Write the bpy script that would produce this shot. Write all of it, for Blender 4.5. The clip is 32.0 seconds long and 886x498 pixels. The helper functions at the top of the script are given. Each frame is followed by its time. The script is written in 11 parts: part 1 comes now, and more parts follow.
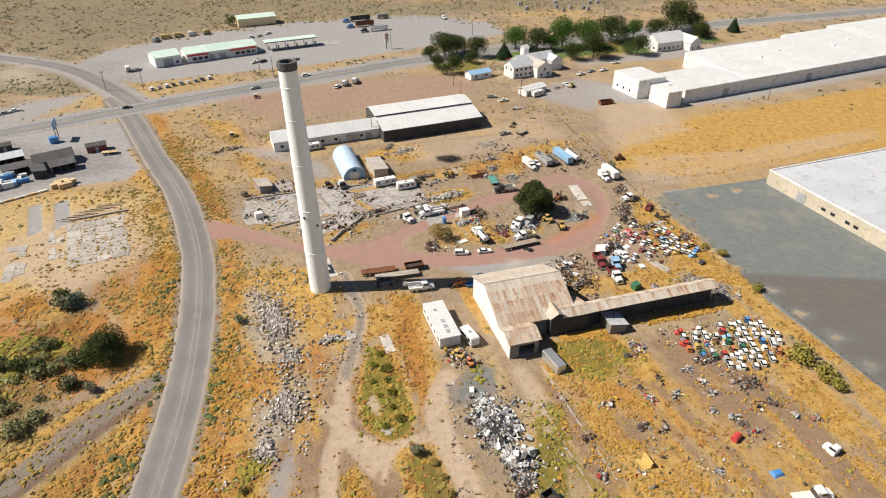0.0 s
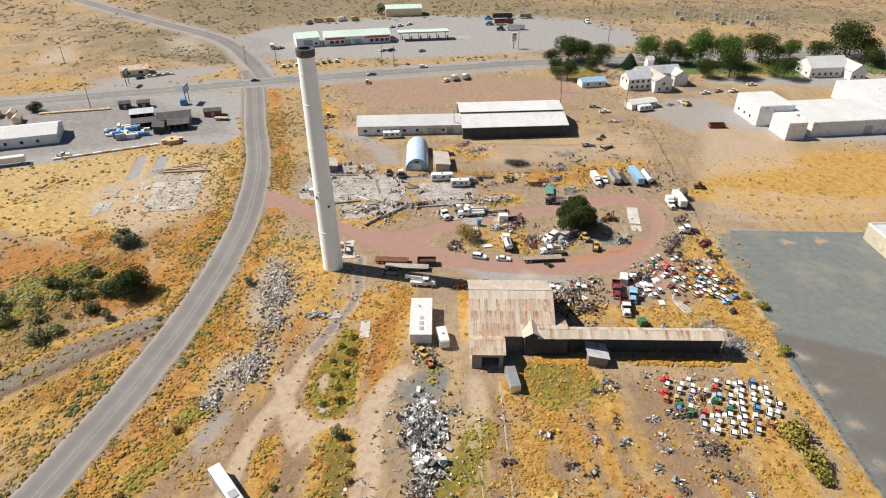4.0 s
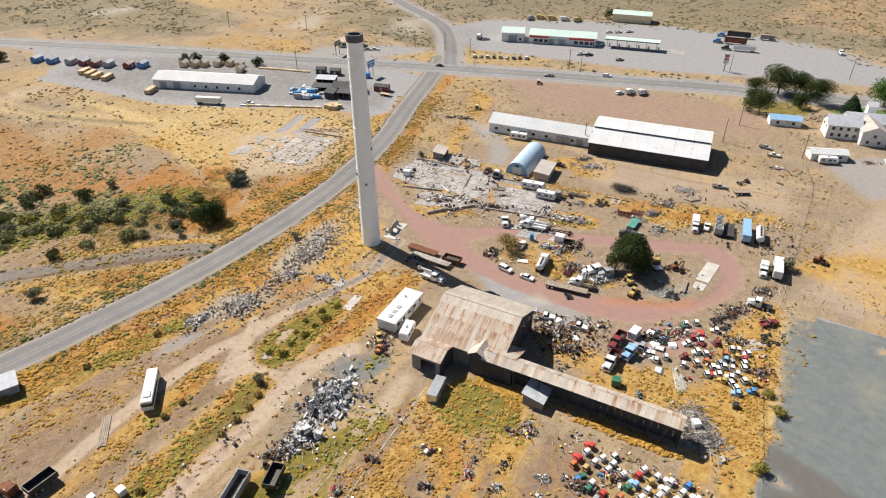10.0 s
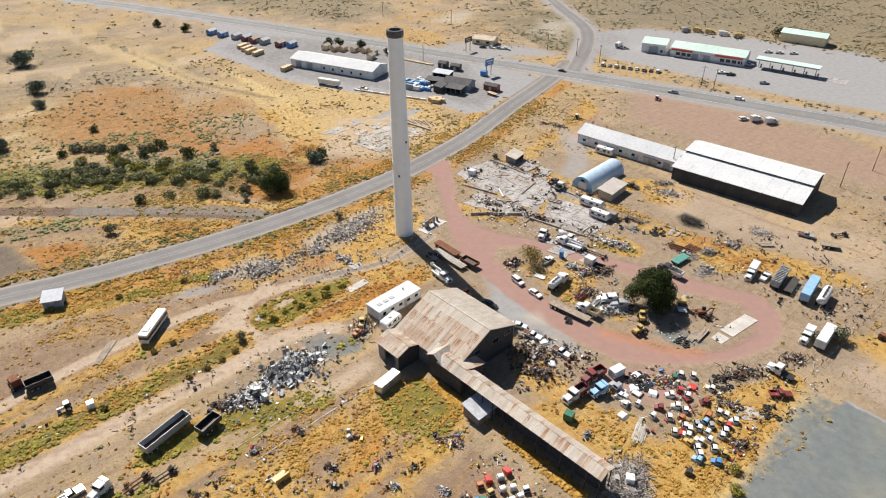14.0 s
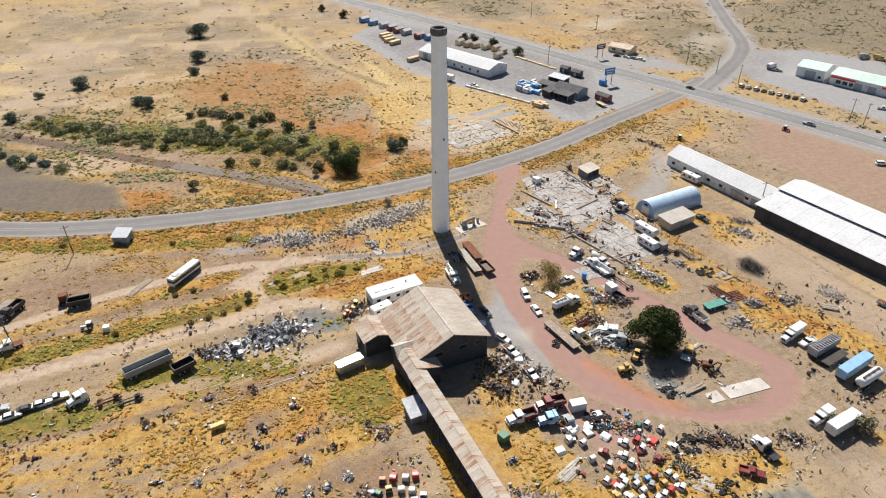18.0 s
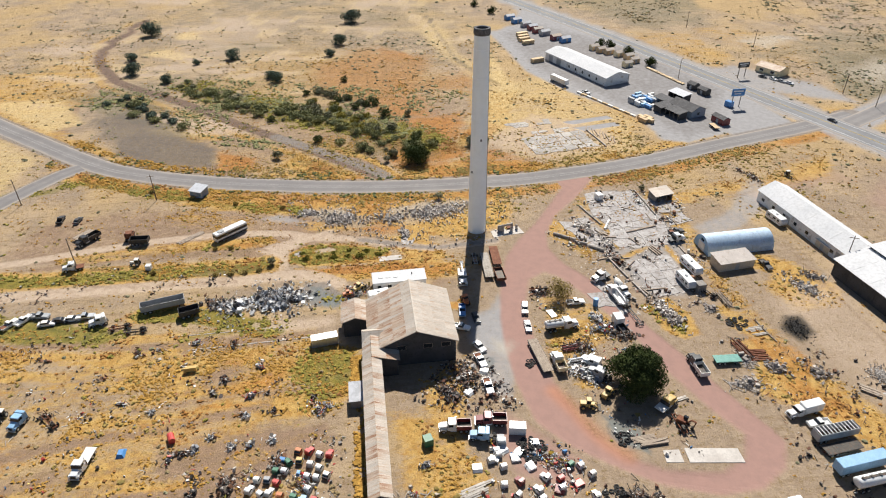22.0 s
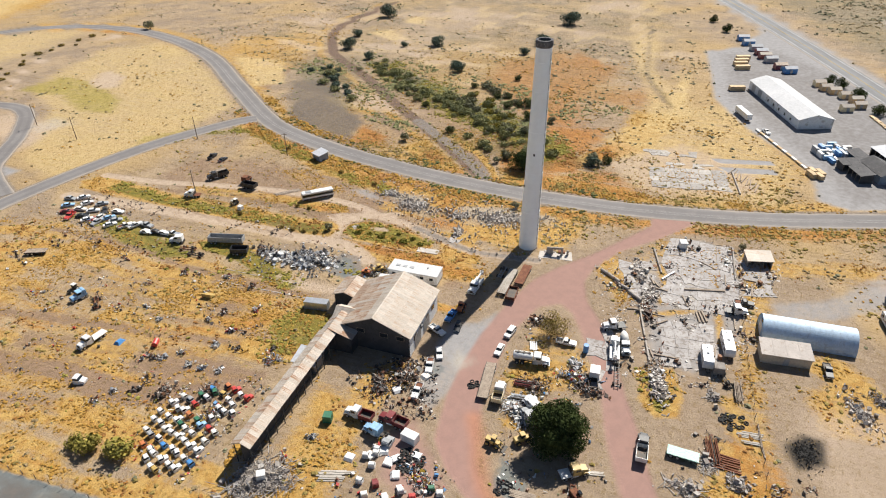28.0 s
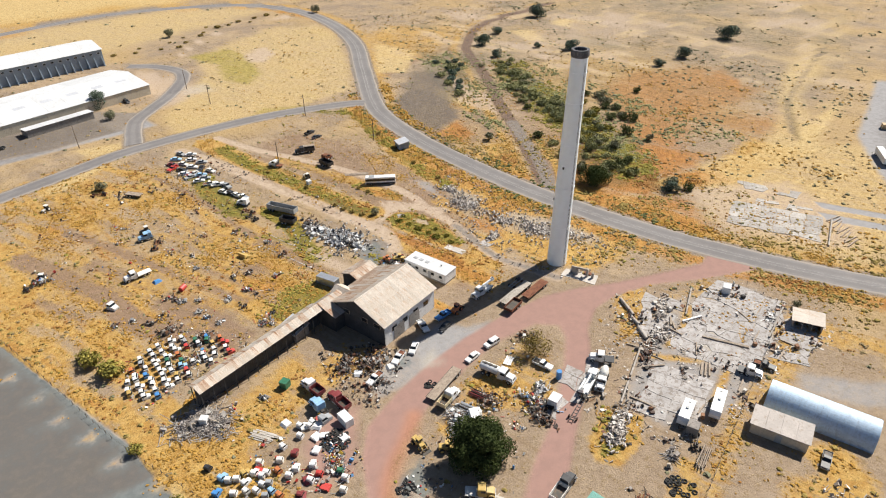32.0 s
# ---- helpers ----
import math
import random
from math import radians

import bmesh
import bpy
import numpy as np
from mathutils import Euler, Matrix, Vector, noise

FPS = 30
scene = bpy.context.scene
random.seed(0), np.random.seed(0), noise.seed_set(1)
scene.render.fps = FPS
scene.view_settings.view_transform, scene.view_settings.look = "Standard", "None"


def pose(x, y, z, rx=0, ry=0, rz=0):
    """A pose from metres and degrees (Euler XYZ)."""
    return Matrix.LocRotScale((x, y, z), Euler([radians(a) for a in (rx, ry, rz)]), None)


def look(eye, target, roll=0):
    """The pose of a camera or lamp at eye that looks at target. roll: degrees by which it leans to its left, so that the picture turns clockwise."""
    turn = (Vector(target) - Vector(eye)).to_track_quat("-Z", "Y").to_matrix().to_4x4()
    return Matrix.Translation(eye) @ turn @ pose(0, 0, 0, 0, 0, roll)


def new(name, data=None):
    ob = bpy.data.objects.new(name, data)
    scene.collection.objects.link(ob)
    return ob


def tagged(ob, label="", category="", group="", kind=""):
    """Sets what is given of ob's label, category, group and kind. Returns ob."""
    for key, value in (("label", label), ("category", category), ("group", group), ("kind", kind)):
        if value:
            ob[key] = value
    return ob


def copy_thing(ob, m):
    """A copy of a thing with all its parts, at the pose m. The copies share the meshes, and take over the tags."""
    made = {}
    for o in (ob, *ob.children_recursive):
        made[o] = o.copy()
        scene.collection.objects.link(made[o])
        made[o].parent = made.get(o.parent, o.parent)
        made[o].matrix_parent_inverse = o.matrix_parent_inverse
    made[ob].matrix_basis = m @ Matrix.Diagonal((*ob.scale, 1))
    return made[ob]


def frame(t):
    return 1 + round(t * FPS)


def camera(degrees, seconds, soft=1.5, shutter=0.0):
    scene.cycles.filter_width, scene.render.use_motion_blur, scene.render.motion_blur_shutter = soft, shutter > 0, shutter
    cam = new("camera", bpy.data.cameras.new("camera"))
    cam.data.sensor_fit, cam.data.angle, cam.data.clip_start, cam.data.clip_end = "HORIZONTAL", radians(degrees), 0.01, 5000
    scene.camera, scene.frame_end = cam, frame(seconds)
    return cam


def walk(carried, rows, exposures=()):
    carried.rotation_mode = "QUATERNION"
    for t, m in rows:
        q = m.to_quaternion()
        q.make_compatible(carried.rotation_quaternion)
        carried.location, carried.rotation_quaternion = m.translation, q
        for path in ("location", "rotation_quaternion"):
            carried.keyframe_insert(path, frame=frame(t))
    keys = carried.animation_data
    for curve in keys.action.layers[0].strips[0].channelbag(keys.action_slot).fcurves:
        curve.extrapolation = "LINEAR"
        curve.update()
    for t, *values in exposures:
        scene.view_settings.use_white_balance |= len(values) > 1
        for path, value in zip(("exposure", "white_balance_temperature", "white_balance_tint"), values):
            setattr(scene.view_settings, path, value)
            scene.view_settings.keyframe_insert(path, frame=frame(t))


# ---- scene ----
cam = camera(68.8, 32.0, soft=1.1)
METRES, EYE, TILT, LEAN, TURN = 343.64, 100.0, 0.0, 0.0, 0.0
ROWS = [
    (0.0, 0.0, 0.0, 0.0, 0.05, -32.13, -0.08),
    (0.5, 0.0147, 0.0003, 0.0004, 2.14, -32.18, -0.11),
    (1.0, 0.0296, 0.0011, 0.0005, 4.28, -32.19, -0.13),
    (1.5, 0.0446, 0.0024, 0.0007, 6.45, -32.22, -0.16),
    (2.0, 0.0598, 0.0043, 0.0009, 8.63, -32.25, -0.17),
    (2.5, 0.0749, 0.0069, 0.0012, 10.81, -32.28, -0.18),
    (3.0, 0.0904, 0.0099, 0.0013, 13.06, -32.29, -0.18),
    (3.5, 0.1056, 0.0135, 0.0015, 15.3, -32.3, -0.22),
    (5.5, 0.1657, 0.0349, 0.0019, 24.4, -32.38, -0.24),
    (6.0, 0.1798, 0.0416, 0.0022, 26.65, -32.4, -0.26),
    (6.5, 0.1937, 0.0488, 0.0025, 28.94, -32.43, -0.26),
    (7.0, 0.2074, 0.0565, 0.0027, 31.18, -32.44, -0.25),
    (7.5, 0.2206, 0.0649, 0.0033, 33.42, -32.49, -0.25),
    (8.0, 0.2337, 0.0737, 0.0034, 35.7, -32.52, -0.25),
    (8.5, 0.2462, 0.083, 0.0037, 37.97, -32.54, -0.24),
    (9.0, 0.2586, 0.0927, 0.0037, 40.22, -32.56, -0.23),
    (9.5, 0.2704, 0.103, 0.004, 42.48, -32.59, -0.21),
    (10.0, 0.2819, 0.1139, 0.0043, 44.79, -32.6, -0.18),
    (10.5, 0.293, 0.1251, 0.0047, 47.07, -32.63, -0.17),
    (11.0, 0.3037, 0.1368, 0.005, 49.36, -32.64, -0.15),
    (11.5, 0.314, 0.1489, 0.0053, 51.61, -32.65, -0.12),
    (12.0, 0.3236, 0.1613, 0.0056, 53.86, -32.67, -0.1),
    (12.5, 0.3329, 0.1741, 0.0057, 56.15, -32.67, -0.08),
    (13.0, 0.3413, 0.187, 0.0061, 58.42, -32.71, -0.07),
    (13.5, 0.3494, 0.2006, 0.0063, 60.72, -32.72, -0.04),
    (14.0, 0.3571, 0.2142, 0.0066, 62.93, -32.74, -0.03),
    (14.5, 0.3641, 0.2283, 0.007, 65.2, -32.75, -0.0),
    (16.5, 0.3868, 0.2867, 0.0076, 74.26, -32.79, 0.11),
    (17.0, 0.3908, 0.3017, 0.0077, 76.53, -32.81, 0.14),
    (17.5, 0.3943, 0.317, 0.0078, 78.78, -32.8, 0.18),
    (18.0, 0.3971, 0.3322, 0.0078, 81.01, -32.82, 0.19),
    (18.5, 0.3993, 0.3477, 0.0077, 83.28, -32.8, 0.21),
    (19.0, 0.4008, 0.3632, 0.0076, 85.55, -32.84, 0.24),
    (19.5, 0.4017, 0.3788, 0.0075, 87.75, -32.86, 0.26),
    (20.0, 0.402, 0.3942, 0.0075, 89.99, -32.87, 0.25),
    (20.5, 0.4018, 0.4099, 0.0076, 92.24, -32.88, 0.29),
    (21.0, 0.401, 0.4256, 0.0076, 94.51, -32.87, 0.32),
    (21.5, 0.3995, 0.4413, 0.0077, 96.76, -32.9, 0.37),
    (22.0, 0.3975, 0.4567, 0.0077, 99.03, -32.89, 0.39),
    (22.5, 0.395, 0.4722, 0.0079, 101.31, -32.89, 0.42),
    (23.0, 0.3917, 0.4875, 0.0082, 103.56, -32.89, 0.47),
    (23.5, 0.3878, 0.5028, 0.0085, 105.81, -32.88, 0.51),
    (24.0, 0.3834, 0.5177, 0.0087, 108.07, -32.88, 0.52),
    (24.5, 0.3787, 0.5317, 0.009, 110.21, -32.86, 0.55),
    (25.0, 0.3729, 0.5463, 0.0094, 112.45, -32.88, 0.58),
    (25.5, 0.3667, 0.5607, 0.0095, 114.72, -32.86, 0.6),
    (27.5, 0.3366, 0.6155, 0.0102, 123.83, -32.81, 0.7),
    (28.0, 0.3276, 0.6287, 0.0104, 126.12, -32.8, 0.74),
    (28.5, 0.3181, 0.6414, 0.0105, 128.39, -32.77, 0.77),
    (29.0, 0.3082, 0.6536, 0.0106, 130.7, -32.77, 0.79),
    (29.5, 0.2978, 0.6654, 0.0105, 132.94, -32.76, 0.83),
    (30.0, 0.2871, 0.6767, 0.0104, 135.19, -32.75, 0.86),
    (30.5, 0.276, 0.6875, 0.0103, 137.43, -32.74, 0.9),
    (31.0, 0.2645, 0.6979, 0.0102, 139.69, -32.74, 0.92),
    (31.5, 0.2527, 0.7079, 0.0101, 141.89, -32.71, 0.95),
    (32.0, 0.2404, 0.7175, 0.0101, 144.15, -32.69, 0.98),
]
walk(cam, [(t, pose(0, 0, EYE, TILT, LEAN, TURN) @ pose(METRES * x, METRES * y, METRES * z, 90 + pitch, roll, yaw)) for t, x, y, z, yaw, pitch, roll in ROWS], [(0.0, 0.39, 6750, 10), (6.0, 0.48, 6550, 10), (12.0, 0.51, 6400, 10), (24.0, 0.49, 6350, 10), (32.0, 0.53, 6450, 10)])

# ---- world and light ----
SUN_AZ, SUN_EL = 183.8, 47.0          # where the sun stands, degrees from +x, and its height
w = bpy.data.worlds.new("sky")
scene.world = w
w.use_nodes = True
wn = w.node_tree.nodes
sky = wn.new("ShaderNodeTexSky")
sky.sky_type, sky.sun_disc = "NISHITA", False
sky.sun_elevation, sky.sun_rotation = radians(SUN_EL), radians(90 - SUN_AZ)
sky.dust_density, sky.air_density = 0.3, 0.75
wn["Background"].inputs["Strength"].default_value = 0.055
w.node_tree.links.new(sky.outputs[0], wn["Background"].inputs["Color"])
sun_data = bpy.data.lights.new("sun", "SUN")
sun_data.energy, sun_data.angle, sun_data.color = 5.0, radians(0.53), (1.0, 0.94, 0.84)
sun_ob = new("sun", sun_data)
sun_dir = Vector((math.cos(radians(SUN_AZ)) * math.cos(radians(SUN_EL)), math.sin(radians(SUN_AZ)) * math.cos(radians(SUN_EL)), math.sin(radians(SUN_EL))))
sun_ob.matrix_world = look(sun_dir * 500, (0, 0, 0))


# ---- materials ----
def nodes_of(name):
    m = bpy.data.materials.new(name)
    m.use_nodes = True
    t = m.node_tree
    return m, t, t.nodes, t.links, t.nodes["Principled BSDF"]


def noise_of(t, vec, scale, detail=4.0, rough=0.6):
    n = t.nodes.new("ShaderNodeTexNoise")
    n.inputs["Scale"].default_value, n.inputs["Detail"].default_value, n.inputs["Roughness"].default_value = scale, detail, rough
    if vec is not None:
        t.links.new(vec, n.inputs["Vector"])
    return n.outputs["Fac"]


def ramp_of(t, fac, lo, hi):
    r = t.nodes.new("ShaderNodeMapRange")
    r.interpolation_type = "SMOOTHSTEP"
    r.inputs["From Min"].default_value, r.inputs["From Max"].default_value = lo, hi
    t.links.new(fac, r.inputs["Value"])
    return r.outputs["Result"]


def mix_of(t, fac, a, b):
    m = t.nodes.new("ShaderNodeMix")
    m.data_type = "RGBA"
    for sock, v in ((m.inputs["Factor"], fac), (m.inputs["A"], a), (m.inputs["B"], b)):
        if isinstance(v, (int, float)):
            sock.default_value = v
        elif isinstance(v, tuple):
            sock.default_value = (*v, 1)
        else:
            t.links.new(v, sock)
    return m.outputs["Result"]


def calc(t, op, a, b=0.0):
    m = t.nodes.new("ShaderNodeMath")
    m.operation = op
    for sock, v in ((m.inputs[0], a), (m.inputs[1], b)):
        if isinstance(v, (int, float)):
            sock.default_value = v
        else:
            t.links.new(v, sock)
    return m.outputs[0]


def bump_of(t, height, bsdf, strength, dist):
    b = t.nodes.new("ShaderNodeBump")
    b.inputs["Strength"].default_value, b.inputs["Distance"].default_value = strength, dist
    t.links.new(height, b.inputs["Height"])
    t.links.new(b.outputs["Normal"], bsdf.inputs["Normal"])


def surface(name, c1, c2, stain=None, big=0.35, fine=4.0, rough=0.8, metal=0.0, bump=0.3, vary=0.25, island=False, amount=0.45, grime=0.35):
    """Two colours mixed by large and fine noise, a third in stains; brightness varies from piece to piece."""
    m, t, n, l, b = nodes_of(name)
    pos = n.new("ShaderNodeNewGeometry")
    big_n = noise_of(t, pos.outputs["Position"], big)
    fine_n = noise_of(t, pos.outputs["Position"], fine)
    col = mix_of(t, ramp_of(t, big_n, 0.35, 0.65), c1, c2)
    col = mix_of(t, calc(t, "MULTIPLY", ramp_of(t, fine_n, 0.4, 0.7), grime), col, tuple(v * 0.55 for v in c1))
    if stain:
        st = noise_of(t, pos.outputs["Position"], big * 3.1, 6.0, 0.7)
        col = mix_of(t, calc(t, "MULTIPLY", ramp_of(t, st, 1 - amount, 1.08 - amount), 0.85), col, stain)
    h = n.new("ShaderNodeHueSaturation")
    l.new(col, h.inputs["Color"])
    if island:
        rnd = pos.outputs["Random Per Island"]
    else:
        rnd = n.new("ShaderNodeObjectInfo").outputs["Random"]
    l.new(calc(t, "ADD", calc(t, "MULTIPLY", rnd, vary), 1 - vary / 2), h.inputs["Value"])
    l.new(h.outputs[0], b.inputs["Base Color"])
    b.inputs["Roughness"].default_value, b.inputs["Metallic"].default_value = rough, metal
    if bump:
        bump_of(t, fine_n, b, bump, 0.05)
    return m


def paint(name, c, rough=0.35, metal=0.0, dirt=(0.3, 0.22, 0.14), amount=0.35, vary=0.12):
    """Vehicle and sheet paint with dust and sun bleaching."""
    return surface(name, c, tuple(min(1, v * 1.12 + 0.02) for v in c), dirt, 0.8, 7.0, rough, metal, 0.05, vary, amount=amount)


WHITE = paint("white_paint", (0.71, 0.71, 0.70), amount=0.33)
OFFWHITE = paint("weathered_white_paint", (0.70, 0.68, 0.63), 0.5, amount=0.36)
CREAM = paint("cream_paint", (0.70, 0.58, 0.36), 0.5)
YELLOW = paint("yellow_paint", (0.50, 0.34, 0.10), 0.5, amount=0.42)
RED = paint("red_paint", (0.50, 0.05, 0.04), 0.4)
MAROON = paint("maroon_paint", (0.20, 0.035, 0.035), 0.4)
BLUE = paint("blue_paint", (0.06, 0.22, 0.50), 0.4)
LIGHT_BLUE = paint("light_blue_paint", (0.27, 0.46, 0.66), 0.45)
GREEN = paint("green_paint", (0.03, 0.15, 0.08), 0.5)
TEAL = paint("teal_paint", (0.10, 0.30, 0.25), 0.45)
ORANGE = paint("orange_paint", (0.50, 0.16, 0.05), 0.5, amount=0.42)
GREY = paint("grey_paint", (0.33, 0.34, 0.35), 0.45)
SILVER = paint("bare_aluminium", (0.62, 0.63, 0.64), 0.35, 0.7)
BLACK = paint("black_paint", (0.025, 0.025, 0.028), 0.5)
RUBBER = surface("tyre_rubber", (0.022, 0.022, 0.023), (0.035, 0.033, 0.03), None, 2, 20, 0.9, 0, 0.2)
STEEL = surface("dusty_dark_steel", (0.06, 0.058, 0.055), (0.10, 0.085, 0.07), (0.14, 0.06, 0.03), 0.8, 8, 0.65, 0.4, 0.2, island=True)
RUST = surface("rusted_iron", (0.16, 0.055, 0.028), (0.24, 0.10, 0.05), (0.07, 0.035, 0.025), 0.9, 9, 0.85, 0.2, 0.3, 0.5, island=True)
GLASS = surface("dark_window_glass", (0.02, 0.025, 0.03), (0.03, 0.035, 0.04), None, 1, 6, 0.08, 0, 0.0)
CONCRETE = surface("concrete", (0.44, 0.40, 0.36), (0.35, 0.31, 0.27), (0.24, 0.20, 0.16), 0.22, 3.0, 0.9, 0, 0.35, 0.15)
SLAB = surface("broken_concrete_slab", (0.435, 0.41, 0.395), (0.35, 0.327, 0.312), (0.24, 0.205, 0.18), 0.3, 2.2, 0.92, 0, 0.4, 0.16, amount=0.5)
CHIMNEY = surface("painted_chimney_concrete", (0.89, 0.945, 0.955), (0.87, 0.92, 0.925), (0.82, 0.85, 0.84), 0.12, 0.7, 0.55, 0, 0.12, 0.0, amount=0.34, grime=0.08)
SOOT = surface("sooty_concrete", (0.075, 0.075, 0.082), (0.14, 0.138, 0.14), (0.42, 0.41, 0.385), 0.7, 4, 0.9, 0, 0.4, amount=0.42)
CINDER = surface("black_cinders", (0.035, 0.033, 0.032), (0.06, 0.055, 0.05), (0.02, 0.02, 0.02), 0.7, 4, 0.95, 0, 0.4)
SLAB_GREY = surface("old_grey_slab", (0.45, 0.42, 0.385), (0.36, 0.33, 0.30), (0.24, 0.19, 0.13), 0.3, 2.4, 0.95, 0, 0.5, 0.3, amount=0.45)
ROOF_RUST = surface("rusty_galvanised_roof", (0.55, 0.465, 0.38), (0.46, 0.345, 0.255), (0.30, 0.15, 0.08), 0.22, 2.6, 0.75, 0.1, 0.15, 0.22, amount=0.42)
def streaked(m, turn, rust, amount):
    """Rust running down the slope in narrow streaks."""
    t = m.node_tree
    b = t.nodes["Principled BSDF"]
    old = b.inputs["Base Color"].links[0].from_socket
    mp = t.nodes.new("ShaderNodeMapping")
    mp.vector_type = "TEXTURE"
    mp.inputs["Rotation"].default_value = (0, 0, radians(turn))
    mp.inputs["Scale"].default_value = (0.3, 5.0, 5.0)
    t.links.new(t.nodes.new("ShaderNodeNewGeometry").outputs["Position"], mp.inputs["Vector"])
    k = calc(t, "MULTIPLY", ramp_of(t, noise_of(t, mp.outputs[0], 0.9, 5.0, 0.7), 0.47, 0.6), amount)
    high = t.nodes.new("ShaderNodeSeparateXYZ")
    t.links.new(t.nodes.new("ShaderNodeTexCoord").outputs["Object"], high.inputs[0])
    k = calc(t, "MULTIPLY", k, calc(t, "ADD", 0.45, calc(t, "MULTIPLY", ramp_of(t, high.outputs[1], -1.2, 1.3), 0.85)))
    t.links.new(mix_of(t, k, old, rust), b.inputs["Base Color"])


ROOF_PALE = surface("weathered_galvanised_roof", (0.56, 0.505, 0.44), (0.50, 0.435, 0.365), (0.40, 0.28, 0.19), 0.2, 2.6, 0.7, 0.1, 0.15, 0.2, amount=0.38)
streaked(ROOF_RUST, 16.8, (0.29, 0.14, 0.07), 0.8)
streaked(ROOF_PALE, 16.8, (0.42, 0.27, 0.17), 0.45)
ROOF_BRIGHT = surface("bright_white_metal_roof", (0.64, 0.64, 0.645), (0.575, 0.58, 0.59), (0.47, 0.47, 0.475), 0.16, 1.4, 0.85, 0.0, 0.1, 0.06, amount=0.33)
ROOF_WHITE = surface("white_metal_roof", (0.64, 0.645, 0.65), (0.58, 0.585, 0.59), (0.46, 0.46, 0.46), 0.14, 1.4, 0.85, 0.0, 0.1, 0.08, amount=0.35)
ROOF_MINT = surface("pale_green_metal_roof", (0.55, 0.70, 0.62), (0.62, 0.74, 0.67), (0.45, 0.55, 0.5), 0.1, 1.4, 0.5, 0.0, 0.1, 0.06)
# weathered boards, coloured near black to carry the deep shade on these walls
WALL_DARK = surface("shaded_weathered_boards", (0.05, 0.049, 0.05), (0.072, 0.07, 0.07), (0.036, 0.034, 0.034), 0.4, 4, 0.85, 0, 0.3, 0.05)
ROOF_GREY = surface("grey_membrane_roof", (0.55, 0.565, 0.60), (0.48, 0.495, 0.53), (0.38, 0.39, 0.41), 0.07, 1.0, 0.7, 0, 0.1, 0.05)
WALL_TAN = surface("tan_metal_siding", (0.58, 0.51, 0.40), (0.50, 0.44, 0.34), (0.38, 0.31, 0.24), 0.2, 2.0, 0.7, 0, 0.2, 0.05)
WALL_GREY = surface("weathered_grey_boards", (0.24, 0.22, 0.20), (0.30, 0.27, 0.24), (0.14, 0.11, 0.09), 0.5, 5, 0.85, 0, 0.3, 0.1)
WALL_WHITE = surface("whitewashed_wall", (0.79, 0.785, 0.77), (0.73, 0.72, 0.70), (0.46, 0.42, 0.37), 0.15, 2.0, 0.8, 0, 0.2, 0.06)
PALE_DECK = surface("bleached_deck_boards", (0.46, 0.42, 0.37), (0.36, 0.32, 0.27), (0.20, 0.15, 0.11), 0.5, 6, 0.9, 0, 0.3)
WOOD = surface("grey_weathered_timber", (0.38, 0.31, 0.24), (0.28, 0.22, 0.17), (0.16, 0.12, 0.09), 0.9, 9, 0.85, 0, 0.3, 0.5, True)
NEW_WOOD = surface("fresh_sawn_timber", (0.62, 0.46, 0.27), (0.55, 0.39, 0.22), None, 0.9, 9, 0.8, 0, 0.2, 0.3)
POLE_WOOD = surface("utility_pole_wood", (0.16, 0.12, 0.09), (0.22, 0.17, 0.13), None, 1.5, 12, 0.9, 0, 0.3)
BARK = surface("tree_bark", (0.12, 0.09, 0.055), (0.17, 0.13, 0.10), None, 2, 14, 0.95, 0, 0.5)


def leaf_mat(name, c1, c2, vary=0.45):
    m = surface(name, c1, c2, None, 0.5, 3.0, 0.9, 0, 0.0, vary, True)
    m.node_tree.nodes["Principled BSDF"].inputs["Specular IOR Level"].default_value = 0.06
    return m


LEAF_DARK = leaf_mat("dark_green_leaves", (0.045, 0.062, 0.022), (0.066, 0.083, 0.026), 0.5)
LEAF_WILD = leaf_mat("blue_grey_olive_leaves", (0.145, 0.18, 0.135), (0.10, 0.13, 0.095))
LEAF_GREEN = leaf_mat("green_leaves", (0.05, 0.11, 0.02), (0.085, 0.15, 0.03))
LEAF_SAGE = leaf_mat("grey_green_sage_leaves", (0.26, 0.25, 0.155), (0.18, 0.178, 0.108))
LEAF_OLIVE = leaf_mat("olive_shrub_leaves", (0.225, 0.205, 0.05), (0.33, 0.27, 0.062))
LEAF_DRY = leaf_mat("dry_golden_grass_tufts", (0.47, 0.275, 0.066), (0.34, 0.19, 0.046))
LEAF_RUSSET = leaf_mat("russet_dry_weeds", (0.36, 0.17, 0.05), (0.25, 0.13, 0.05))
LEAF_BROWN = leaf_mat("dry_brown_sagebrush", (0.35, 0.26, 0.135), (0.25, 0.195, 0.105))
LEAF_WEED = leaf_mat("yellow_green_weeds", (0.22, 0.20, 0.04), (0.13, 0.135, 0.03))
LEAF_DITCH = leaf_mat("grey_olive_brush_leaves", (0.31, 0.295, 0.13), (0.20, 0.215, 0.11))
LEAF_WILLOW = leaf_mat("dull_willow_leaves", (0.135, 0.15, 0.062), (0.085, 0.10, 0.042))
LEAF_BRUSH = leaf_mat("yellow_olive_brush", (0.36, 0.265, 0.085), (0.235, 0.18, 0.062))
CONIFER = leaf_mat("dark_conifer_needles", (0.03, 0.055, 0.028), (0.045, 0.072, 0.035))


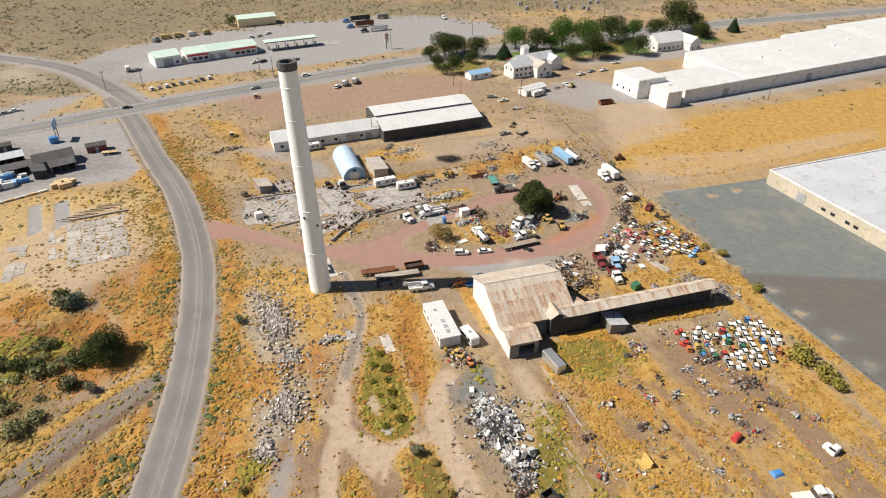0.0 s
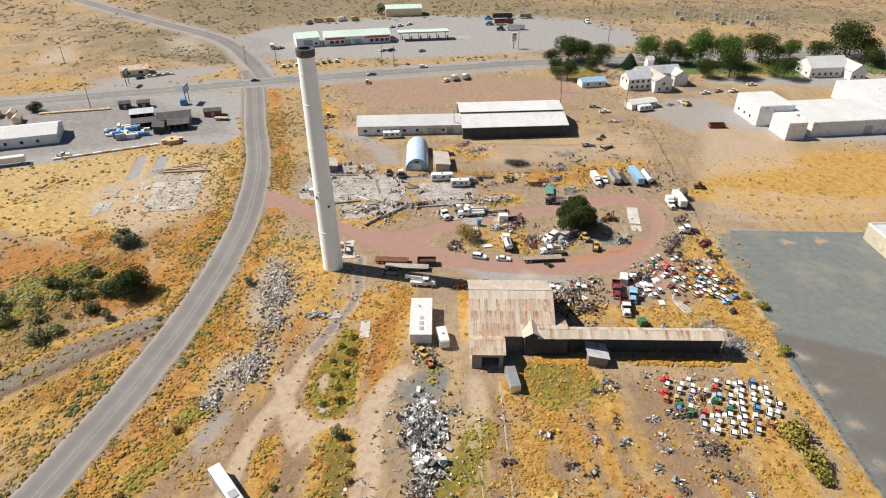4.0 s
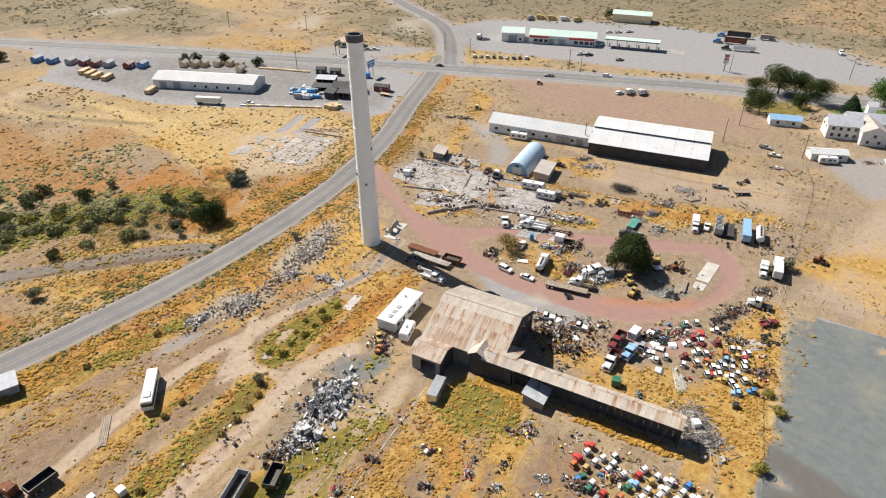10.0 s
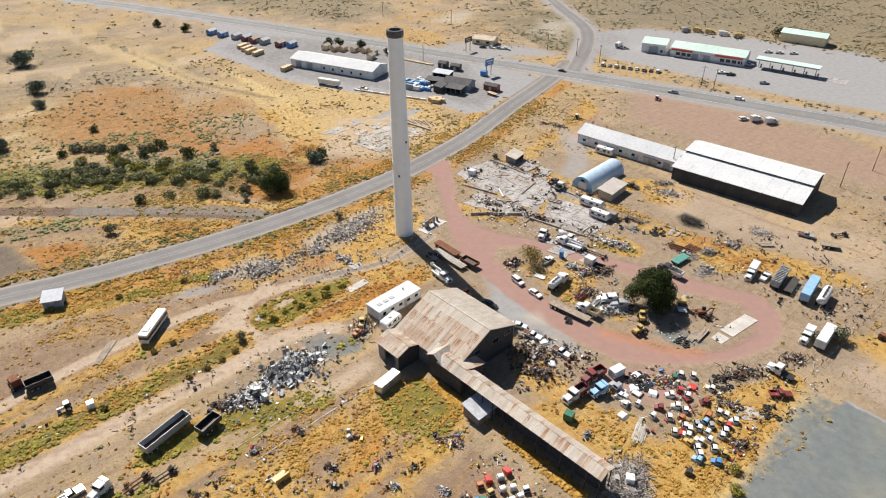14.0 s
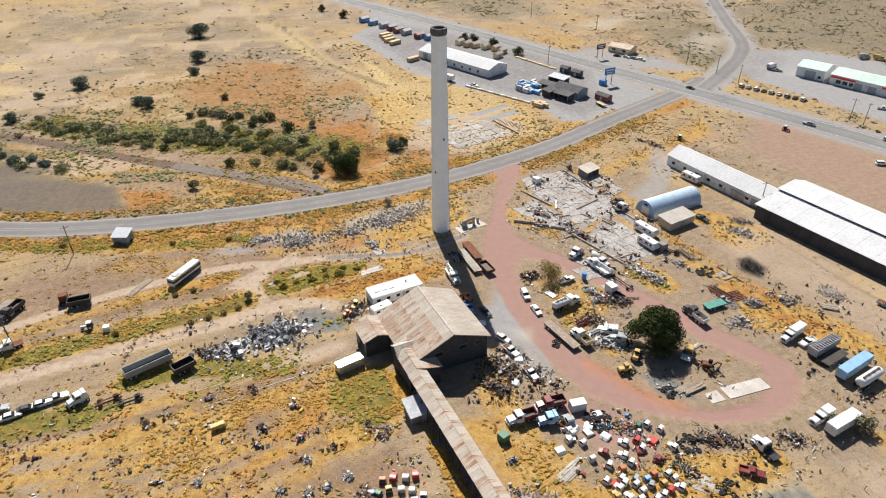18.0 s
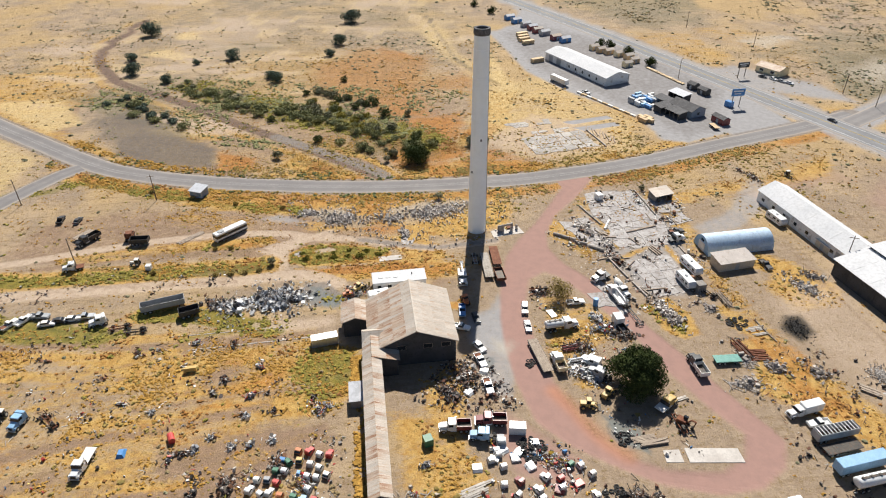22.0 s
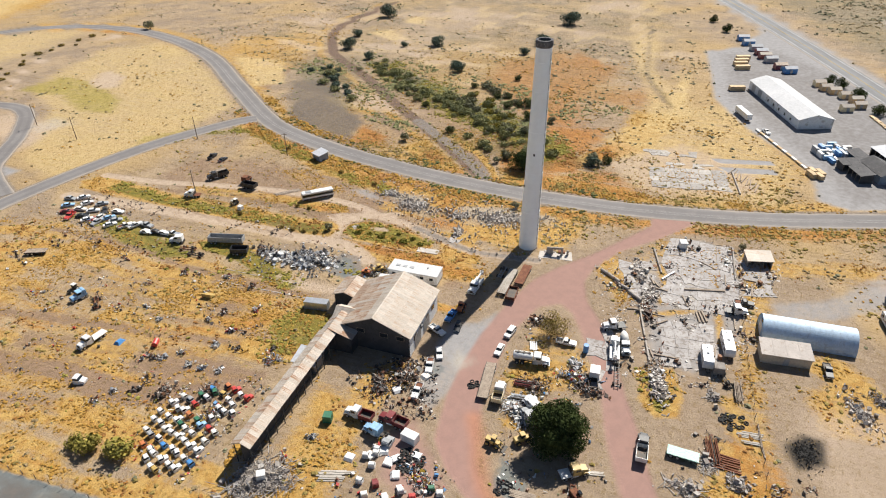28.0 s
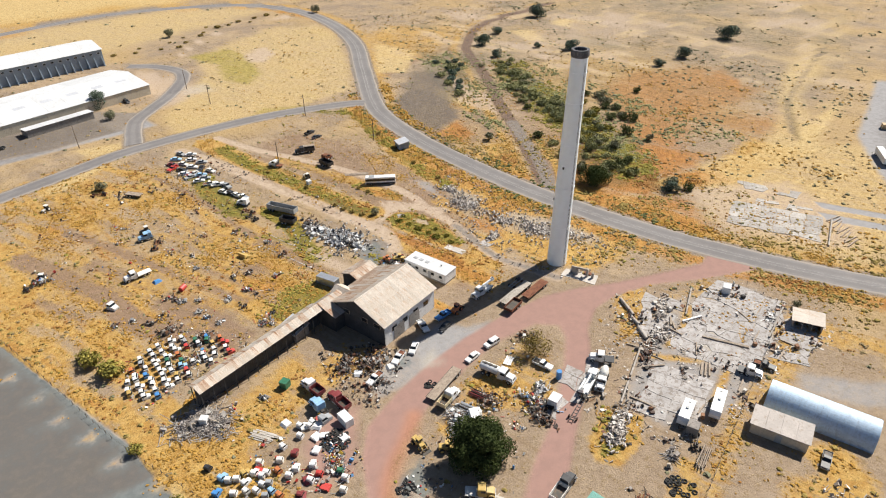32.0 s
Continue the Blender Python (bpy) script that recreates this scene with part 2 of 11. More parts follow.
# ---- mesh building ----
class M:
    """Collects simple solids into one mesh."""

    def __init__(self):
        self.v, self.f = [], []

    def add(self, vs, fs):
        k = len(self.v)
        self.v += [tuple(p) for p in vs]
        self.f += [tuple(i + k for i in q) for q in fs]
        return self

    def box(self, x0, y0, z0, x1, y1, z1, c=0.0):
        if c <= 0:
            return self.add([(x0, y0, z0), (x1, y0, z0), (x1, y1, z0), (x0, y1, z0), (x0, y0, z1), (x1, y0, z1), (x1, y1, z1), (x0, y1, z1)],
                            [(0, 3, 2, 1), (4, 5, 6, 7), (0, 1, 5, 4), (1, 2, 6, 5), (2, 3, 7, 6), (3, 0, 4, 7)])

        def ring(e, z):
            a, b, d, g = x0 + e, x1 - e, y0 + e, y1 - e
            return [(a + c, d, z), (b - c, d, z), (b, d + c, z), (b, g - c, z), (b - c, g, z), (a + c, g, z), (a, g - c, z), (a, d + c, z)]
        return self.rings([ring(0, z0), ring(0, z1 - c), ring(c, z1)])

    def rings(self, rs, caps=True):
        n = len(rs[0])
        vs = [p for r in rs for p in r]
        fs = [(i * n + j, i * n + (j + 1) % n, (i + 1) * n + (j + 1) % n, (i + 1) * n + j) for i in range(len(rs) - 1) for j in range(n)]
        if caps:
            fs += [tuple(reversed(range(n))), tuple(range((len(rs) - 1) * n, len(rs) * n))]
        return self.add(vs, fs)

    def cyl(self, p, q, r, r2=None, n=10, caps=True):
        p, q = Vector(p), Vector(q)
        r2 = r if r2 is None else r2
        d = (q - p).normalized()
        a = d.orthogonal().normalized()
        b = d.cross(a)
        ring = lambda o, s: [o + (a * math.cos(2 * math.pi * i / n) + b * math.sin(2 * math.pi * i / n)) * s for i in range(n)]
        return self.rings([ring(p, r), ring(q, r2)], caps)

    def prism(self, poly, y0, y1, inset=0.0, z_in=1e9):
        """A side outline (x, z) drawn out from y0 to y1; what lies above z_in leans in by inset."""
        ring = lambda y, s: [(x, y + (s * inset if z > z_in else 0), z) for x, z in poly]
        return self.rings([ring(y0, 1), ring(y1, -1)])

    def gable(self, x0, y0, x1, y1, z0, ze, zr):
        """A gabled body, its ridge along x."""
        ym = (y0 + y1) / 2
        return self.rings([[(x, y0, z0), (x, y1, z0), (x, y1, ze), (x, ym, zr), (x, y0, ze)] for x in (x0, x1)])

    def slab(self, a, b, c, d, h):
        """A plate of thickness h under the four corners a, b, c, d."""
        n = (Vector(b) - Vector(a)).cross(Vector(d) - Vector(a)).normalized() * h
        if n.z < 0:
            n = -n
        return self.rings([[Vector(p) - n for p in (a, b, c, d)], [Vector(p) for p in (a, b, c, d)]])

    def mesh(self, name, mat, smooth=False):
        me = bpy.data.meshes.new(name)
        me.from_pydata(self.v, [], self.f)
        bm = bmesh.new()
        bm.from_mesh(me)
        bmesh.ops.recalc_face_normals(bm, faces=bm.faces)
        bm.to_mesh(me)
        bm.free()
        if smooth:
            me.shade_smooth()
        me.materials.append(mat)
        return me


def part(name, m, mat, parent, label="", smooth=False):
    """One mesh object under a thing or a part; m is an M or a ready mesh."""
    ob = new(name, m.mesh(name, mat, smooth) if isinstance(m, M) else m)
    ob.parent = parent
    return tagged(ob, label)


def thing(name, x, y, turn, label, category, group="", kind="", z=0.0):
    ob = new(name)
    ob.empty_display_size = 0.5
    ob.matrix_world = pose(x, y, z, 0, 0, turn)
    return tagged(ob, label, category, group, kind)


def solid(name, m, mat, x, y, turn, label, category="", group="", kind="", z=0.0, smooth=False):
    """A thing of one mesh."""
    ob = new(name, m.mesh(name, mat, smooth) if isinstance(m, M) else m)
    ob.matrix_world = pose(x, y, z, 0, 0, turn)
    return tagged(ob, label, category, group, kind)


def curve_points(pts, step=2.0):
    """A smooth line through the points (Catmull-Rom)."""
    p = np.array([pts[0], *pts, pts[-1]], float)
    p[0], p[-1] = 2 * p[1] - p[2], 2 * p[-2] - p[-3]
    out = []
    for i in range(1, len(p) - 2):
        a, b, c, d = p[i - 1:i + 3]
        n = max(2, int(np.linalg.norm(c - b) / step))
        for s in np.arange(n) / n:
            out.append(0.5 * (2 * b + (c - a) * s + (2 * a - 5 * b + 4 * c - d) * s * s + (3 * b - a - 3 * c + d) * s ** 3))
    out.append(p[-2])
    return np.array(out)


# ---- the lines of the plan ----
ROAD_SIDE = curve_points([(-150, 287), (-132, 262), (-109.6, 226), (-88.2, 193), (-72, 160), (-64, 137), (-58.5, 116), (-54.6, 96), (-52, 72), (-50.5, 45), (-52, 18), (-58, -6), (-79.5, -53), (-102, -103), (-112.5, -155), (-109, -205), (-80, -250), (-4, -276), (70, -262), (160, -235)])
ROAD_WEST = curve_points([(-58, -6), (-44, -13), (-7, -20.5), (43, -19), (74, -10), (110, 2), (170, 25)])
ROAD_LOT = curve_points([(44, -20), (39.5, -40), (34, -53), (15.5, -74), (2.5, -94), (-1.5, -108), (2, -121), (9, -131), (18, -138)])
HIGHWAY = curve_points([(-760, -190), (-457, 48), (-310, 158), (-180, 246), (-134, 277), (-97, 301), (-53, 328), (0, 358), (167, 431), (312, 478), (640, 590)], 6.0)
ROAD_NORTH = curve_points([(-132, 275), (-150, 294), (-170, 314), (-190, 331), (-215, 345), (-265, 363), (-360, 400), (-520, 470)])
PATH_A = curve_points([(-27, 146), (-23.5, 137), (-20.3, 127.6), (-20.9, 115), (-21.6, 102), (-20.5, 94), (-21.5, 82), (-18.5, 66), (-12, 47), (-3, 28), (6, 11), (14, -10)])
YARD = (19.3, 131.0, 16.8)            # the big shed's middle and turn


# ---- ground: one sheet, its soils blended by soft-edged masks ----
def axis_steps(lo, hi, core_lo, core_hi, step):
    core = list(np.arange(core_lo, core_hi + 1e-6, step))
    up, s = [core_hi], step
    while up[-1] < hi:
        s = min(s * 1.09, 400)
        up.append(up[-1] + s)
    down, s = [core_lo], step
    while down[-1] > lo:
        s = min(s * 1.09, 400)
        down.append(down[-1] - s)
    return np.array(down[:0:-1] + core + up[1:])


GX = axis_steps(-2600, 2600, -150, 130, 1.0)
GY = axis_steps(-2600, 2600, -40, 300, 1.0)
PX, PY = np.meshgrid(GX, GY)
PX, PY = PX.ravel(), PY.ravel()
SOIL = {k: np.zeros(len(PX), np.float32) for k in ("red", "grey", "pale", "green", "gold", "dark", "brown", "orange", "slate", "chalk", "ember", "rut", "dust", "char", "track", "sage", "straw", "lime", "loam", "ash")}


def line_distance(pts, closed=False):
    pts = np.array(pts, float)
    if closed:
        pts = np.vstack([pts, pts[:1]])
    best = np.full(len(PX), 1e9)
    lo, hi = pts.min(0) - 60, pts.max(0) + 60
    near = np.where((PX > lo[0]) & (PX < hi[0]) & (PY > lo[1]) & (PY < hi[1]))[0]
    x, y = PX[near], PY[near]
    b = np.full(len(near), 1e9)
    for (ax, ay), (bx, by) in zip(pts[:-1], pts[1:]):
        dx, dy = bx - ax, by - ay
        s = np.clip(((x - ax) * dx + (y - ay) * dy) / max(dx * dx + dy * dy, 1e-9), 0, 1)
        b = np.minimum(b, (x - ax - s * dx) ** 2 + (y - ay - s * dy) ** 2)
    best[near] = np.sqrt(b)
    return best


def lay(kind, d, soft, value):
    s = np.clip(0.5 - d / (2 * soft), 0, 1)
    SOIL[kind] = np.maximum(SOIL[kind], (value * s * s * (3 - 2 * s)).astype(np.float32))


def strip(kind, pts, width, soft=2.0, value=1.0):
    lay(kind, line_distance(pts) - width / 2, soft, value)


def plot_distance(pts):
    """Distance to a plot's edge, negative inside it."""
    d = line_distance(pts, True)
    inside = np.zeros(len(PX), bool)
    for (ax, ay), (bx, by) in zip(pts, pts[1:] + pts[:1]):
        if ay != by:
            inside ^= ((ay > PY) != (by > PY)) & (PX < (bx - ax) * (PY - ay) / (by - ay) + ax)
    return np.where(inside, -d, d)


def patch(kind, *pts, soft=2.5, value=1.0):
    lay(kind, plot_distance(pts), soft, value)


def offset_curve(pts, off):
    pts = np.array(pts, float)
    d = np.gradient(pts, axis=0)
    d /= np.linalg.norm(d, axis=1)[:, None]
    return pts + np.stack([-d[:, 1], d[:, 0]], -1) * off


def wipe(kinds, d, soft):
    s = np.clip(0.5 + d / (2 * soft), 0, 1)
    for k in kinds:
        SOIL[k] *= s.astype(np.float32)


# shoulders of the roads and the tracks
strip("ash", ROAD_SIDE, 12.0, 1.6, 0.9)
strip("ash", ROAD_WEST, 9.6, 1.6, 0.85)
strip("ash", ROAD_LOT, 9.0, 2.0, 0.8)
strip("grey", HIGHWAY, 24.0, 5.0, 0.7)
strip("grey", ROAD_NORTH, 17.0, 4.0, 0.8)
strip("gold", ROAD_SIDE, 26.0, 6.0, 0.6)
# red cinder drive, its loop and the reddish yards
patch("red", (-108, 290), (-70, 262), (-30, 278), (20, 300), (8, 330), (-40, 318), (-84, 300), soft=6, value=0.48)
patch("red", (-92, 262), (-80, 236), (-68, 226), (-60, 232), (-74, 246), (-84, 268), soft=4, value=0.4)
# the loop: its outer edge, and the island inside it
LOOP_IN = [(-12.6, 160.8), (-8.4, 157), (4, 156.4), (14.5, 159), (25, 162), (34, 166.2), (42, 171), (48.2, 178), (50.4, 186), (49.2, 196), (45.0, 201), (39, 202.4), (33, 196.8), (23.5, 190), (12, 183.4), (4.4, 178), (-4.0, 171.4), (-10.9, 165)]
patch("red", (-76, 176), (-69, 163.8), (-64, 165.4), (-53, 162), (-39.4, 157.6), (-28, 152.6), (-18.5, 149.8), (-5, 149.4), (9, 150.5), (20, 152.5), (31, 155.8), (42, 160.6), (47, 167), (51, 176), (54, 185), (54.6, 195), (52, 203), (46.4, 208.4), (39.7, 210), (32, 204.6), (25, 199.4), (16.8, 193.9), (8.2, 187.4), (0.9, 182.4), (-7, 177), (-13.9, 170.3), (-19, 164.4), (-25.5, 161.6), (-33.3, 160.9), (-44.2, 163.1), (-57.6, 170), (-73.7, 176.4), soft=1.1)
wipe(("red",), plot_distance(LOOP_IN), 1.2)
strip("red", curve_points([(-24, 159.5), (-17, 163.6), (-12.4, 167.5), (-5.5, 174.3), (2.6, 180.1), (9.3, 184.9), (19.2, 190.2), (29, 197.4), (38, 206)]), 5.0, 1.2, 1.0)
patch("red", (40, 154), (48, 152), (56, 158), (58, 168), (50, 170), soft=3, value=0.8)
strip("ember", curve_points([(32.8, 164.2), (35.4, 166.6), (38.7, 169.4), (42.4, 172.0), (45.8, 175.1), (48.1, 178.7)]), 3.6, 2.2, 0.85)
patch("grey", (12, 145), (-2, 149), (6, 154), (15, 152.5), (28, 156.5), (37, 155.5), (36, 149), (27, 146.5), soft=2.0, value=0.62)
patch("brown", (9, 198), (16, 206), (4, 212), (-4, 207), (-10, 198), (-2, 196), soft=3, value=0.9)
# gravel lots
patch("grey", (-300, 132), (-240, 150), (-182, 196), (-150, 214), (-112, 236), (-132, 262), (-180, 244), (-250, 196), (-330, 140), soft=5)
patch("grey", (-196, 330), (-150, 312), (-60, 348), (-10, 380), (40, 408), (30, 440), (-20, 462), (-90, 442), (-140, 414), (-190, 372), soft=6)
patch("grey", (-176, 254), (-206, 234), (-216, 252), (-190, 286), (-160, 300), soft=6, value=0.7)
patch("grey", (-81, 229), (-80, 236), (-57, 230), (-44, 219), (-38, 208), (-44, 204), (-54, 216), soft=2.5, value=0.58)
patch("grey", (74, 196), (82, 148), (84, 134), (104, 78), (130, 20), (300, 60), (300, 260), (190, 236), (112, 205), soft=1.2)
patch("dark", (80, 148), (86, 133), (104, 78), (130, 20), (300, 60), (300, 150), (150, 142), (100, 146), soft=2.0, value=0.7)
patch("grey", (62, 292), (104, 276), (140, 288), (240, 335), (330, 378), (330, 392), (230, 352), (110, 300), (70, 316), soft=5, value=0.7)
patch("grey", (70, 340), (150, 360), (210, 384), (200, 402), (120, 372), (70, 352), soft=5, value=0.7)
patch("grey", (30, -40), (100, -34), (104, -48), (34, -62), soft=4)
patch("dark", (44, -42), (110, -30), (110, -46), (48, -58), soft=3, value=0.5)
patch("pale", (-2, -70), (24, -56), (20, -100), (2, -110), soft=6, value=0.7)
# bare yard dirt, the old slabs' ground and the dusty western field
patch("pale", (-132, 152), (-98, 132), (-84, 160), (-104, 190), (-124, 182), soft=5, value=0.6)
patch("brown", (-8, 128), (2, 132), (4, 144), (-4, 146), soft=3, value=0.8)
patch("green", (6, 104), (12, 101), (12, 109), (5, 112), soft=3, value=0.35)
# weeds and dry grass
patch("green", (26, 118), (40, 121), (46, 113), (36, 106), (27, 109), soft=3, value=0.8)
patch("gold", (25, 119), (42, 123), (50, 114), (38, 104), (26, 108), soft=2.5, value=0.95)
patch("gold", (24, 104), (48, 116), (70, 122), (78, 130), (90, 100), (106, 50), (94, 20), (70, 60), (54, 76), (36, 96), soft=8, value=0.95)
patch("gold", (62, 190), (78, 130), (98, 84), (104, 60), (100, 60), (92, 84), (72, 128), (60, 170), soft=3, value=0.9)
patch("gold", (-58, 170), (-66, 196), (-80, 230), (-110, 268), (-84, 258), (-62, 212), (-30, 168), soft=6, value=0.7)
patch("gold", (-52, 150), (-36, 150), (-26, 134), (-28, 112), (-44, 96), (-48, 80), (-54, 110), soft=5, value=0.85)
patch("gold", (60, 214), (74, 250), (110, 268), (300, 346), (300, 280), (180, 236), (90, 206), soft=7, value=0.85)
patch("pale", (64, 200), (80, 200), (120, 216), (180, 244), (180, 256), (110, 232), (70, 226), soft=5, value=0.5)
patch("pale", (64, 226), (104, 250), (104, 286), (66, 290), soft=8, value=0.6)
patch("gold", (-96, 190), (-150, 214), (-190, 180), (-160, 140), (-116, 124), (-84, 160), soft=8, value=0.5)
patch("straw", (-96, 196), (-130, 196), (-186, 156), (-170, 136), (-120, 122), (-84, 150), soft=6, value=0.55)
patch("gold", (-60, 150), (-74, 100), (-70, 60), (-90, 60), (-100, 110), (-84, 150), soft=7, value=0.5)
patch("orange", (-84, 110), (-98, 90), (-118, 96), (-130, 124), (-104, 128), soft=9, value=0.8)
patch("orange", (-150, 70), (-176, 84), (-200, 120), (-170, 140), (-140, 110), soft=24, value=0.55)
patch("orange", (-210, 40), (-230, 60), (-200, 80), (-186, 60), soft=14, value=0.6)
patch("green", (-92, 112), (-104, 84), (-100, 56), (-120, 30), (-132, 34), (-124, 62), (-122, 92), (-106, 114), soft=6, value=0.55)
patch("gold", (-40, -30), (-90, -70), (-100, -140), (-50, -160), (0, -130), (10, -80), (0, -30), soft=14, value=0.7)
patch("green", (-40, -70), (-60, -84), (-50, -120), (-20, -110), (-18, -84), soft=8, value=0.35)
patch("gold", (-60, -290), (-500, -500), (0, -900), (500, -700), (400, -280), (100, -280), soft=30)
patch("green", (40, 372), (150, 408), (176, 396), (120, 372), (66, 356), (44, 350), soft=5, value=1.0)
patch("gold", (-420, 130), (-300, 220), (-210, 290), (-240, 310), (-330, 250), (-460, 160), soft=10, value=0.45)
patch("brown", (-200, 400), (-40, 470), (200, 520), (200, 700), (-400, 700), (-420, 420), soft=40, value=0.5)
patch("red", (150, 470), (230, 480), (230, 500), (140, 490), soft=8, value=0.5)
strip("brown", curve_points([(-66, 104), (-72, 70), (-84, 40), (-98, 6), (-120, -34), (-150, -60)]), 6.0, 2.5, 0.8)

# blue-grey paved lot, pale spills, the orange bend and wheel ruts
patch("slate", (74, 195), (81, 150), (84, 135), (103, 80), (130, 20), (300, 60), (300, 262), (190, 237), (112, 206), soft=1.0)
patch("slate", (6, 104), (12, 101), (13, 109), (5, 113), soft=3, value=0.7)
patch("slate", (38, 174), (46, 176), (47, 183), (40, 182), soft=3, value=0.75)
patch("slate", (22, 144), (30, 146), (31, 150), (24, 152), soft=2.5, value=0.6)
patch("chalk", (17, 149), (22, 150), (24, 154), (18, 155), soft=3, value=0.75)
patch("chalk", (-60, 184), (-48, 180), (-30, 184), (-28, 192), (-50, 194), soft=4, value=0.7)
patch("chalk", (-240, 330), (-210, 300), (-190, 310), (-220, 350), soft=14, value=0.7)
patch("chalk", (-8, -66), (10, -70), (12, -84), (-6, -84), soft=6, value=0.6)
for pts in ([(50, 112), (58, 96), (68, 78), (80, 50)], [(53, 113), (61, 97), (71, 79), (83, 51)], [(34, 100), (46, 76), (58, 50), (66, 30)], [(37, 101), (49, 77), (61, 51), (69, 31)],
            [(26, 100), (34, 80), (44, 56), (54, 30)], [(-12, 80), (-10, 64), (-5, 48), (-1, 34), (6, 14)], [(-8.5, 80), (-6.5, 64), (-1.5, 48), (2.5, 34), (9.5, 14)],
            [(-24, 72), (-23, 50), (-23, 36), (-18, 14)], [(-19, 72), (-18.6, 50), (-18.6, 36), (-13, 14)], [(4, 78), (8, 62), (11.6, 48), (12, 35)], [(0, 78), (4, 62), (7.6, 48), (7, 35)],
            [(-86, 262), (-76, 238), (-66, 222)], [(-98, 258), (-84, 240), (-72, 226)], [(10, 242), (40, 254), (56, 260)], [(-30, 232), (6, 242), (30, 250)]):
    strip("rut", curve_points(pts), 1.1, 1.1, 0.8)
TRACK = curve_points([(-61, 106), (-66, 98), (-79, 75), (-90, 55), (-102, 32), (-123, -5), (-140, -40), (-152, -57), (-189, -87), (-260, -103)])
strip("brown", TRACK, 6.0, 2.0, 1.0)
strip("brown", curve_points([(-77, -34), (-95, -41), (-123, -54), (-140, -56)]), 4.0, 2.0, 0.9)
strip("brown", curve_points([(-205, 103), (-191, 115), (-166, 134)]), 4.0, 3.0, 0.9)
# dry grass creeping over the paved lot's western edge
for cx, cy, r in ((76, 186, 1.6), (78, 177, 1.8), (80, 166, 1.2), (81.5, 158, 1.6), (83, 150, 1.6), (87, 139, 1.4), (90, 129, 1.6), (94, 120, 1.6), (97, 110, 1.4), (101, 99, 1.6), (106, 86, 1.6), (90, 193, 1.8), (100, 197, 2.0)):
    blot = [(cx + r * k * math.cos(a), cy + r * k * math.sin(a)) for a, k in ((0, 1.3), (1, 0.6), (2, 1.2), (3.2, 0.9), (4.1, 1.3), (5.2, 0.6))]
    wipe(("slate", "grey", "dark"), plot_distance(blot), 2.4)
    patch("gold", *blot, soft=2.5, value=0.45)
wipe(("gold", "orange", "green"), line_distance(TRACK) - 2.5, 2.0)

# greyish trampled dirt of the yard
patch("dust", (-74, 190), (-66, 166), (-30, 150), (-6, 138), (8, 118), (16, 104), (26, 108), (30, 124), (60, 140), (64, 176), (64, 206), (54, 240), (20, 246), (-30, 236), (-64, 214), soft=5, value=1.0)
patch("dust", (40, 300), (56, 250), (110, 268), (120, 290), (60, 306), soft=8, value=0.6)
patch("dust", (-112, 300), (-96, 270), (-60, 250), (-20, 262), (40, 290), (20, 330), (-50, 330), soft=8, value=0.7)
patch("gold", (10, 206), (34, 220), (52, 238), (46, 242), (24, 230), (6, 214), soft=4, value=0.75)
patch("gold", (0, 160), (14, 162), (34, 170), (30, 176), (10, 170), soft=3, value=0.6)
patch("gold", (44, 130), (66, 138), (80, 146), (72, 156), (56, 150), (42, 138), soft=4, value=0.7)
patch("grey", (-134, 184), (-131, 186.6), (-121.7, 169.5), (-123.9, 165), soft=1.0)
patch("grey", (-127, 186.7), (-123.4, 189.3), (-115.3, 174.2), (-118.2, 169.5), soft=1.0)
patch("orange", (-66, 130), (-70, 104), (-62, 84), (-56, 80), (-60, 110), soft=5, value=0.5)
patch("orange", (-44, 128), (-38, 108), (-42, 84), (-48, 84), (-50, 108), soft=4, value=0.55)
patch("orange", (30, 104), (46, 106), (60, 90), (56, 84), (40, 94), soft=5, value=0.6)
# the western plain: brown and dull, with dark damp soil in the hollow
patch("brown", (-66, 118), (-80, 60), (-100, 20), (-140, -10), (-240, 20), (-240, 110), (-170, 150), (-110, 140), soft=14, value=0.34)
patch("brown", (-62, 100), (-70, 70), (-84, 76), (-96, 100), (-84, 120), soft=6, value=0.6)
patch("green", (-86, 116), (-94, 98), (-106, 66), (-114, 40), (-124, 14), (-140, -16), (-150, -8), (-136, 30), (-126, 60), (-118, 90), (-102, 118), soft=7, value=0.6)
patch("orange", (-78, 122), (-84, 100), (-92, 92), (-100, 104), (-96, 124), soft=6, value=0.75)
patch("gold", (-120, -40), (-90, -60), (-100, -110), (-140, -130), (-180, -90), soft=14, value=0.6)
patch("pale", (-190, 0), (-160, -20), (-180, -60), (-260, -70), (-280, 0), soft=20, value=0.45)

# tracks, weed strips and bare bands between the side road and the yard
strip("gold", curve_points([(-52, -30), (-47, 3), (-42, 32), (-38.5, 50), (-37, 72), (-38.5, 90), (-42, 108), (-50, 126), (-60, 148)]), 11.0, 3.0, 1.0)
strip("orange", curve_points([(-46, 3), (-41, 32), (-37.5, 50), (-36, 72), (-37.5, 90), (-41, 108), (-48, 124)]), 8.0, 3.0, 0.5)
strip("green", curve_points([(-43, 0), (-39, 32), (-36, 50), (-34.5, 72), (-36, 84)]), 5.0, 2.5, 0.6)
patch("gold", (-30, 124), (-16, 134), (-4, 124), (0, 104), (-4, 92), (-6, 110), (-14, 121), (-24, 112), (-26, 118), soft=2.5, value=0.9)
patch("orange", (-29, 122), (-24, 112), (-26, 104), (-33, 106), (-34, 116), soft=3, value=0.6)
patch("brown", (-30, 30), (-34, 66), (-33, 84), (-28, 106), (-22, 112), (-4, 90), (-6, 70), (-2, 54), (6, 26), (4, 4), (-16, 6), soft=4, value=0.62)
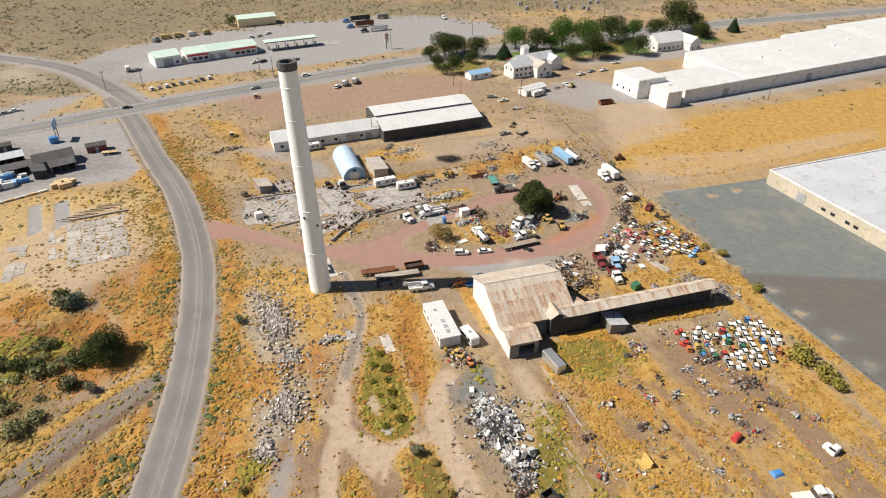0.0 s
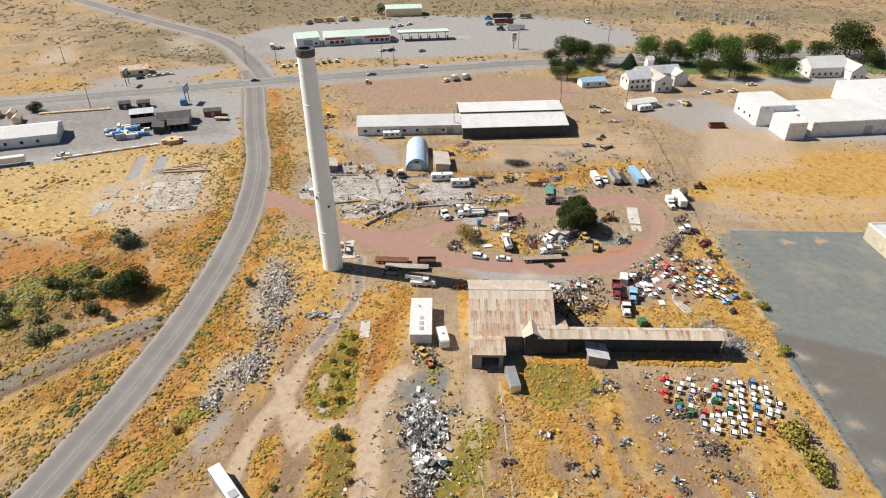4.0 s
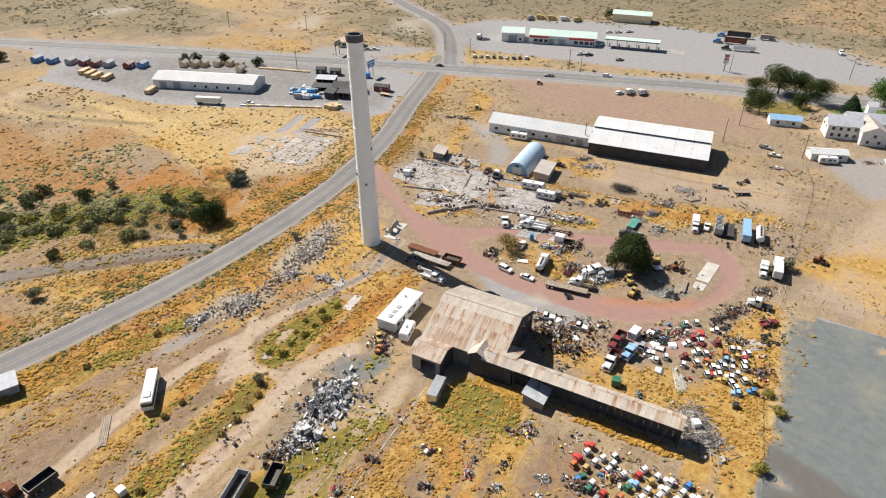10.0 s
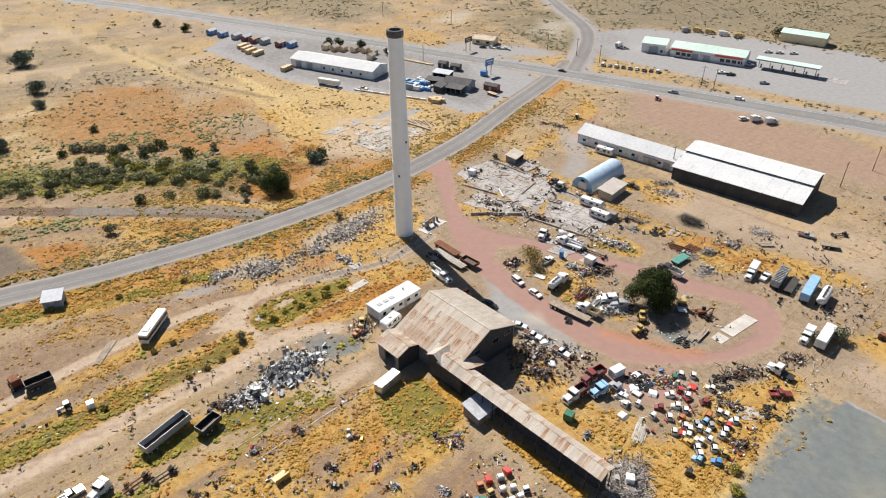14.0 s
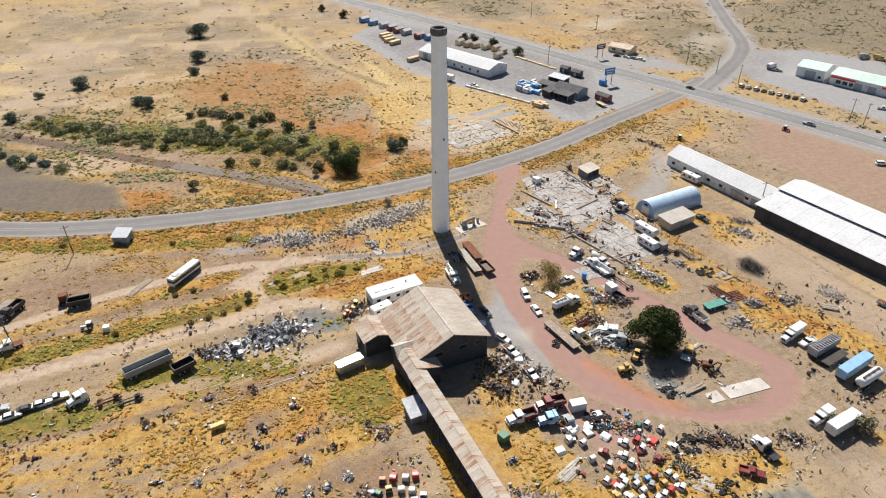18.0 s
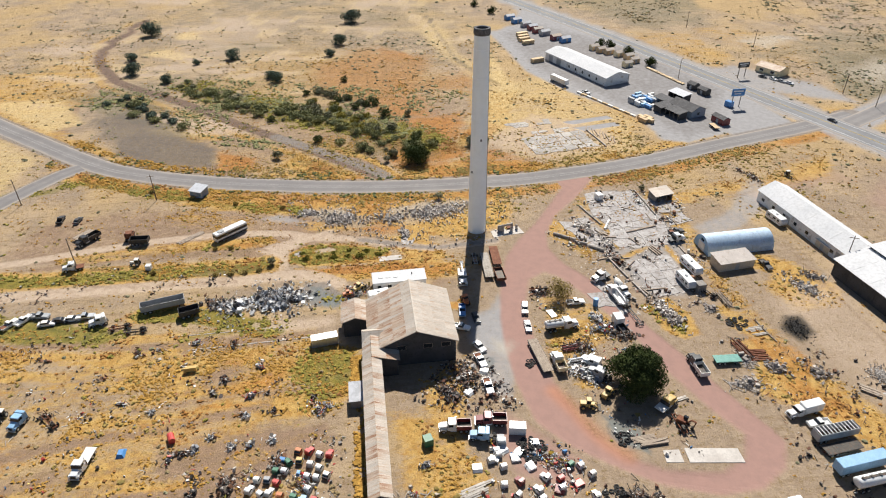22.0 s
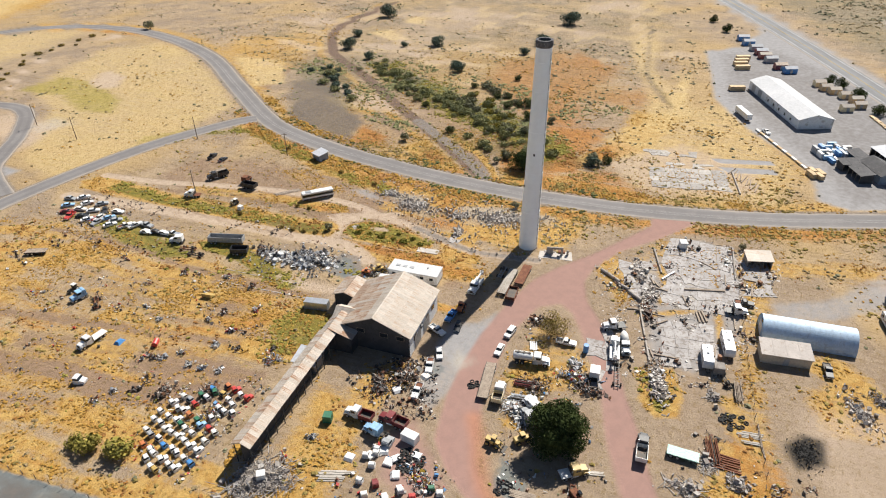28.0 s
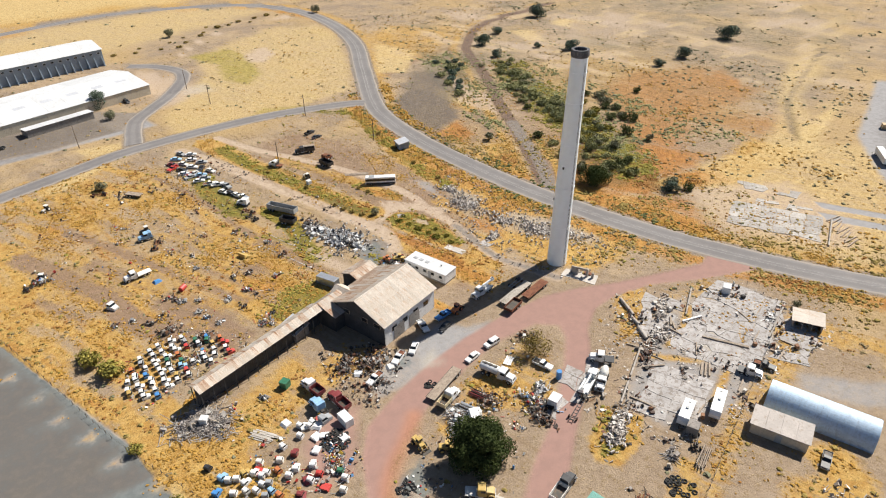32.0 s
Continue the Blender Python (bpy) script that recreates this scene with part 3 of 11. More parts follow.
patch("gold", (-28, 112), (-23, 112), (-22.5, 98), (-24, 84), (-32, 84), (-30, 100), soft=3, value=0.55)
patch("gold", (-30, 70), (-21, 76), (-17, 60), (-24, 40), (-32, 44), soft=5, value=0.5)
strip("gold", curve_points([(-12, 62), (-6, 46), (2, 26)]), 6.0, 2.0, 0.75)
strip("brown", curve_points([(-26, 30), (-29, 50), (-28, 68), (-24, 82)]), 6.0, 3.0, 0.55)
strip("pale", PATH_A, 3.4, 1.2, 1.0)
patch("pale", (-26.5, 96.5), (-22.5, 97.5), (-17.5, 90.5), (-11, 87.3), (-4, 90), (-2.5, 88), (-8.5, 85.8), (-9.5, 82.5), (-10.5, 77), (-14.5, 80.5), (-19.8, 87), soft=1.4, value=1.0)
strip("pale", curve_points([(30, -6), (24, 10), (19, 25), (14, 43), (9.5, 58), (6, 70), (4, 79), (0.4, 88), (-1.5, 97), (1, 106)]), 4.8, 1.5, 1.0)
patch("green", (-15, 91), (-17.6, 100), (-17.7, 109), (-16.5, 116), (-12.6, 114), (-9.5, 105.5), (-6.4, 95), (-6.2, 90), (-10.5, 87.8), soft=1.2, value=0.95)
patch("gold", (-16, 91), (-18.5, 100), (-18.5, 110), (-16.5, 117), (-11, 116), (-8, 105.5), (-5.5, 95), (-5.4, 89), (-10.5, 87.2), soft=1.4, value=1.0)
patch("orange", (-12, 122), (-8, 108), (-4.4, 98), (-3.6, 93), (-3, 104), (-4.6, 116), (-8, 130), soft=1.6, value=0.95)
patch("pale", (-16.6, 98.5), (-14.9, 100.7), (-12.3, 96.3), (-13.3, 94), soft=0.9, value=0.95)
patch("gold", (-6.2, 85.2), (-0.8, 86.4), (1.4, 82.6), (3.7, 75), (6, 64), (2, 62), (-3, 72.6), (-4.4, 80), soft=1.4, value=0.95)
patch("orange", (-5, 84), (-1, 84.5), (2, 76), (3, 68), (-1, 72), soft=2, value=0.7)
patch("green", (-2, 85), (0.5, 82), (2.5, 75), (3.6, 68), (1.5, 68), (-1, 76), soft=1.5, value=0.6)
patch("gold", (-15.6, 82), (-11.7, 74), (-9.6, 66), (-8, 58), (-14, 60), (-18, 76), (-17.4, 82.5), soft=1.8, value=0.95)
patch("orange", (-14, 79), (-11, 72), (-9.5, 64), (-12, 64), (-16, 76), soft=2, value=0.75)
patch("green", (-12.5, 75), (-10.5, 69), (-9, 62), (-11.5, 63), (-13.5, 72), soft=1.5, value=0.6)
patch("brown", (-37, 84), (-30.5, 90), (-23, 93), (-17, 83), (-24, 78), (-33, 76), soft=3, value=0.85)
patch("grey", (-34, 76), (-31, 84), (-29.4, 90), (-26.5, 81), (-28, 70), soft=2.5, value=0.6)
patch("grey", (43, 290), (64, 271), (78, 287), (88, 276), (85, 311), (69, 322), (52, 312), soft=4, value=0.62)
strip("brown", curve_points([(8, 20), (-2.2, 42.5), (-8, 60), (-10.8, 80)]), 2.6, 1.4, 0.85)
strip("gold", curve_points([(19, -8), (16, 8), (13, 22), (8, 40), (3, 58), (-1.5, 75), (-5, 84)]), 10.0, 2.5, 0.95)
strip("green", curve_points([(17, 2.5), (13.5, 22), (8.5, 40), (3.5, 58), (-1, 75), (-4.6, 83)]), 5.0, 1.6, 0.95)
patch("green", (28, 24), (27.5, 43), (29.5, 60), (35, 58), (38, 38), (35, 24), soft=2.5, value=1.0)
strip("gold", curve_points([(22, 60), (19, 72), (20, 84), (23, 96), (24, 108)]), 7.0, 2.5, 0.9)
strip("green", curve_points([(21, 62), (20, 76), (21.5, 88), (22.5, 96)]), 6.0, 1.8, 1.0)
patch("green", (24, 96), (27, 84), (32, 76), (28, 74), (23, 82), soft=2, value=0.6)
strip("brown", curve_points([(58, 116), (62, 110), (71, 97), (75, 83), (82, 66), (92, 44)]), 8.0, 3.0, 0.95)
strip("brown", curve_points([(26, 90), (33, 68), (35, 51), (38, 36), (44, 14)]), 3.0, 1.6, 0.85)
strip("brown", curve_points([(46, 104), (56, 84), (66, 60), (78, 36)]), 4.0, 2.0, 0.7)
patch("brown", (60, 86), (59, 98), (66, 103), (69, 90), soft=3, value=0.8)
strip("brown", curve_points([(20, 110), (26, 96), (32, 78)]), 3.5, 2.0, 0.8)
strip("pale", curve_points([(17, 108), (20, 100), (21, 92)]), 5.0, 2.0, 0.7)
patch("dark", (-98, -38), (-112, -22), (-100, 0), (-84, 28), (-60, 37), (-58, 14), (-66, 0), soft=8, value=0.72)
patch("gold", (-11, -126), (-71, -166), (-105, -142), (-81, -67), (-54, -21), (-23, -27), (0, -46), (5, -84), soft=6, value=0.62)
patch("green", (-20, -115), (-48, -123), (-42, -82), (-15, -76), soft=8, value=0.5)
patch("green", (0, -30), (-30, -17), (-46, -2), (-42, 2), (-28, -12), (2, -22), soft=3, value=0.6)
patch("char", (3, 218.4), (-2, 221.0), (-2.8, 224.8), (3.6, 226.4), (7.8, 221.9), soft=2.2, value=1.0)
patch("grey", (10, 141.5), (2, 152), (14, 156), (26, 154), (20, 144), soft=2.5, value=0.75)
patch("gold", (-1, 159), (10, 162), (20, 162), (22, 170), (16, 176), (12, 182), (4, 178), (-4, 168), soft=3, value=0.62)
patch("gold", (-1, 186), (8, 190), (11, 195), (8, 199), (1, 198), (-6, 193), soft=1.5, value=0.8)
patch("green", (0, 188), (7, 191), (9.5, 195), (7, 197), (0, 196), soft=1.5, value=0.5)
patch("gold", (-3, 203), (6, 208), (12, 216), (8, 218), (-2, 211), (-6, 206), soft=2.5, value=0.7)
patch("gold", (12, 210), (26, 206), (30, 214), (42, 230), (36, 234), (18, 222), soft=3, value=0.8)
patch("orange", (16, 214), (26, 212), (34, 224), (28, 228), soft=3, value=0.6)
patch("gold", (-32, 222), (-24, 216), (-20, 222), (-8, 236), (-16, 240), (-28, 230), soft=3, value=0.75)
patch("gold", (28, 196), (36, 198), (38, 203), (30, 201), soft=2, value=0.6)
patch("gold", (26, 140), (34, 136), (44, 136), (52, 142), (62, 148), (58, 154), (50, 148), (40, 146), (30, 148), soft=3, value=0.68)
patch("gold", (62, 138), (74, 136), (78, 148), (70, 152), (58, 150), soft=3, value=0.75)
patch("gold", (-66, 196), (-50, 204), (-24, 212), (-22, 206), (-48, 196), (-64, 188), soft=2.5, value=0.6)
patch("gold", (-44, 160), (-36, 158), (-28, 164), (-20, 174), (-26, 176), (-40, 168), soft=2.5, value=0.65)
patch("gold", (22, 100), (36, 102), (54, 84), (70, 60), (94, 20), (100, -10), (60, -20), (38, 6), (33, 40), (25, 70), soft=5, value=0.72)
patch("orange", (60, 76), (74, 60), (88, 30), (80, 24), (62, 56), soft=6, value=0.5)
patch("grey", (-66, 180), (-40, 168), (-28, 176), (-6, 186), (-6, 198), (-22, 204), (-48, 198), (-64, 192), soft=3, value=0.62)
patch("gold", (-70, 20), (-120, -20), (-200, -10), (-230, 60), (-200, 110), (-150, 130), (-130, 60), (-110, 20), soft=20, value=0.5)
patch("dust", (-64, 128), (-60, 60), (-70, 10), (-110, -60), (-300, -90), (-330, 60), (-200, 130), (-120, 140), soft=20, value=0.45)
strip("track", TRACK, 5.2, 1.2, 1.0)
strip("gold", offset_curve(TRACK, 7.0), 5.0, 3.0, 0.7)
patch("sage", (-212, -47), (-223, -19), (-228, 14), (-206, 4), (-198, -22), soft=8, value=0.7)
patch("sage", (-124, -40), (-112, -8), (-96, 12), (-92, 4), (-104, -30), soft=5, value=0.8)
patch("sage", (-92, 112), (-104, 84), (-112, 56), (-120, 30), (-138, -6), (-146, 0), (-134, 40), (-124, 76), (-108, 112), soft=5, value=0.75)
patch("sage", (-150, 80), (-190, 60), (-230, 70), (-200, 96), soft=12, value=0.5)
patch("sage", (-300, 376), (-330, 470), (-160, 470), (-60, 500), (200, 560), (260, 520), (60, 470), (-150, 420), (-202, 342), (-256, 364), soft=14, value=0.72)
patch("sage", (-228, 258), (-298, 327), (-303, 369), (-200, 324), (-176, 294), (-232, 288), soft=10, value=0.6)
patch("chalk", (-268, 254), (-283, 300), (-307, 331), (-247, 278), soft=8, value=0.7)
patch("gold", (-312, 181), (-289, 236), (-228, 258), (-202, 245), (-246, 212), soft=5, value=0.48)
strip("dark", curve_points([(-305, 74), (-211, 107), (-172, 130)]), 3.0, 2.5, 0.7)
patch("gold", (-156, 122), (-162, 146), (-115, 145), (-86, 125), (-78, 116), (-120, 128), soft=6, value=0.8)
for pts in ([(-62, 186), (-48, 190), (-30, 196), (-20, 200)], [(-44, 176), (-36, 180), (-28, 182)], [(-30, 190), (-24, 184), (-20, 180)], [(-56, 192), (-50, 200)]):
    strip("gold", curve_points(pts), 2.2, 1.4, 0.8)
    wipe(("grey",), line_distance(curve_points(pts)) - 0.6, 1.2)
BANDS = (([(58, 116), (62, 110), (71, 97), (75, 83), (82, 66), (92, 44)], 8.0), ([(26, 90), (33, 68), (35, 51), (38, 36), (44, 14)], 3.0), ([(46, 104), (56, 84), (66, 60), (78, 36)], 4.0),
         ([(20, 110), (26, 96), (32, 78)], 3.5), ([(64, 92), (62, 100)], 7.0), ([(40, 112), (44, 98), (52, 76)], 2.0), ([(50, 118), (56, 104), (62, 88)], 2.5))
for pts, wide in BANDS:
    strip("brown", curve_points(pts), wide, 1.6, 0.85)
    wipe(("gold", "orange", "green"), line_distance(curve_points(pts)) - wide / 2 + 1.0, 2.2)
strip("ash", PATH_A[:int(len(PATH_A) * 0.25)], 2.6, 1.2, 0.8)
strip("rut", PATH_A, 4.6, 0.8, 0.55)
wipe(("rut",), line_distance(PATH_A) - 1.6, 0.6)
for plot in ([(-66, 118), (-76, 112), (-84, 96), (-74, 84), (-66, 96)], [(-58, 60), (-66, 40), (-60, 20), (-54, 40)], [(34, 98), (44, 92), (42, 84), (34, 88)], [(70, 76), (80, 60), (74, 56), (66, 70)], [(52, 112), (58, 108), (56, 102), (50, 106)], [(84, 92), (94, 70), (90, 66), (80, 86)]):
    patch("brown", *plot, soft=4, value=0.75)
    wipe(("gold", "orange"), plot_distance(plot) + 1.5, 3.0)
strip("gold", curve_points([(64, 190), (72, 166), (79, 146), (86, 128), (100, 84), (116, 44), (124, 20)]), 7.0, 2.0, 1.0)
strip("gold", curve_points([(70, 150), (78, 140), (84, 122)]), 6.0, 2.0, 0.9)
patch("brown", (-62, 150), (-55, 100), (-58, 60), (-75, 20), (-130, 0), (-135, 120), (-90, 140), soft=8, value=0.55)
strip("orange", offset_curve(ROAD_SIDE, 9.0), 8.0, 3.0, 0.6)
patch("orange", (-64, 150), (-84, 160), (-96, 140), (-80, 124), (-66, 130), soft=6, value=0.55)
patch("orange", (-62, 128), (-84, 126), (-100, 112), (-96, 96), (-84, 100), (-70, 104), soft=6, value=0.7)
for pts in ([(12, 20), (-0.9, 43.5), (-6.7, 61), (-9.6, 80)], [(8, 18), (-3.5, 42), (-9.3, 60), (-12, 79)], [(28, 10), (18.5, 27), (12, 45), (6.5, 58), (2, 78)], [(31, 12), (21.5, 29), (15, 47), (9.5, 60), (5, 79)]):
    strip("rut", curve_points(pts), 0.8, 0.9, 0.7)

# weeds and reddish dirt beside the white trailers
for plot in ([(-14.3, 136.7), (-7.6, 137.7), (-4.3, 127.6), (-1.9, 117.3), (-4.5, 114.6), (-7.6, 112.0), (-11.7, 120.4)], [(3.7, 140.2), (6.9, 140.7), (9.7, 129.8), (12.2, 120.6), (9.9, 121.4), (6.5, 130.6)]):
    wipe(("dust", "pale", "brown"), plot_distance(plot), 2.0)
    patch("gold", *plot, soft=2, value=0.9)
    patch("orange", *plot, soft=2, value=0.55)
patch("brown", (0.6, 136.2), (3.8, 139.5), (7.4, 129.4), (10.0, 120.3), (8.0, 118.8), (4.9, 125.3), (2.0, 132.4), soft=2, value=0.9)
# reddish bare dirt round the cab plots
patch("brown", (57.3, 88.1), (52.4, 102.3), (50.7, 119.5), (57.3, 123.4), (62.1, 110.1), (64.1, 94.0), soft=4, value=0.85)
# burnt orange weeds of the hollow and deep gold grass round it
BURNT = [(-70, 114), (-66, 106), (-80, 99), (-90, 91), (-98, 100), (-112, 116), (-110, 134), (-96, 132), (-86, 130)]
wipe(("dust", "brown", "pale"), plot_distance(BURNT), 5.0)
patch("orange", (-84, 130), (-74, 112), (-82, 102), (-92, 96), (-102, 106), (-100, 118), (-92, 128), soft=4, value=1.0)
patch("orange", (-116, 142), (-98, 134), (-104, 124), (-122, 130), soft=4, value=0.8)
RIM = [(-64, 150), (-64, 120), (-62, 110), (-72, 106), (-80, 130), (-84, 150), (-80, 172), (-86, 200), (-78, 200), (-70, 172)]
wipe(("dust", "brown", "pale"), plot_distance(RIM), 4.0)
patch("gold", *RIM, soft=4, value=0.85)
patch("orange", (-66, 148), (-66, 124), (-74, 122), (-80, 140), soft=4, value=0.7)
LOW = [(-56, 92), (-66, 94), (-74, 80), (-80, 66), (-66, 62), (-60, 76)]
wipe(("dust", "brown", "pale"), plot_distance(LOW), 4.0)
patch("gold", *LOW, soft=4, value=0.8)
patch("orange", (-60, 88), (-68, 86), (-74, 74), (-64, 72), soft=4, value=0.7)
wipe(("gold", "orange", "green"), line_distance(TRACK) - 2.5, 2.0)
wipe(("gold", "orange"), plot_distance([(-98, -38), (-112, -22), (-100, 0), (-84, 28), (-60, 37), (-58, 14), (-66, 0)]) + 4, 5.0)
wipe(("gold", "orange", "green", "brown"), np.where(SOIL["red"] > 0.5, -5.0, 5.0), 1.0)
patch("grey", (-262, 120), (-248, 126), (-226, 134), (-190, 147), (-176, 157), (-160, 170), (-135, 197), (-111, 204), (-109, 214), (-122, 232), (-176, 244), (-240, 206), (-300, 148), soft=4)
wipe(("gold", "orange", "green", "sage", "pale", "brown", "dust"), plot_distance([(-258, 124), (-226, 137), (-190, 150), (-160, 173), (-135, 200), (-113, 208), (-122, 230), (-176, 242), (-290, 146)]), 4.0)
patch("slate", (67.5, 192.5), (70.5, 181), (75.8, 164), (81.5, 146), (90, 146), (90, 197), (84, 198), soft=3.0, value=0.62)
patch("dark", (-110, 212), (-124, 230), (-176, 242), (-240, 204), (-290, 150), (-262, 126), (-190, 152), (-135, 200), soft=8, value=0.46)
patch("dark", (-112, 214), (-126, 230), (-176, 240), (-182, 214), (-150, 192), (-128, 203), soft=6, value=0.42)
# the western plain: grey-olive scrub, orange weeds and bare dark soil
patch("sage", (-66, 0), (-120, -60), (-330, -120), (-420, 40), (-300, 110), (-190, 130), (-130, 110), (-100, 30), soft=24, value=0.42)
patch("orange", (-214, 58), (-214, 96), (-186, 100), (-150, 104), (-118, 116), (-116, 92), (-150, 44), (-187, 34), soft=12, value=0.66)
patch("orange", (-176, 70), (-170, 98), (-150, 96), (-148, 66), soft=8, value=0.7)
patch("orange", (-76, 34), (-72, 52), (-62, 56), (-60, 42), soft=4, value=0.8)
patch("dark", (-84, -14), (-90, 8), (-78, 34), (-62, 40), (-60, 20), (-66, -2), soft=5, value=0.95)
patch("sage", (-127, -46), (-118, -18), (-98, 8), (-92, 4), (-100, -24), (-112, -46), soft=4, value=0.95)
patch("gold", (-96, 6), (-98, 22), (-86, 34), (-80, 20), soft=4, value=0.7)
# pale straw meadow by the storage halls
MEADOW = [(-52, -14), (-84, -62), (-104, -110), (-110, -150), (-100, -190), (-40, -170), (6, -120), (12, -60), (0, -26)]
wipe(("orange", "brown", "green"), plot_distance(MEADOW), 4.0)
SOIL["gold"] *= (1 - 0.75 * np.clip(0.5 - plot_distance(MEADOW) / 10, 0, 1)).astype(np.float32)
FIELD = [(28, -24), (26, -50), (8, -76), (-8, -96), (-14, -130), (-42, -152), (-74, -168), (-106, -160), (-104, -125), (-80, -66), (-60, -27), (-21, -20), (8, -14)]
patch("straw", *FIELD, soft=5, value=0.6)
patch("lime", *FIELD, soft=5, value=0.2)
patch("straw", (60, -20), (66, -34), (46, -30), (50, -16), (70, 4), (84, 4), soft=3, value=0.7)
patch("straw", (-110, -95), (-121, -63), (-94, -32), (-81, -43), soft=4, value=0.7)
patch("straw", (66, -258), (30, -272), (-8, -278), (-45, -270), (-81, -250), (-100, -215), (-60, -196), (-10, -180), (24, -170), (110, -190), (200, -230), soft=14, value=0.62)
patch("straw", (130, -300), (30, -292), (-8, -299), (-60, -285), (-200, -420), (0, -700), (400, -560), soft=12, value=0.85)
patch("lime", (-10, -137), (-37, -141), (-42, -122), (-36, -80), (-22, -66), (-14, -82), (-20, -110), soft=5, value=0.72)
patch("lime", (-6, -26), (-22, -20), (-34, -16), (-34, -22), (-14, -32), soft=3, value=0.6)
patch("pale", (-40, -122), (-57, -128), (-56, -109), (-43, -96), (-35, -105), soft=4, value=0.75)
strip("pale", curve_points([(-12, -142), (-26, -160), (-45, -176), (-66, -184), (-98, -188)]), 4.0, 2.0, 0.9)
strip("loam", curve_points([(-16, -154), (-32, -173), (-48, -187), (-70, -196), (-94, -199)]), 6.0, 3.0, 0.5)
patch("pale", (18, -78), (8, -100), (8, -118), (16, -126), (30, -110), (28, -92), soft=4, value=0.75)
wipe(("grey", "pale", "gold"), plot_distance([(86, -70), (48, -73), (34, -58), (43, -44), (69, -40), (120, -44), (130, -64)]), 3.0)
patch("ash", (120, -66), (86, -70), (64, -73), (46, -73), (32, -60), (43, -43), (69, -40), (120, -45), soft=2.5, value=1.0)
patch("dark", (120, -64), (86, -68), (64, -71), (50, -70), (48, -54), (69, -43), (120, -47), soft=3, value=0.6)
# brushy ground beside the curving road and the old track that leaves it
wipe(("pale", "grey", "dust"), plot_distance([(-62, 108), (-56, 84), (-60, 60), (-76, 60), (-100, 90), (-104, 128), (-90, 136), (-72, 116)]), 4.0)
patch("loam", (-101, 128), (-88, 133), (-84, 122), (-92, 112), (-104, 116), soft=4, value=0.5)
patch("loam", (-82, 104), (-100, 108), (-106, 92), (-94, 80), (-84, 84), (-79, 94), soft=4, value=0.62)
patch("loam", (-66, 98), (-62, 88), (-64, 74), (-74, 62), (-77, 74), (-72, 88), soft=3, value=0.42)
patch("orange", (-87, 111), (-79, 113), (-74, 104), (-79, 100), (-87, 104), soft=3, value=0.95)
strip("ash", curve_points([(-60, 106), (-66, 101), (-73, 90), (-78, 81), (-84, 68), (-92, 52)]), 5.0, 1.6, 0.95)
strip("gold", curve_points([(-63, 110), (-69, 104), (-77, 94), (-83, 82), (-90, 70)]), 2.6, 1.6, 1.0)
# rough scrub beyond the crossing
patch("sage", (-266, 350), (-246, 352), (-212, 342), (-182, 321), (-166, 298), (-180, 290), (-210, 295), (-240, 300), soft=6, value=0.9)
patch("loam", (-262, 346), (-230, 346), (-200, 326), (-214, 306), (-246, 312), soft=8, value=0.4)
patch("dark", (-172, 310), (-205, 348), (-172, 354), (-144, 312), (-146, 292), soft=6, value=0.34)
# broken concrete ground of the rubble trail
for plot in ([(-52, 138), (-47, 139), (-36, 122), (-34, 113), (-41, 110), (-47, 120)], [(-40, 98), (-35, 100), (-31, 95), (-32, 84), (-36, 82), (-38, 89)]):
    wipe(("gold", "orange"), plot_distance(plot), 3.0)
    patch("chalk", *plot, soft=2.5, value=0.55)
# scrub beyond the highway
BEYOND = [(-560, 20), (-470, 66), (-320, 178), (-276, 212), (-300, 262), (-420, 240), (-600, 140)]
wipe(("gold", "orange", "pale"), plot_distance(BEYOND), 8.0)
patch("sage", *BEYOND, soft=22, value=0.7)
patch("dark", (-470, 70), (-330, 174), (-310, 220), (-440, 160), soft=14, value=0.3)
wipe(("gold", "pale", "dust"), plot_distance([(-300, 400), (-200, 360), (-150, 420), (-60, 480), (-60, 620), (-400, 620)]), 14.0)
patch("sage", (-300, 400), (-200, 360), (-150, 420), (-60, 480), (-60, 620), (-400, 620), soft=14, value=0.85)
patch("dark", (-300, 404), (-210, 372), (-170, 420), (-190, 500), (-340, 480), soft=14, value=0.34)
# weeds along the yard's fence
strip("gold", curve_points([(-40, 199), (-22, 205), (4, 214.5), (26, 224.5), (50, 236.5)]), 6.0, 3.0, 0.55)
patch("pale", (-26, 240), (-10, 216), (20, 228), (54, 244), (40, 270), (0, 246), soft=6, value=0.5)
patch("gold", (-28, 222), (-12, 218), (-4, 226), (-10, 238), (-24, 236), soft=4, value=0.7)
patch("orange", (6, 208), (22, 214), (20, 226), (8, 220), soft=3, value=0.55)
patch("sage", (-368, 166), (-298, 202), (-326, 214), (-330, 262), (-430, 250), (-410, 170), soft=8, value=0.75)
patch("chalk", (-400, 224), (-388, 188), (-366, 196), (-372, 222), soft=8, value=0.75)
patch("sage", (-760, -60), (-520, 60), (-440, 120), (-420, 160), (-560, 300), (-900, 300), (-1000, 0), soft=20, value=0.75)
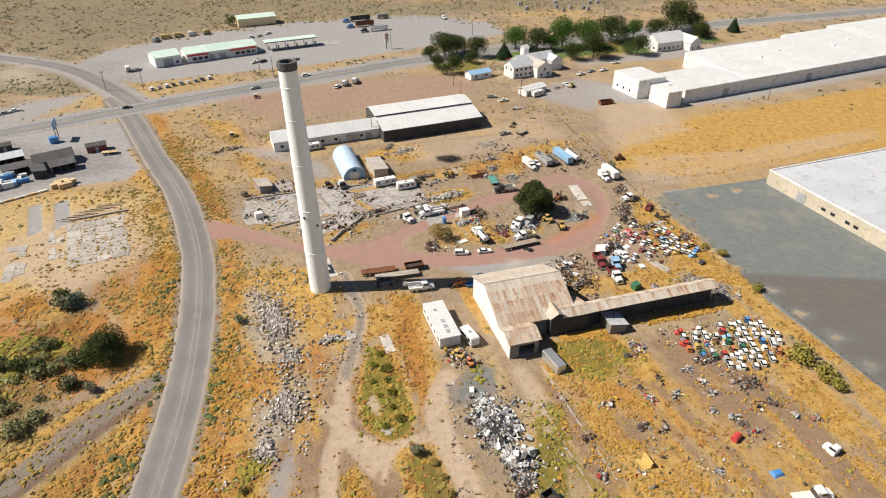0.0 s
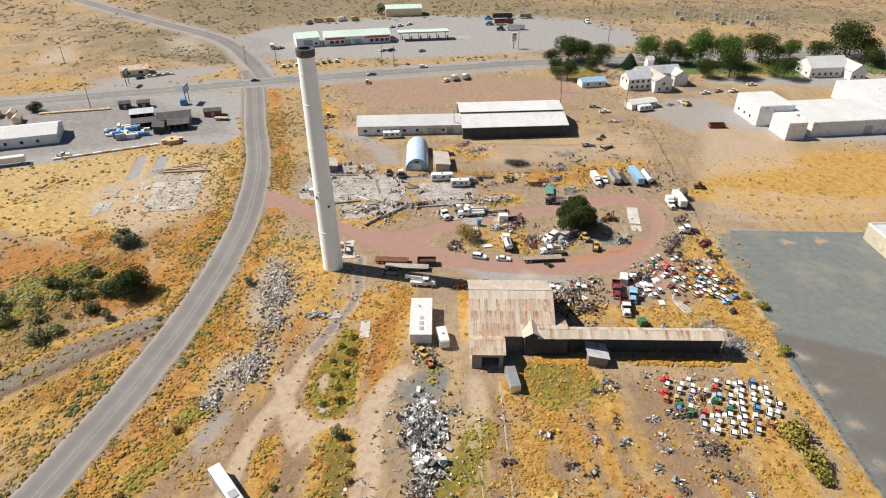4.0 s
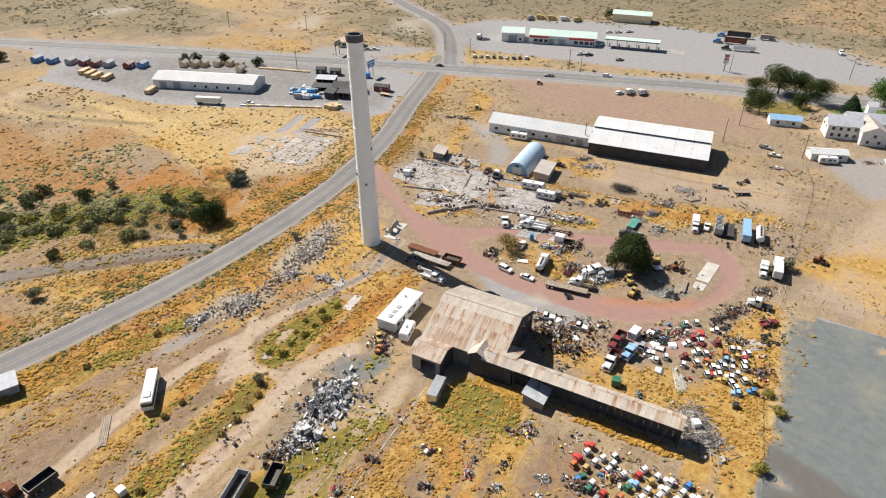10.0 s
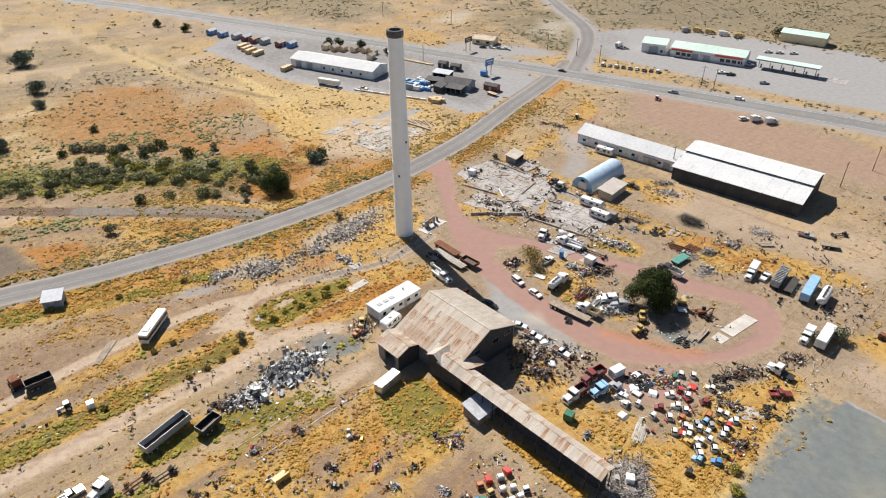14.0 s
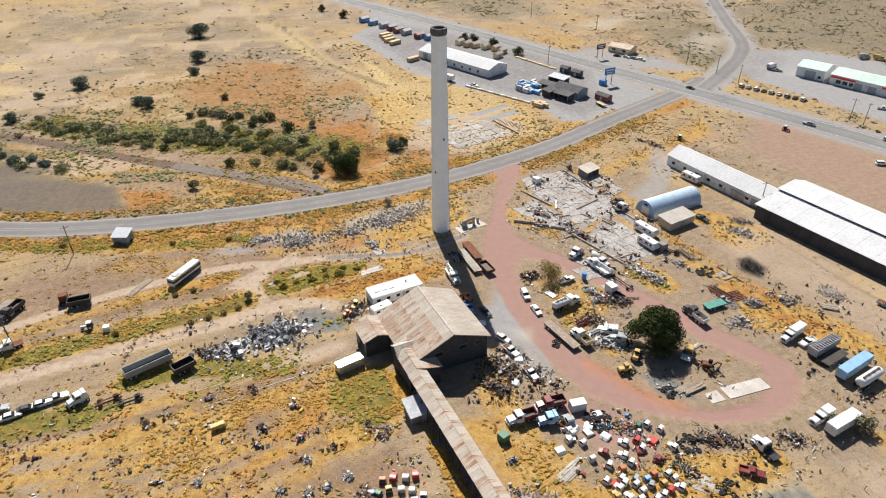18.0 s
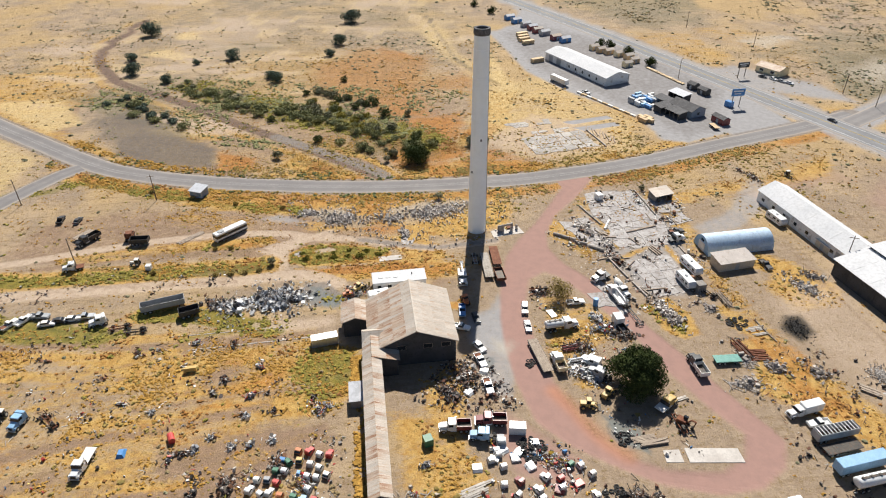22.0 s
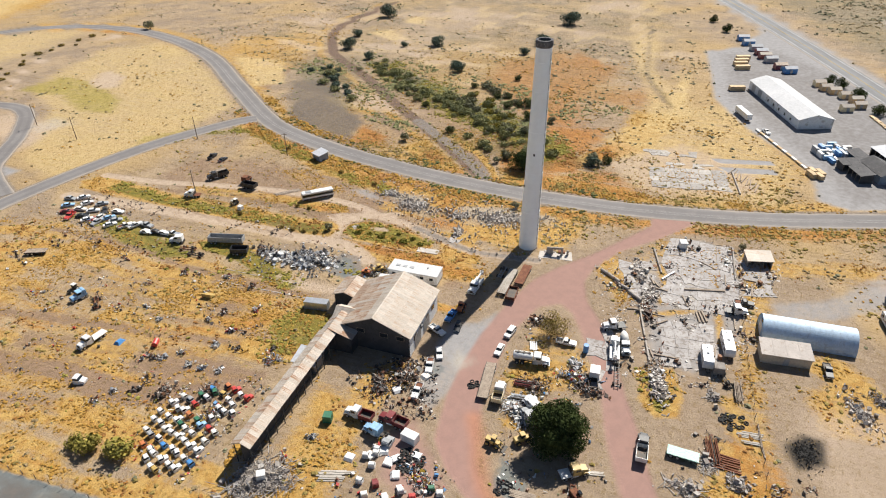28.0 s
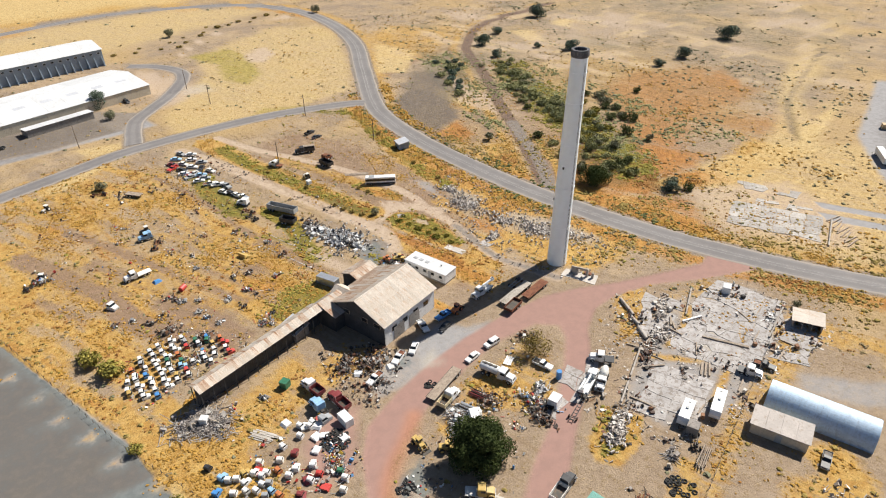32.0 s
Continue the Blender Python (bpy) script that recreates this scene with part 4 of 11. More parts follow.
# long streaks of bleached soil, grass and brush over the western plain
PLAIN = [(-70, 60), (-60, 20), (-96, -50), (-130, -130), (-330, -160), (-420, 20), (-330, 96), (-250, 128), (-196, 140), (-150, 122), (-118, 100)]
inside = np.clip(0.5 - plot_distance(PLAIN) / 40, 0, 1)
near = np.where(inside > 0)[0]
streak = np.array([noise.noise((u * 0.045, v * 0.013, 2.0)) + 0.6 * noise.noise((u * 0.13, v * 0.05, 7.0)) for u, v in zip(PX[near] + 0.25 * PY[near], PY[near])])
DAMP_LINE = curve_points([(-84, 116), (-92, 102), (-100, 88), (-108, 74), (-116, 56), (-121, 38), (-128, 16), (-138, -4), (-146, -16)])
damp = line_distance(DAMP_LINE)
quiet = inside[near] * (SOIL["track"][near] < 0.3) * (SOIL["dark"][near] < 0.4) * np.clip(1.15 - 1.4 * SOIL["orange"][near], 0, 1) * np.clip((damp[near] - 10) / 12, 0, 1)
for kind, w in (("pale", np.clip(0.2 + 0.9 * streak, 0, 0.62)), ("sage", np.clip(0.06 - 0.9 * streak, 0, 0.62)), ("straw", np.clip(1.3 * np.abs(streak - 0.25) < 0.16, 0, 1) * 0.5)):
    SOIL[kind][near] = np.maximum(SOIL[kind][near], (w * quiet).astype(np.float32))
for pts, wide, value in (([(-206, -44), (-214, -32), (-220, -10), (-224, 12)], 7.0, 0.7), ([(-289, -32), (-294, -6), (-299, 22)], 6.0, 0.6), ([(-207, 107), (-190, 120), (-168, 135)], 3.0, 0.75), ([(-122, -36), (-112, -8), (-100, 4)], 8.0, 0.6)):
    strip("loam", curve_points(pts), wide, 3.0, value)
strip("pale", curve_points([(-345, 39), (-281, 76), (-236, 98)]), 4.0, 3.0, 0.6)
patch("straw", (-291, 67), (-272, 94), (-218, 109), (-172, 146), (-150, 153), (-134, 132), (-173, 121), (-234, 87), soft=6, value=0.62)
wipe(("pale", "dust"), damp - 12, 5.0)
strip("loam", DAMP_LINE, 13.0, 4.0, 0.55)
for pts in ([(-220, 62), (-216, 79), (-198, 92), (-196, 72)], [(-174, 77), (-169, 88), (-153, 95), (-158, 80)]):
    patch("orange", *pts, soft=4, value=0.95)
# grass over the paved lot's western edge, the weedy strip and the lawn under the shade trees
strip("straw", curve_points([(69.5, 190), (73, 180), (77, 169), (79, 160), (81.5, 150)]), 5.0, 3.0, 0.6)
strip("straw", curve_points([(84, 142), (92, 122), (100, 100), (108, 80)]), 3.0, 3.0, 0.5)
strip("loam", curve_points([(4.5, 36), (3.2, 47), (1, 62), (-0.8, 74), (-3, 85)]), 4.6, 2.4, 0.5)
strip("loam", curve_points([(-2.3, 35), (-4, 46.7), (-8.4, 70), (-11.6, 75)]), 3.0, 2.0, 0.45)
patch("green", (-7, 333), (-13, 353), (0, 372), (18, 366), (22, 340), (10, 324), soft=5, value=0.72)
for pts in ([(-190, -64), (-183, -40), (-191, -30), (-203, -56)], [(-233, -70), (-238, -56), (-226, -43), (-220, -58)], [(-92, -5), (-95, 13), (-88, 24), (-85, 8)], [(-226, 124), (-176, 140), (-150, 141), (-180, 128)]):
    patch("straw", *pts, soft=4, value=0.85)
# the stale pool beside the great heap
patch("ash", (2, 96.6), (0.8, 102.4), (5.6, 109), (11, 106.5), (12.6, 99.2), soft=1.6, value=0.9)
patch("slate", (3, 98), (2.2, 102), (6, 107), (10, 105), (11, 100), soft=2.0, value=0.6)
near = np.where((PX > -60) & (PX < 120) & (PY > -30) & (PY < 130))[0]
along, across = PX[near] * 0.42 - PY[near] * 0.91, PX[near] * 0.91 + PY[near] * 0.42
band = np.array([noise.noise((u * 0.022, v * 0.17, 4.0)) + 0.7 * noise.noise((u * 0.09, v * 0.30, 9.0)) for u, v in zip(along, across)])
thin = np.where(PX[near] > 18, 1.0, 0.5) * np.clip(0.05 - 1.6 * band, 0, 0.45)
SOIL["gold"][near] *= (1 - thin).astype(np.float32)
SOIL["brown"][near] = np.maximum(SOIL["brown"][near], (0.6 * thin * (SOIL["red"][near] < 0.3) * (SOIL["pale"][near] < 0.4) * (SOIL["slate"][near] < 0.3)).astype(np.float32))
SOIL["orange"][near] = np.maximum(SOIL["orange"][near], (np.clip(1.6 * band - 0.25, 0, 0.4) * (SOIL["gold"][near] > 0.4)).astype(np.float32))
gm = bpy.data.meshes.new("ground")
nx, ny = len(GX), len(GY)
idx = np.arange(nx * ny).reshape(ny, nx)
quads = np.stack([idx[:-1, :-1], idx[:-1, 1:], idx[1:, 1:], idx[1:, :-1]], -1).reshape(-1, 4)
gm.vertices.add(nx * ny)
gm.vertices.foreach_set("co", np.stack([PX, PY, np.zeros_like(PX)], -1).astype(np.float32).ravel())
gm.loops.add(quads.size)
gm.loops.foreach_set("vertex_index", quads.ravel().astype(np.int32))
gm.polygons.add(len(quads))
gm.polygons.foreach_set("loop_start", np.arange(0, quads.size, 4, dtype=np.int32))
gm.update(calc_edges=True)
gm.shade_flat()
for name, keys in (("soil_a", ("red", "grey", "pale", "green")), ("soil_b", ("gold", "dark", "brown", "orange")), ("soil_c", ("slate", "chalk", "ember", "rut")), ("soil_d", ("dust", "char", "track", "sage")), ("soil_e", ("straw", "lime", "loam", "ash"))):
    at = gm.attributes.new(name, "FLOAT_COLOR", "POINT")
    at.data.foreach_set("color", np.stack([SOIL[k] for k in keys], -1).astype(np.float32).ravel())

gmat, t, n, l, b = nodes_of("dry_ground")
pos = n.new("ShaderNodeNewGeometry").outputs["Position"]
n_far, n_mid, n_sml, n_fine = (noise_of(t, pos, s, 6.0, 0.65) for s in (0.012, 0.07, 0.45, 2.6))
n_dot = noise_of(t, pos, 1.3, 4.0, 0.75)
col = mix_of(t, ramp_of(t, n_mid, 0.38, 0.62), (0.385, 0.288, 0.185), (0.275, 0.212, 0.155))
col = mix_of(t, calc(t, "MULTIPLY", ramp_of(t, n_far, 0.45, 0.62), 0.7), col, (0.43, 0.295, 0.13))
weights = {}
for name, keys in (("soil_a", ("red", "grey", "pale", "green")), ("soil_b", ("gold", "dark", "brown", "orange")), ("soil_c", ("slate", "chalk", "ember", "rut")), ("soil_d", ("dust", "char", "track", "sage")), ("soil_e", ("straw", "lime", "loam", "ash"))):
    a = n.new("ShaderNodeAttribute")
    a.attribute_name = name
    sp = n.new("ShaderNodeSeparateColor")
    l.new(a.outputs["Color"], sp.inputs[0])
    for k, o in zip(keys, (sp.outputs[0], sp.outputs[1], sp.outputs[2], a.outputs["Alpha"])):
        weights[k] = o


def soil(col, key, c1, c2, noise_a, k=0.9, soft=0.22, top=1.0):
    """Lays a soil over col: its mask, torn by noise, decides where."""
    m = calc(t, "ADD", weights[key], calc(t, "MULTIPLY", calc(t, "SUBTRACT", noise_a, 0.5), k))
    m = calc(t, "MULTIPLY", ramp_of(t, m, 0.5 - soft, 0.5 + soft), top)
    return mix_of(t, m, col, mix_of(t, ramp_of(t, n_sml, 0.35, 0.68), c1, c2))


torn = calc(t, "ADD", calc(t, "MULTIPLY", n_sml, 0.6), calc(t, "MULTIPLY", n_mid, 0.4))
torn2 = calc(t, "ADD", calc(t, "MULTIPLY", n_dot, 0.55), calc(t, "MULTIPLY", n_mid, 0.45))
col = soil(col, "brown", (0.275, 0.18, 0.12), (0.21, 0.138, 0.095), torn, 1.6, 0.3, 0.85)
col = soil(col, "dust", (0.328, 0.25, 0.175), (0.262, 0.196, 0.138), torn, 1.2, 0.3, 0.95)
rows = n.new("ShaderNodeMapping")
rows.vector_type = "TEXTURE"
rows.inputs["Rotation"].default_value = (0, 0, radians(15))
rows.inputs["Scale"].default_value = (1, 7, 1)
l.new(pos, rows.inputs["Vector"])
n_row = noise_of(t, rows.outputs[0], 0.5, 6.0, 0.72)
n_brush = noise_of(t, pos, 0.75, 6.0, 0.8)
torn2 = calc(t, "ADD", calc(t, "MULTIPLY", torn2, 0.6), calc(t, "MULTIPLY", n_row, 0.4))
col = mix_of(t, calc(t, "MULTIPLY", ramp_of(t, n_row, 0.5, 0.66), 0.55), col, (0.215, 0.145, 0.085))
col = soil(col, "gold", (0.50, 0.322, 0.10), (0.375, 0.20, 0.045), torn2, 2.6, 0.24, 0.94)
col = soil(col, "orange", (0.43, 0.185, 0.04), (0.29, 0.125, 0.035), torn2, 2.4, 0.26, 0.88)
col = soil(col, "green", (0.11, 0.11, 0.02), (0.25, 0.195, 0.034), torn2, 2.4, 0.22, 0.92)
col = soil(col, "sage", (0.235, 0.198, 0.132), (0.16, 0.138, 0.09), torn2, 2.2, 0.3, 0.8)
col = soil(col, "straw", (0.56, 0.425, 0.215), (0.475, 0.335, 0.14), torn2, 2.0, 0.32, 0.88)
col = soil(col, "lime", (0.36, 0.285, 0.075), (0.235, 0.20, 0.045), torn2, 2.2, 0.3, 0.85)
col = soil(col, "loam", (0.165, 0.118, 0.055), (0.10, 0.082, 0.04), torn2, 2.2, 0.3, 0.85)
col = soil(col, "track", (0.175, 0.118, 0.092), (0.13, 0.092, 0.075), torn, 0.8, 0.3, 0.95)
col = soil(col, "pale", (0.475, 0.372, 0.28), (0.41, 0.315, 0.235), torn, 1.5, 0.3, 0.9)
col = soil(col, "grey", (0.318, 0.308, 0.306), (0.272, 0.263, 0.261), torn, 0.8, 0.3)
col = soil(col, "ash", (0.232, 0.206, 0.184), (0.196, 0.17, 0.15), torn, 1.0, 0.3, 0.9)
col = soil(col, "slate", (0.172, 0.187, 0.184), (0.142, 0.155, 0.153), torn, 1.1, 0.2)
col = mix_of(t, calc(t, "MULTIPLY", calc(t, "MULTIPLY", weights["slate"], ramp_of(t, n_mid, 0.5, 0.68)), 0.45), col, (0.27, 0.255, 0.20))
col = soil(col, "red", (0.335, 0.206, 0.172), (0.30, 0.188, 0.158), torn, 0.4, 0.4)
col = soil(col, "ember", (0.47, 0.20, 0.10), (0.41, 0.18, 0.10), torn, 0.5, 0.5, 0.6)
col = soil(col, "chalk", (0.46, 0.415, 0.35), (0.40, 0.355, 0.295), torn, 1.4, 0.35, 0.8)
col = soil(col, "dark", (0.105, 0.09, 0.082), (0.15, 0.13, 0.115), torn, 1.0, 0.35, 0.85)
col = soil(col, "char", (0.02, 0.02, 0.02), (0.035, 0.032, 0.03), torn, 0.5, 0.4, 0.95)
col = soil(col, "rut", (0.20, 0.135, 0.09), (0.26, 0.18, 0.12), torn, 1.4, 0.35, 0.7)
# dry tufts, litter and pebbles as mottling
free = calc(t, "SUBTRACT", 1.0, calc(t, "MINIMUM", calc(t, "ADD", calc(t, "ADD", weights["grey"], weights["red"]), calc(t, "ADD", calc(t, "MULTIPLY", weights["pale"], 0.5), weights["slate"])), 0.97))
col = mix_of(t, calc(t, "MULTIPLY", calc(t, "MULTIPLY", ramp_of(t, n_brush, 0.52, 0.62), 0.6), free), col, (0.19, 0.125, 0.045))
n_lit = noise_of(t, pos, 1.9, 4.0, 0.8)
col = mix_of(t, calc(t, "MULTIPLY", calc(t, "MULTIPLY", ramp_of(t, n_lit, 0.57, 0.7), 0.6), free), col, (0.60, 0.44, 0.21))
col = mix_of(t, calc(t, "MULTIPLY", calc(t, "MULTIPLY", ramp_of(t, n_fine, 0.5, 0.72), 0.3), calc(t, "ADD", 0.3, calc(t, "MULTIPLY", free, 0.7))), col, (0.18, 0.14, 0.10))
l.new(col, b.inputs["Base Color"])
b.inputs["Roughness"].default_value = 0.95
b.inputs["Specular IOR Level"].default_value = 0.15
bump_of(t, calc(t, "MULTIPLY", calc(t, "ADD", n_brush, n_dot), calc(t, "ADD", 0.08, calc(t, "MULTIPLY", free, 0.92))), b, 0.6, 0.4)
gm.materials.append(gmat)
tagged(new("ground", gm), "dry sandy ground with golden grass, red cinder and gravel", "ground", kind="structure")


# ---- roads ----
WEAR = ((0.0, -1.0), (0.1, -0.15), (0.2, 0.9), (0.3, 1.0), (0.4, 0.2), (0.5, 0.0), (0.6, 0.2), (0.7, 1.0), (0.8, 0.9), (0.9, -0.15), (1.0, -1.0))      # wheel paths dark, edges dusty


def ribbon(name, pts, width, z, mat, label, ragged=0.25, kind="structure", category="road"):
    """A sheet along a line, 4 cm thick, its edges a little ragged."""
    pts = np.array(pts)
    d = np.gradient(pts, axis=0)
    d /= np.linalg.norm(d, axis=1)[:, None]
    nrm = np.stack([-d[:, 1], d[:, 0]], -1)
    m = M()
    rows = []
    for i, (p, q) in enumerate(zip(pts, nrm)):
        a, c = (width / 2 + ragged * (noise.noise((p[0] * 0.3, p[1] * 0.3, s))) for s in (0.3, 7.7))
        L, R = p + q * a, p - q * c
        e = 0.5 if width > 1 else 0.02
        LL, RR = p + q * (a + e), p - q * (c + e)
        low = -0.03 if width > 1 else z - 0.02
        cross = [(*(L + (R - L) * k), z) for k, _ in WEAR] if width > 1 else [(*L, z), (*R, z)]
        rows.append(((*LL, low), *cross, (*RR, low)))
    m.rings(rows, True)
    ob = solid(name, m, mat, 0, 0, 0, label, category, kind=kind)
    if width > 1:
        at = ob.data.attributes.new("wear", "FLOAT", "POINT")
        at.data.foreach_set("value", np.tile([-1.0] + [w for _, w in WEAR] + [-1.0], len(rows)).astype(np.float32))
    return ob


def asphalt(name, c1, c2, dust):
    m, t, n, l, b = nodes_of(name)
    pos = n.new("ShaderNodeNewGeometry").outputs["Position"]
    col = mix_of(t, ramp_of(t, noise_of(t, pos, 0.06), 0.35, 0.65), c1, c2)
    col = mix_of(t, calc(t, "MULTIPLY", ramp_of(t, noise_of(t, pos, 0.35, 6, 0.7), 0.48, 0.7), 0.55), col, dust)
    col = mix_of(t, calc(t, "MULTIPLY", ramp_of(t, noise_of(t, pos, 6.0), 0.5, 0.7), 0.3), col, tuple(v * 0.6 for v in c1))
    a = n.new("ShaderNodeAttribute")
    a.attribute_name = "wear"
    patchy = noise_of(t, pos, 0.16, 5, 0.65)
    col = mix_of(t, calc(t, "MULTIPLY", ramp_of(t, calc(t, "ADD", a.outputs["Fac"], calc(t, "SUBTRACT", patchy, 0.5)), 0.1, 1.0), 0.3), col, tuple(v * 0.66 for v in c1))
    col = mix_of(t, calc(t, "MULTIPLY", ramp_of(t, calc(t, "ADD", calc(t, "MULTIPLY", a.outputs["Fac"], -1.0), calc(t, "MULTIPLY", calc(t, "SUBTRACT", patchy, 0.5), 1.6)), 0.15, 0.9), 0.7), col, (0.34, 0.29, 0.24))
    l.new(col, b.inputs["Base Color"])
    b.inputs["Roughness"].default_value = 0.88
    bump_of(t, noise_of(t, pos, 8.0), b, 0.2, 0.02)
    return m


ASPHALT_OLD = asphalt("dusty_old_asphalt", (0.178, 0.165, 0.160), (0.214, 0.200, 0.193), (0.265, 0.240, 0.222))
ASPHALT = asphalt("worn_highway_asphalt", (0.185, 0.186, 0.192), (0.225, 0.224, 0.228), (0.28, 0.27, 0.26))
LINE_WHITE = surface("worn_white_road_line", (0.60, 0.60, 0.58), (0.42, 0.41, 0.40), None, 0.8, 5, 0.8, 0, 0.0)
LINE_YELLOW = surface("worn_yellow_road_line", (0.52, 0.38, 0.10), (0.40, 0.31, 0.13), None, 0.8, 5, 0.8, 0, 0.0)

ribbon("road", ROAD_SIDE, 8.4, 0.06, ASPHALT_OLD, "dusty grey asphalt side road in a long curve", 0.2)
ribbon("road", ROAD_WEST[2:], 7.2, 0.085, ASPHALT_OLD, "dusty grey asphalt road branching off the curve", 0.25)
ribbon("road", ROAD_LOT[2:], 6.5, 0.075, ASPHALT_OLD, "narrow grey asphalt lane beside the storage buildings", 0.3)
ribbon("highway", HIGHWAY, 14.0, 0.11, ASPHALT, "two-lane asphalt highway with worn painted lines", 0.25)
ribbon("road", ROAD_NORTH[3:], 8.5, 0.09, ASPHALT_OLD, "grey asphalt road climbing away from the crossing", 0.4)


def offset_line(pts, off):
    d = np.gradient(pts, axis=0)
    d /= np.linalg.norm(d, axis=1)[:, None]
    return pts + np.stack([-d[:, 1], d[:, 0]], -1) * off


LINE_FAINT = surface("faded_road_line", (0.31, 0.30, 0.285), (0.24, 0.23, 0.22), None, 0.8, 5, 0.8, 0, 0.0)
for off in (-0.35, 0.9):
    ribbon("road_line", offset_line(ROAD_SIDE, off), 0.14, 0.078, LINE_FAINT, "faded thin line on the side road", 0.0, category="road line")
for off, mt in ((4.9, LINE_WHITE), (-4.9, LINE_WHITE)):
    ribbon("road_line", offset_line(HIGHWAY, off), 0.22, 0.135, mt, "solid white edge line", 0.0, category="road line")
for off in (-0.2, 0.2):
    ribbon("road_line", offset_line(HIGHWAY, off), 0.16, 0.155, LINE_YELLOW, "double yellow centre line", 0.0, category="road line")


# ---- chimney ----
def chimney():
    o = thing("chimney", -32.4, 139.8, 0, "tall tapering cream-painted concrete chimney with sooty rim", "chimney")
    H, rb, rt = 60.0, 2.72, 2.02
    LEAN_X = -1.5                       # it leans a little to the west
    rad = lambda z: rb + (rt - rb) * z / H
    ring = lambda r, z, n=48: [(LEAN_X * z / H + r * math.cos(2 * math.pi * i / n), r * math.sin(2 * math.pi * i / n), z) for i in range(n)]
    m = M()
    m.rings([ring(rad(z), z) for z in np.linspace(-0.2, 58.2, 24)], False)
    part("shaft", m, CHIMNEY, o, "", True)
    m = M()
    m.rings([ring(rad(58.2), 58.2), ring(rad(58.2) + 0.08, 58.3), ring(rad(58) + 0.2, 58.7), ring(rad(59) + 0.2, 59.4), ring(rad(59) + 0.12, 60.0),
             ring(rad(59) - 0.45, 60.0), ring(rad(58) - 0.5, 50.0)], False)
    part("rim", m, SOOT, o, "dark sooty flared chimney rim")
    for z in (12.0, 24.0, 36.0, 47.0, 54.5):
        m = M()
        m.rings([ring(rad(z) + 0.01, z - 0.14), ring(rad(z) + 0.07, z - 0.12), ring(rad(z) + 0.07, z + 0.12), ring(rad(z) + 0.01, z + 0.14)], False)
        part("steel_band", m, CHIMNEY, o)
    for a, z in ((200, 22), (250, 22.5), (20, 30), (-40, 20)):
        m = M()
        x, y = LEAN_X * z / H + math.cos(radians(a)) * rad(z), math.sin(radians(a)) * rad(z)
        part("vent_hole", m.box(x - 0.2, y - 0.2, z - 0.3, x + 0.2, y + 0.2, z + 0.3), BLACK, o)
    m = M()
    for i in range(2):
        m.cyl((-0.2 + i * 0.4, rb + 0.05, 0.5), (-0.2 + i * 0.4 + LEAN_X, rt + 0.05, 57), 0.025, None, 5)
    for k in range(140):
        z = 0.7 + k * 0.4
        m.cyl((-0.2 + LEAN_X * z / H, rad(z) + 0.05, z), (0.2 + LEAN_X * z / H, rad(z) + 0.05, z), 0.018, None, 4, False)
    part("ladder", m, STEEL, o)
    return o


chimney()


# ---- the big rusty shed with its annexes and long covered run ----
def roof_sheets(o, a, b, c, d, cols, rows, mats, lap=0.03, name="roof_sheet"):
    """Corrugated sheets over the slope a-b (eave) to d-c (ridge), each a piece of its own."""
    a, b, c, d = (Vector(p) for p in (a, b, c, d))
    w, h = (b - a).length / cols, (d - a).length / rows
    X, Y = (b - a).normalized(), (d - a).normalized()
    Z = X.cross(Y)
    Z = Z if Z.z > 0 else -Z
    meshes = []
    for mt in mats:
        m, k = M(), 12
        for i in range(k):
            x0, x1 = -w * 0.52 + w * 1.04 * i / k, -w * 0.52 + w * 1.04 * (i + 1) / k
            z0, z1 = 0.025 * (i % 2), 0.025 * ((i + 1) % 2)
            m.add([(x0, -h * 0.53, z0), (x1, -h * 0.53, z1), (x1, h * 0.5, z1), (x0, h * 0.5, z0)], [(0, 1, 2, 3)])
        meshes.append(m.mesh(name, mt))
    rot = Matrix((X, Y, Z)).transposed().to_4x4()
    for j in range(rows):
        for i in range(cols):
            p = a + X * (i + 0.5) * w + Y * (j + 0.5) * h + Z * (0.06 + lap * (random.random() * 0.5 + (j % 2)))
            s = part(name, random.choice(meshes), None, o)
            s.matrix_local = Matrix.Translation(p) @ rot @ pose(0, 0, 0, random.uniform(-0.4, 0.4), 0, random.uniform(-0.3, 0.3))


def window_on(o, x, y, z, wide, high, turn, frame_mat=WOOD, name="window"):
    f = part(name, M().box(-wide / 2 - 0.08, -0.06, -0.08, wide / 2 + 0.08, 0.05, high + 0.08), frame_mat, o)
    f.matrix_local = pose(x, y, z, 0, 0, turn)
    part("pane", M().box(-wide / 2, -0.075, 0, wide / 2, -0.03, high), GLASS, f)
    return f


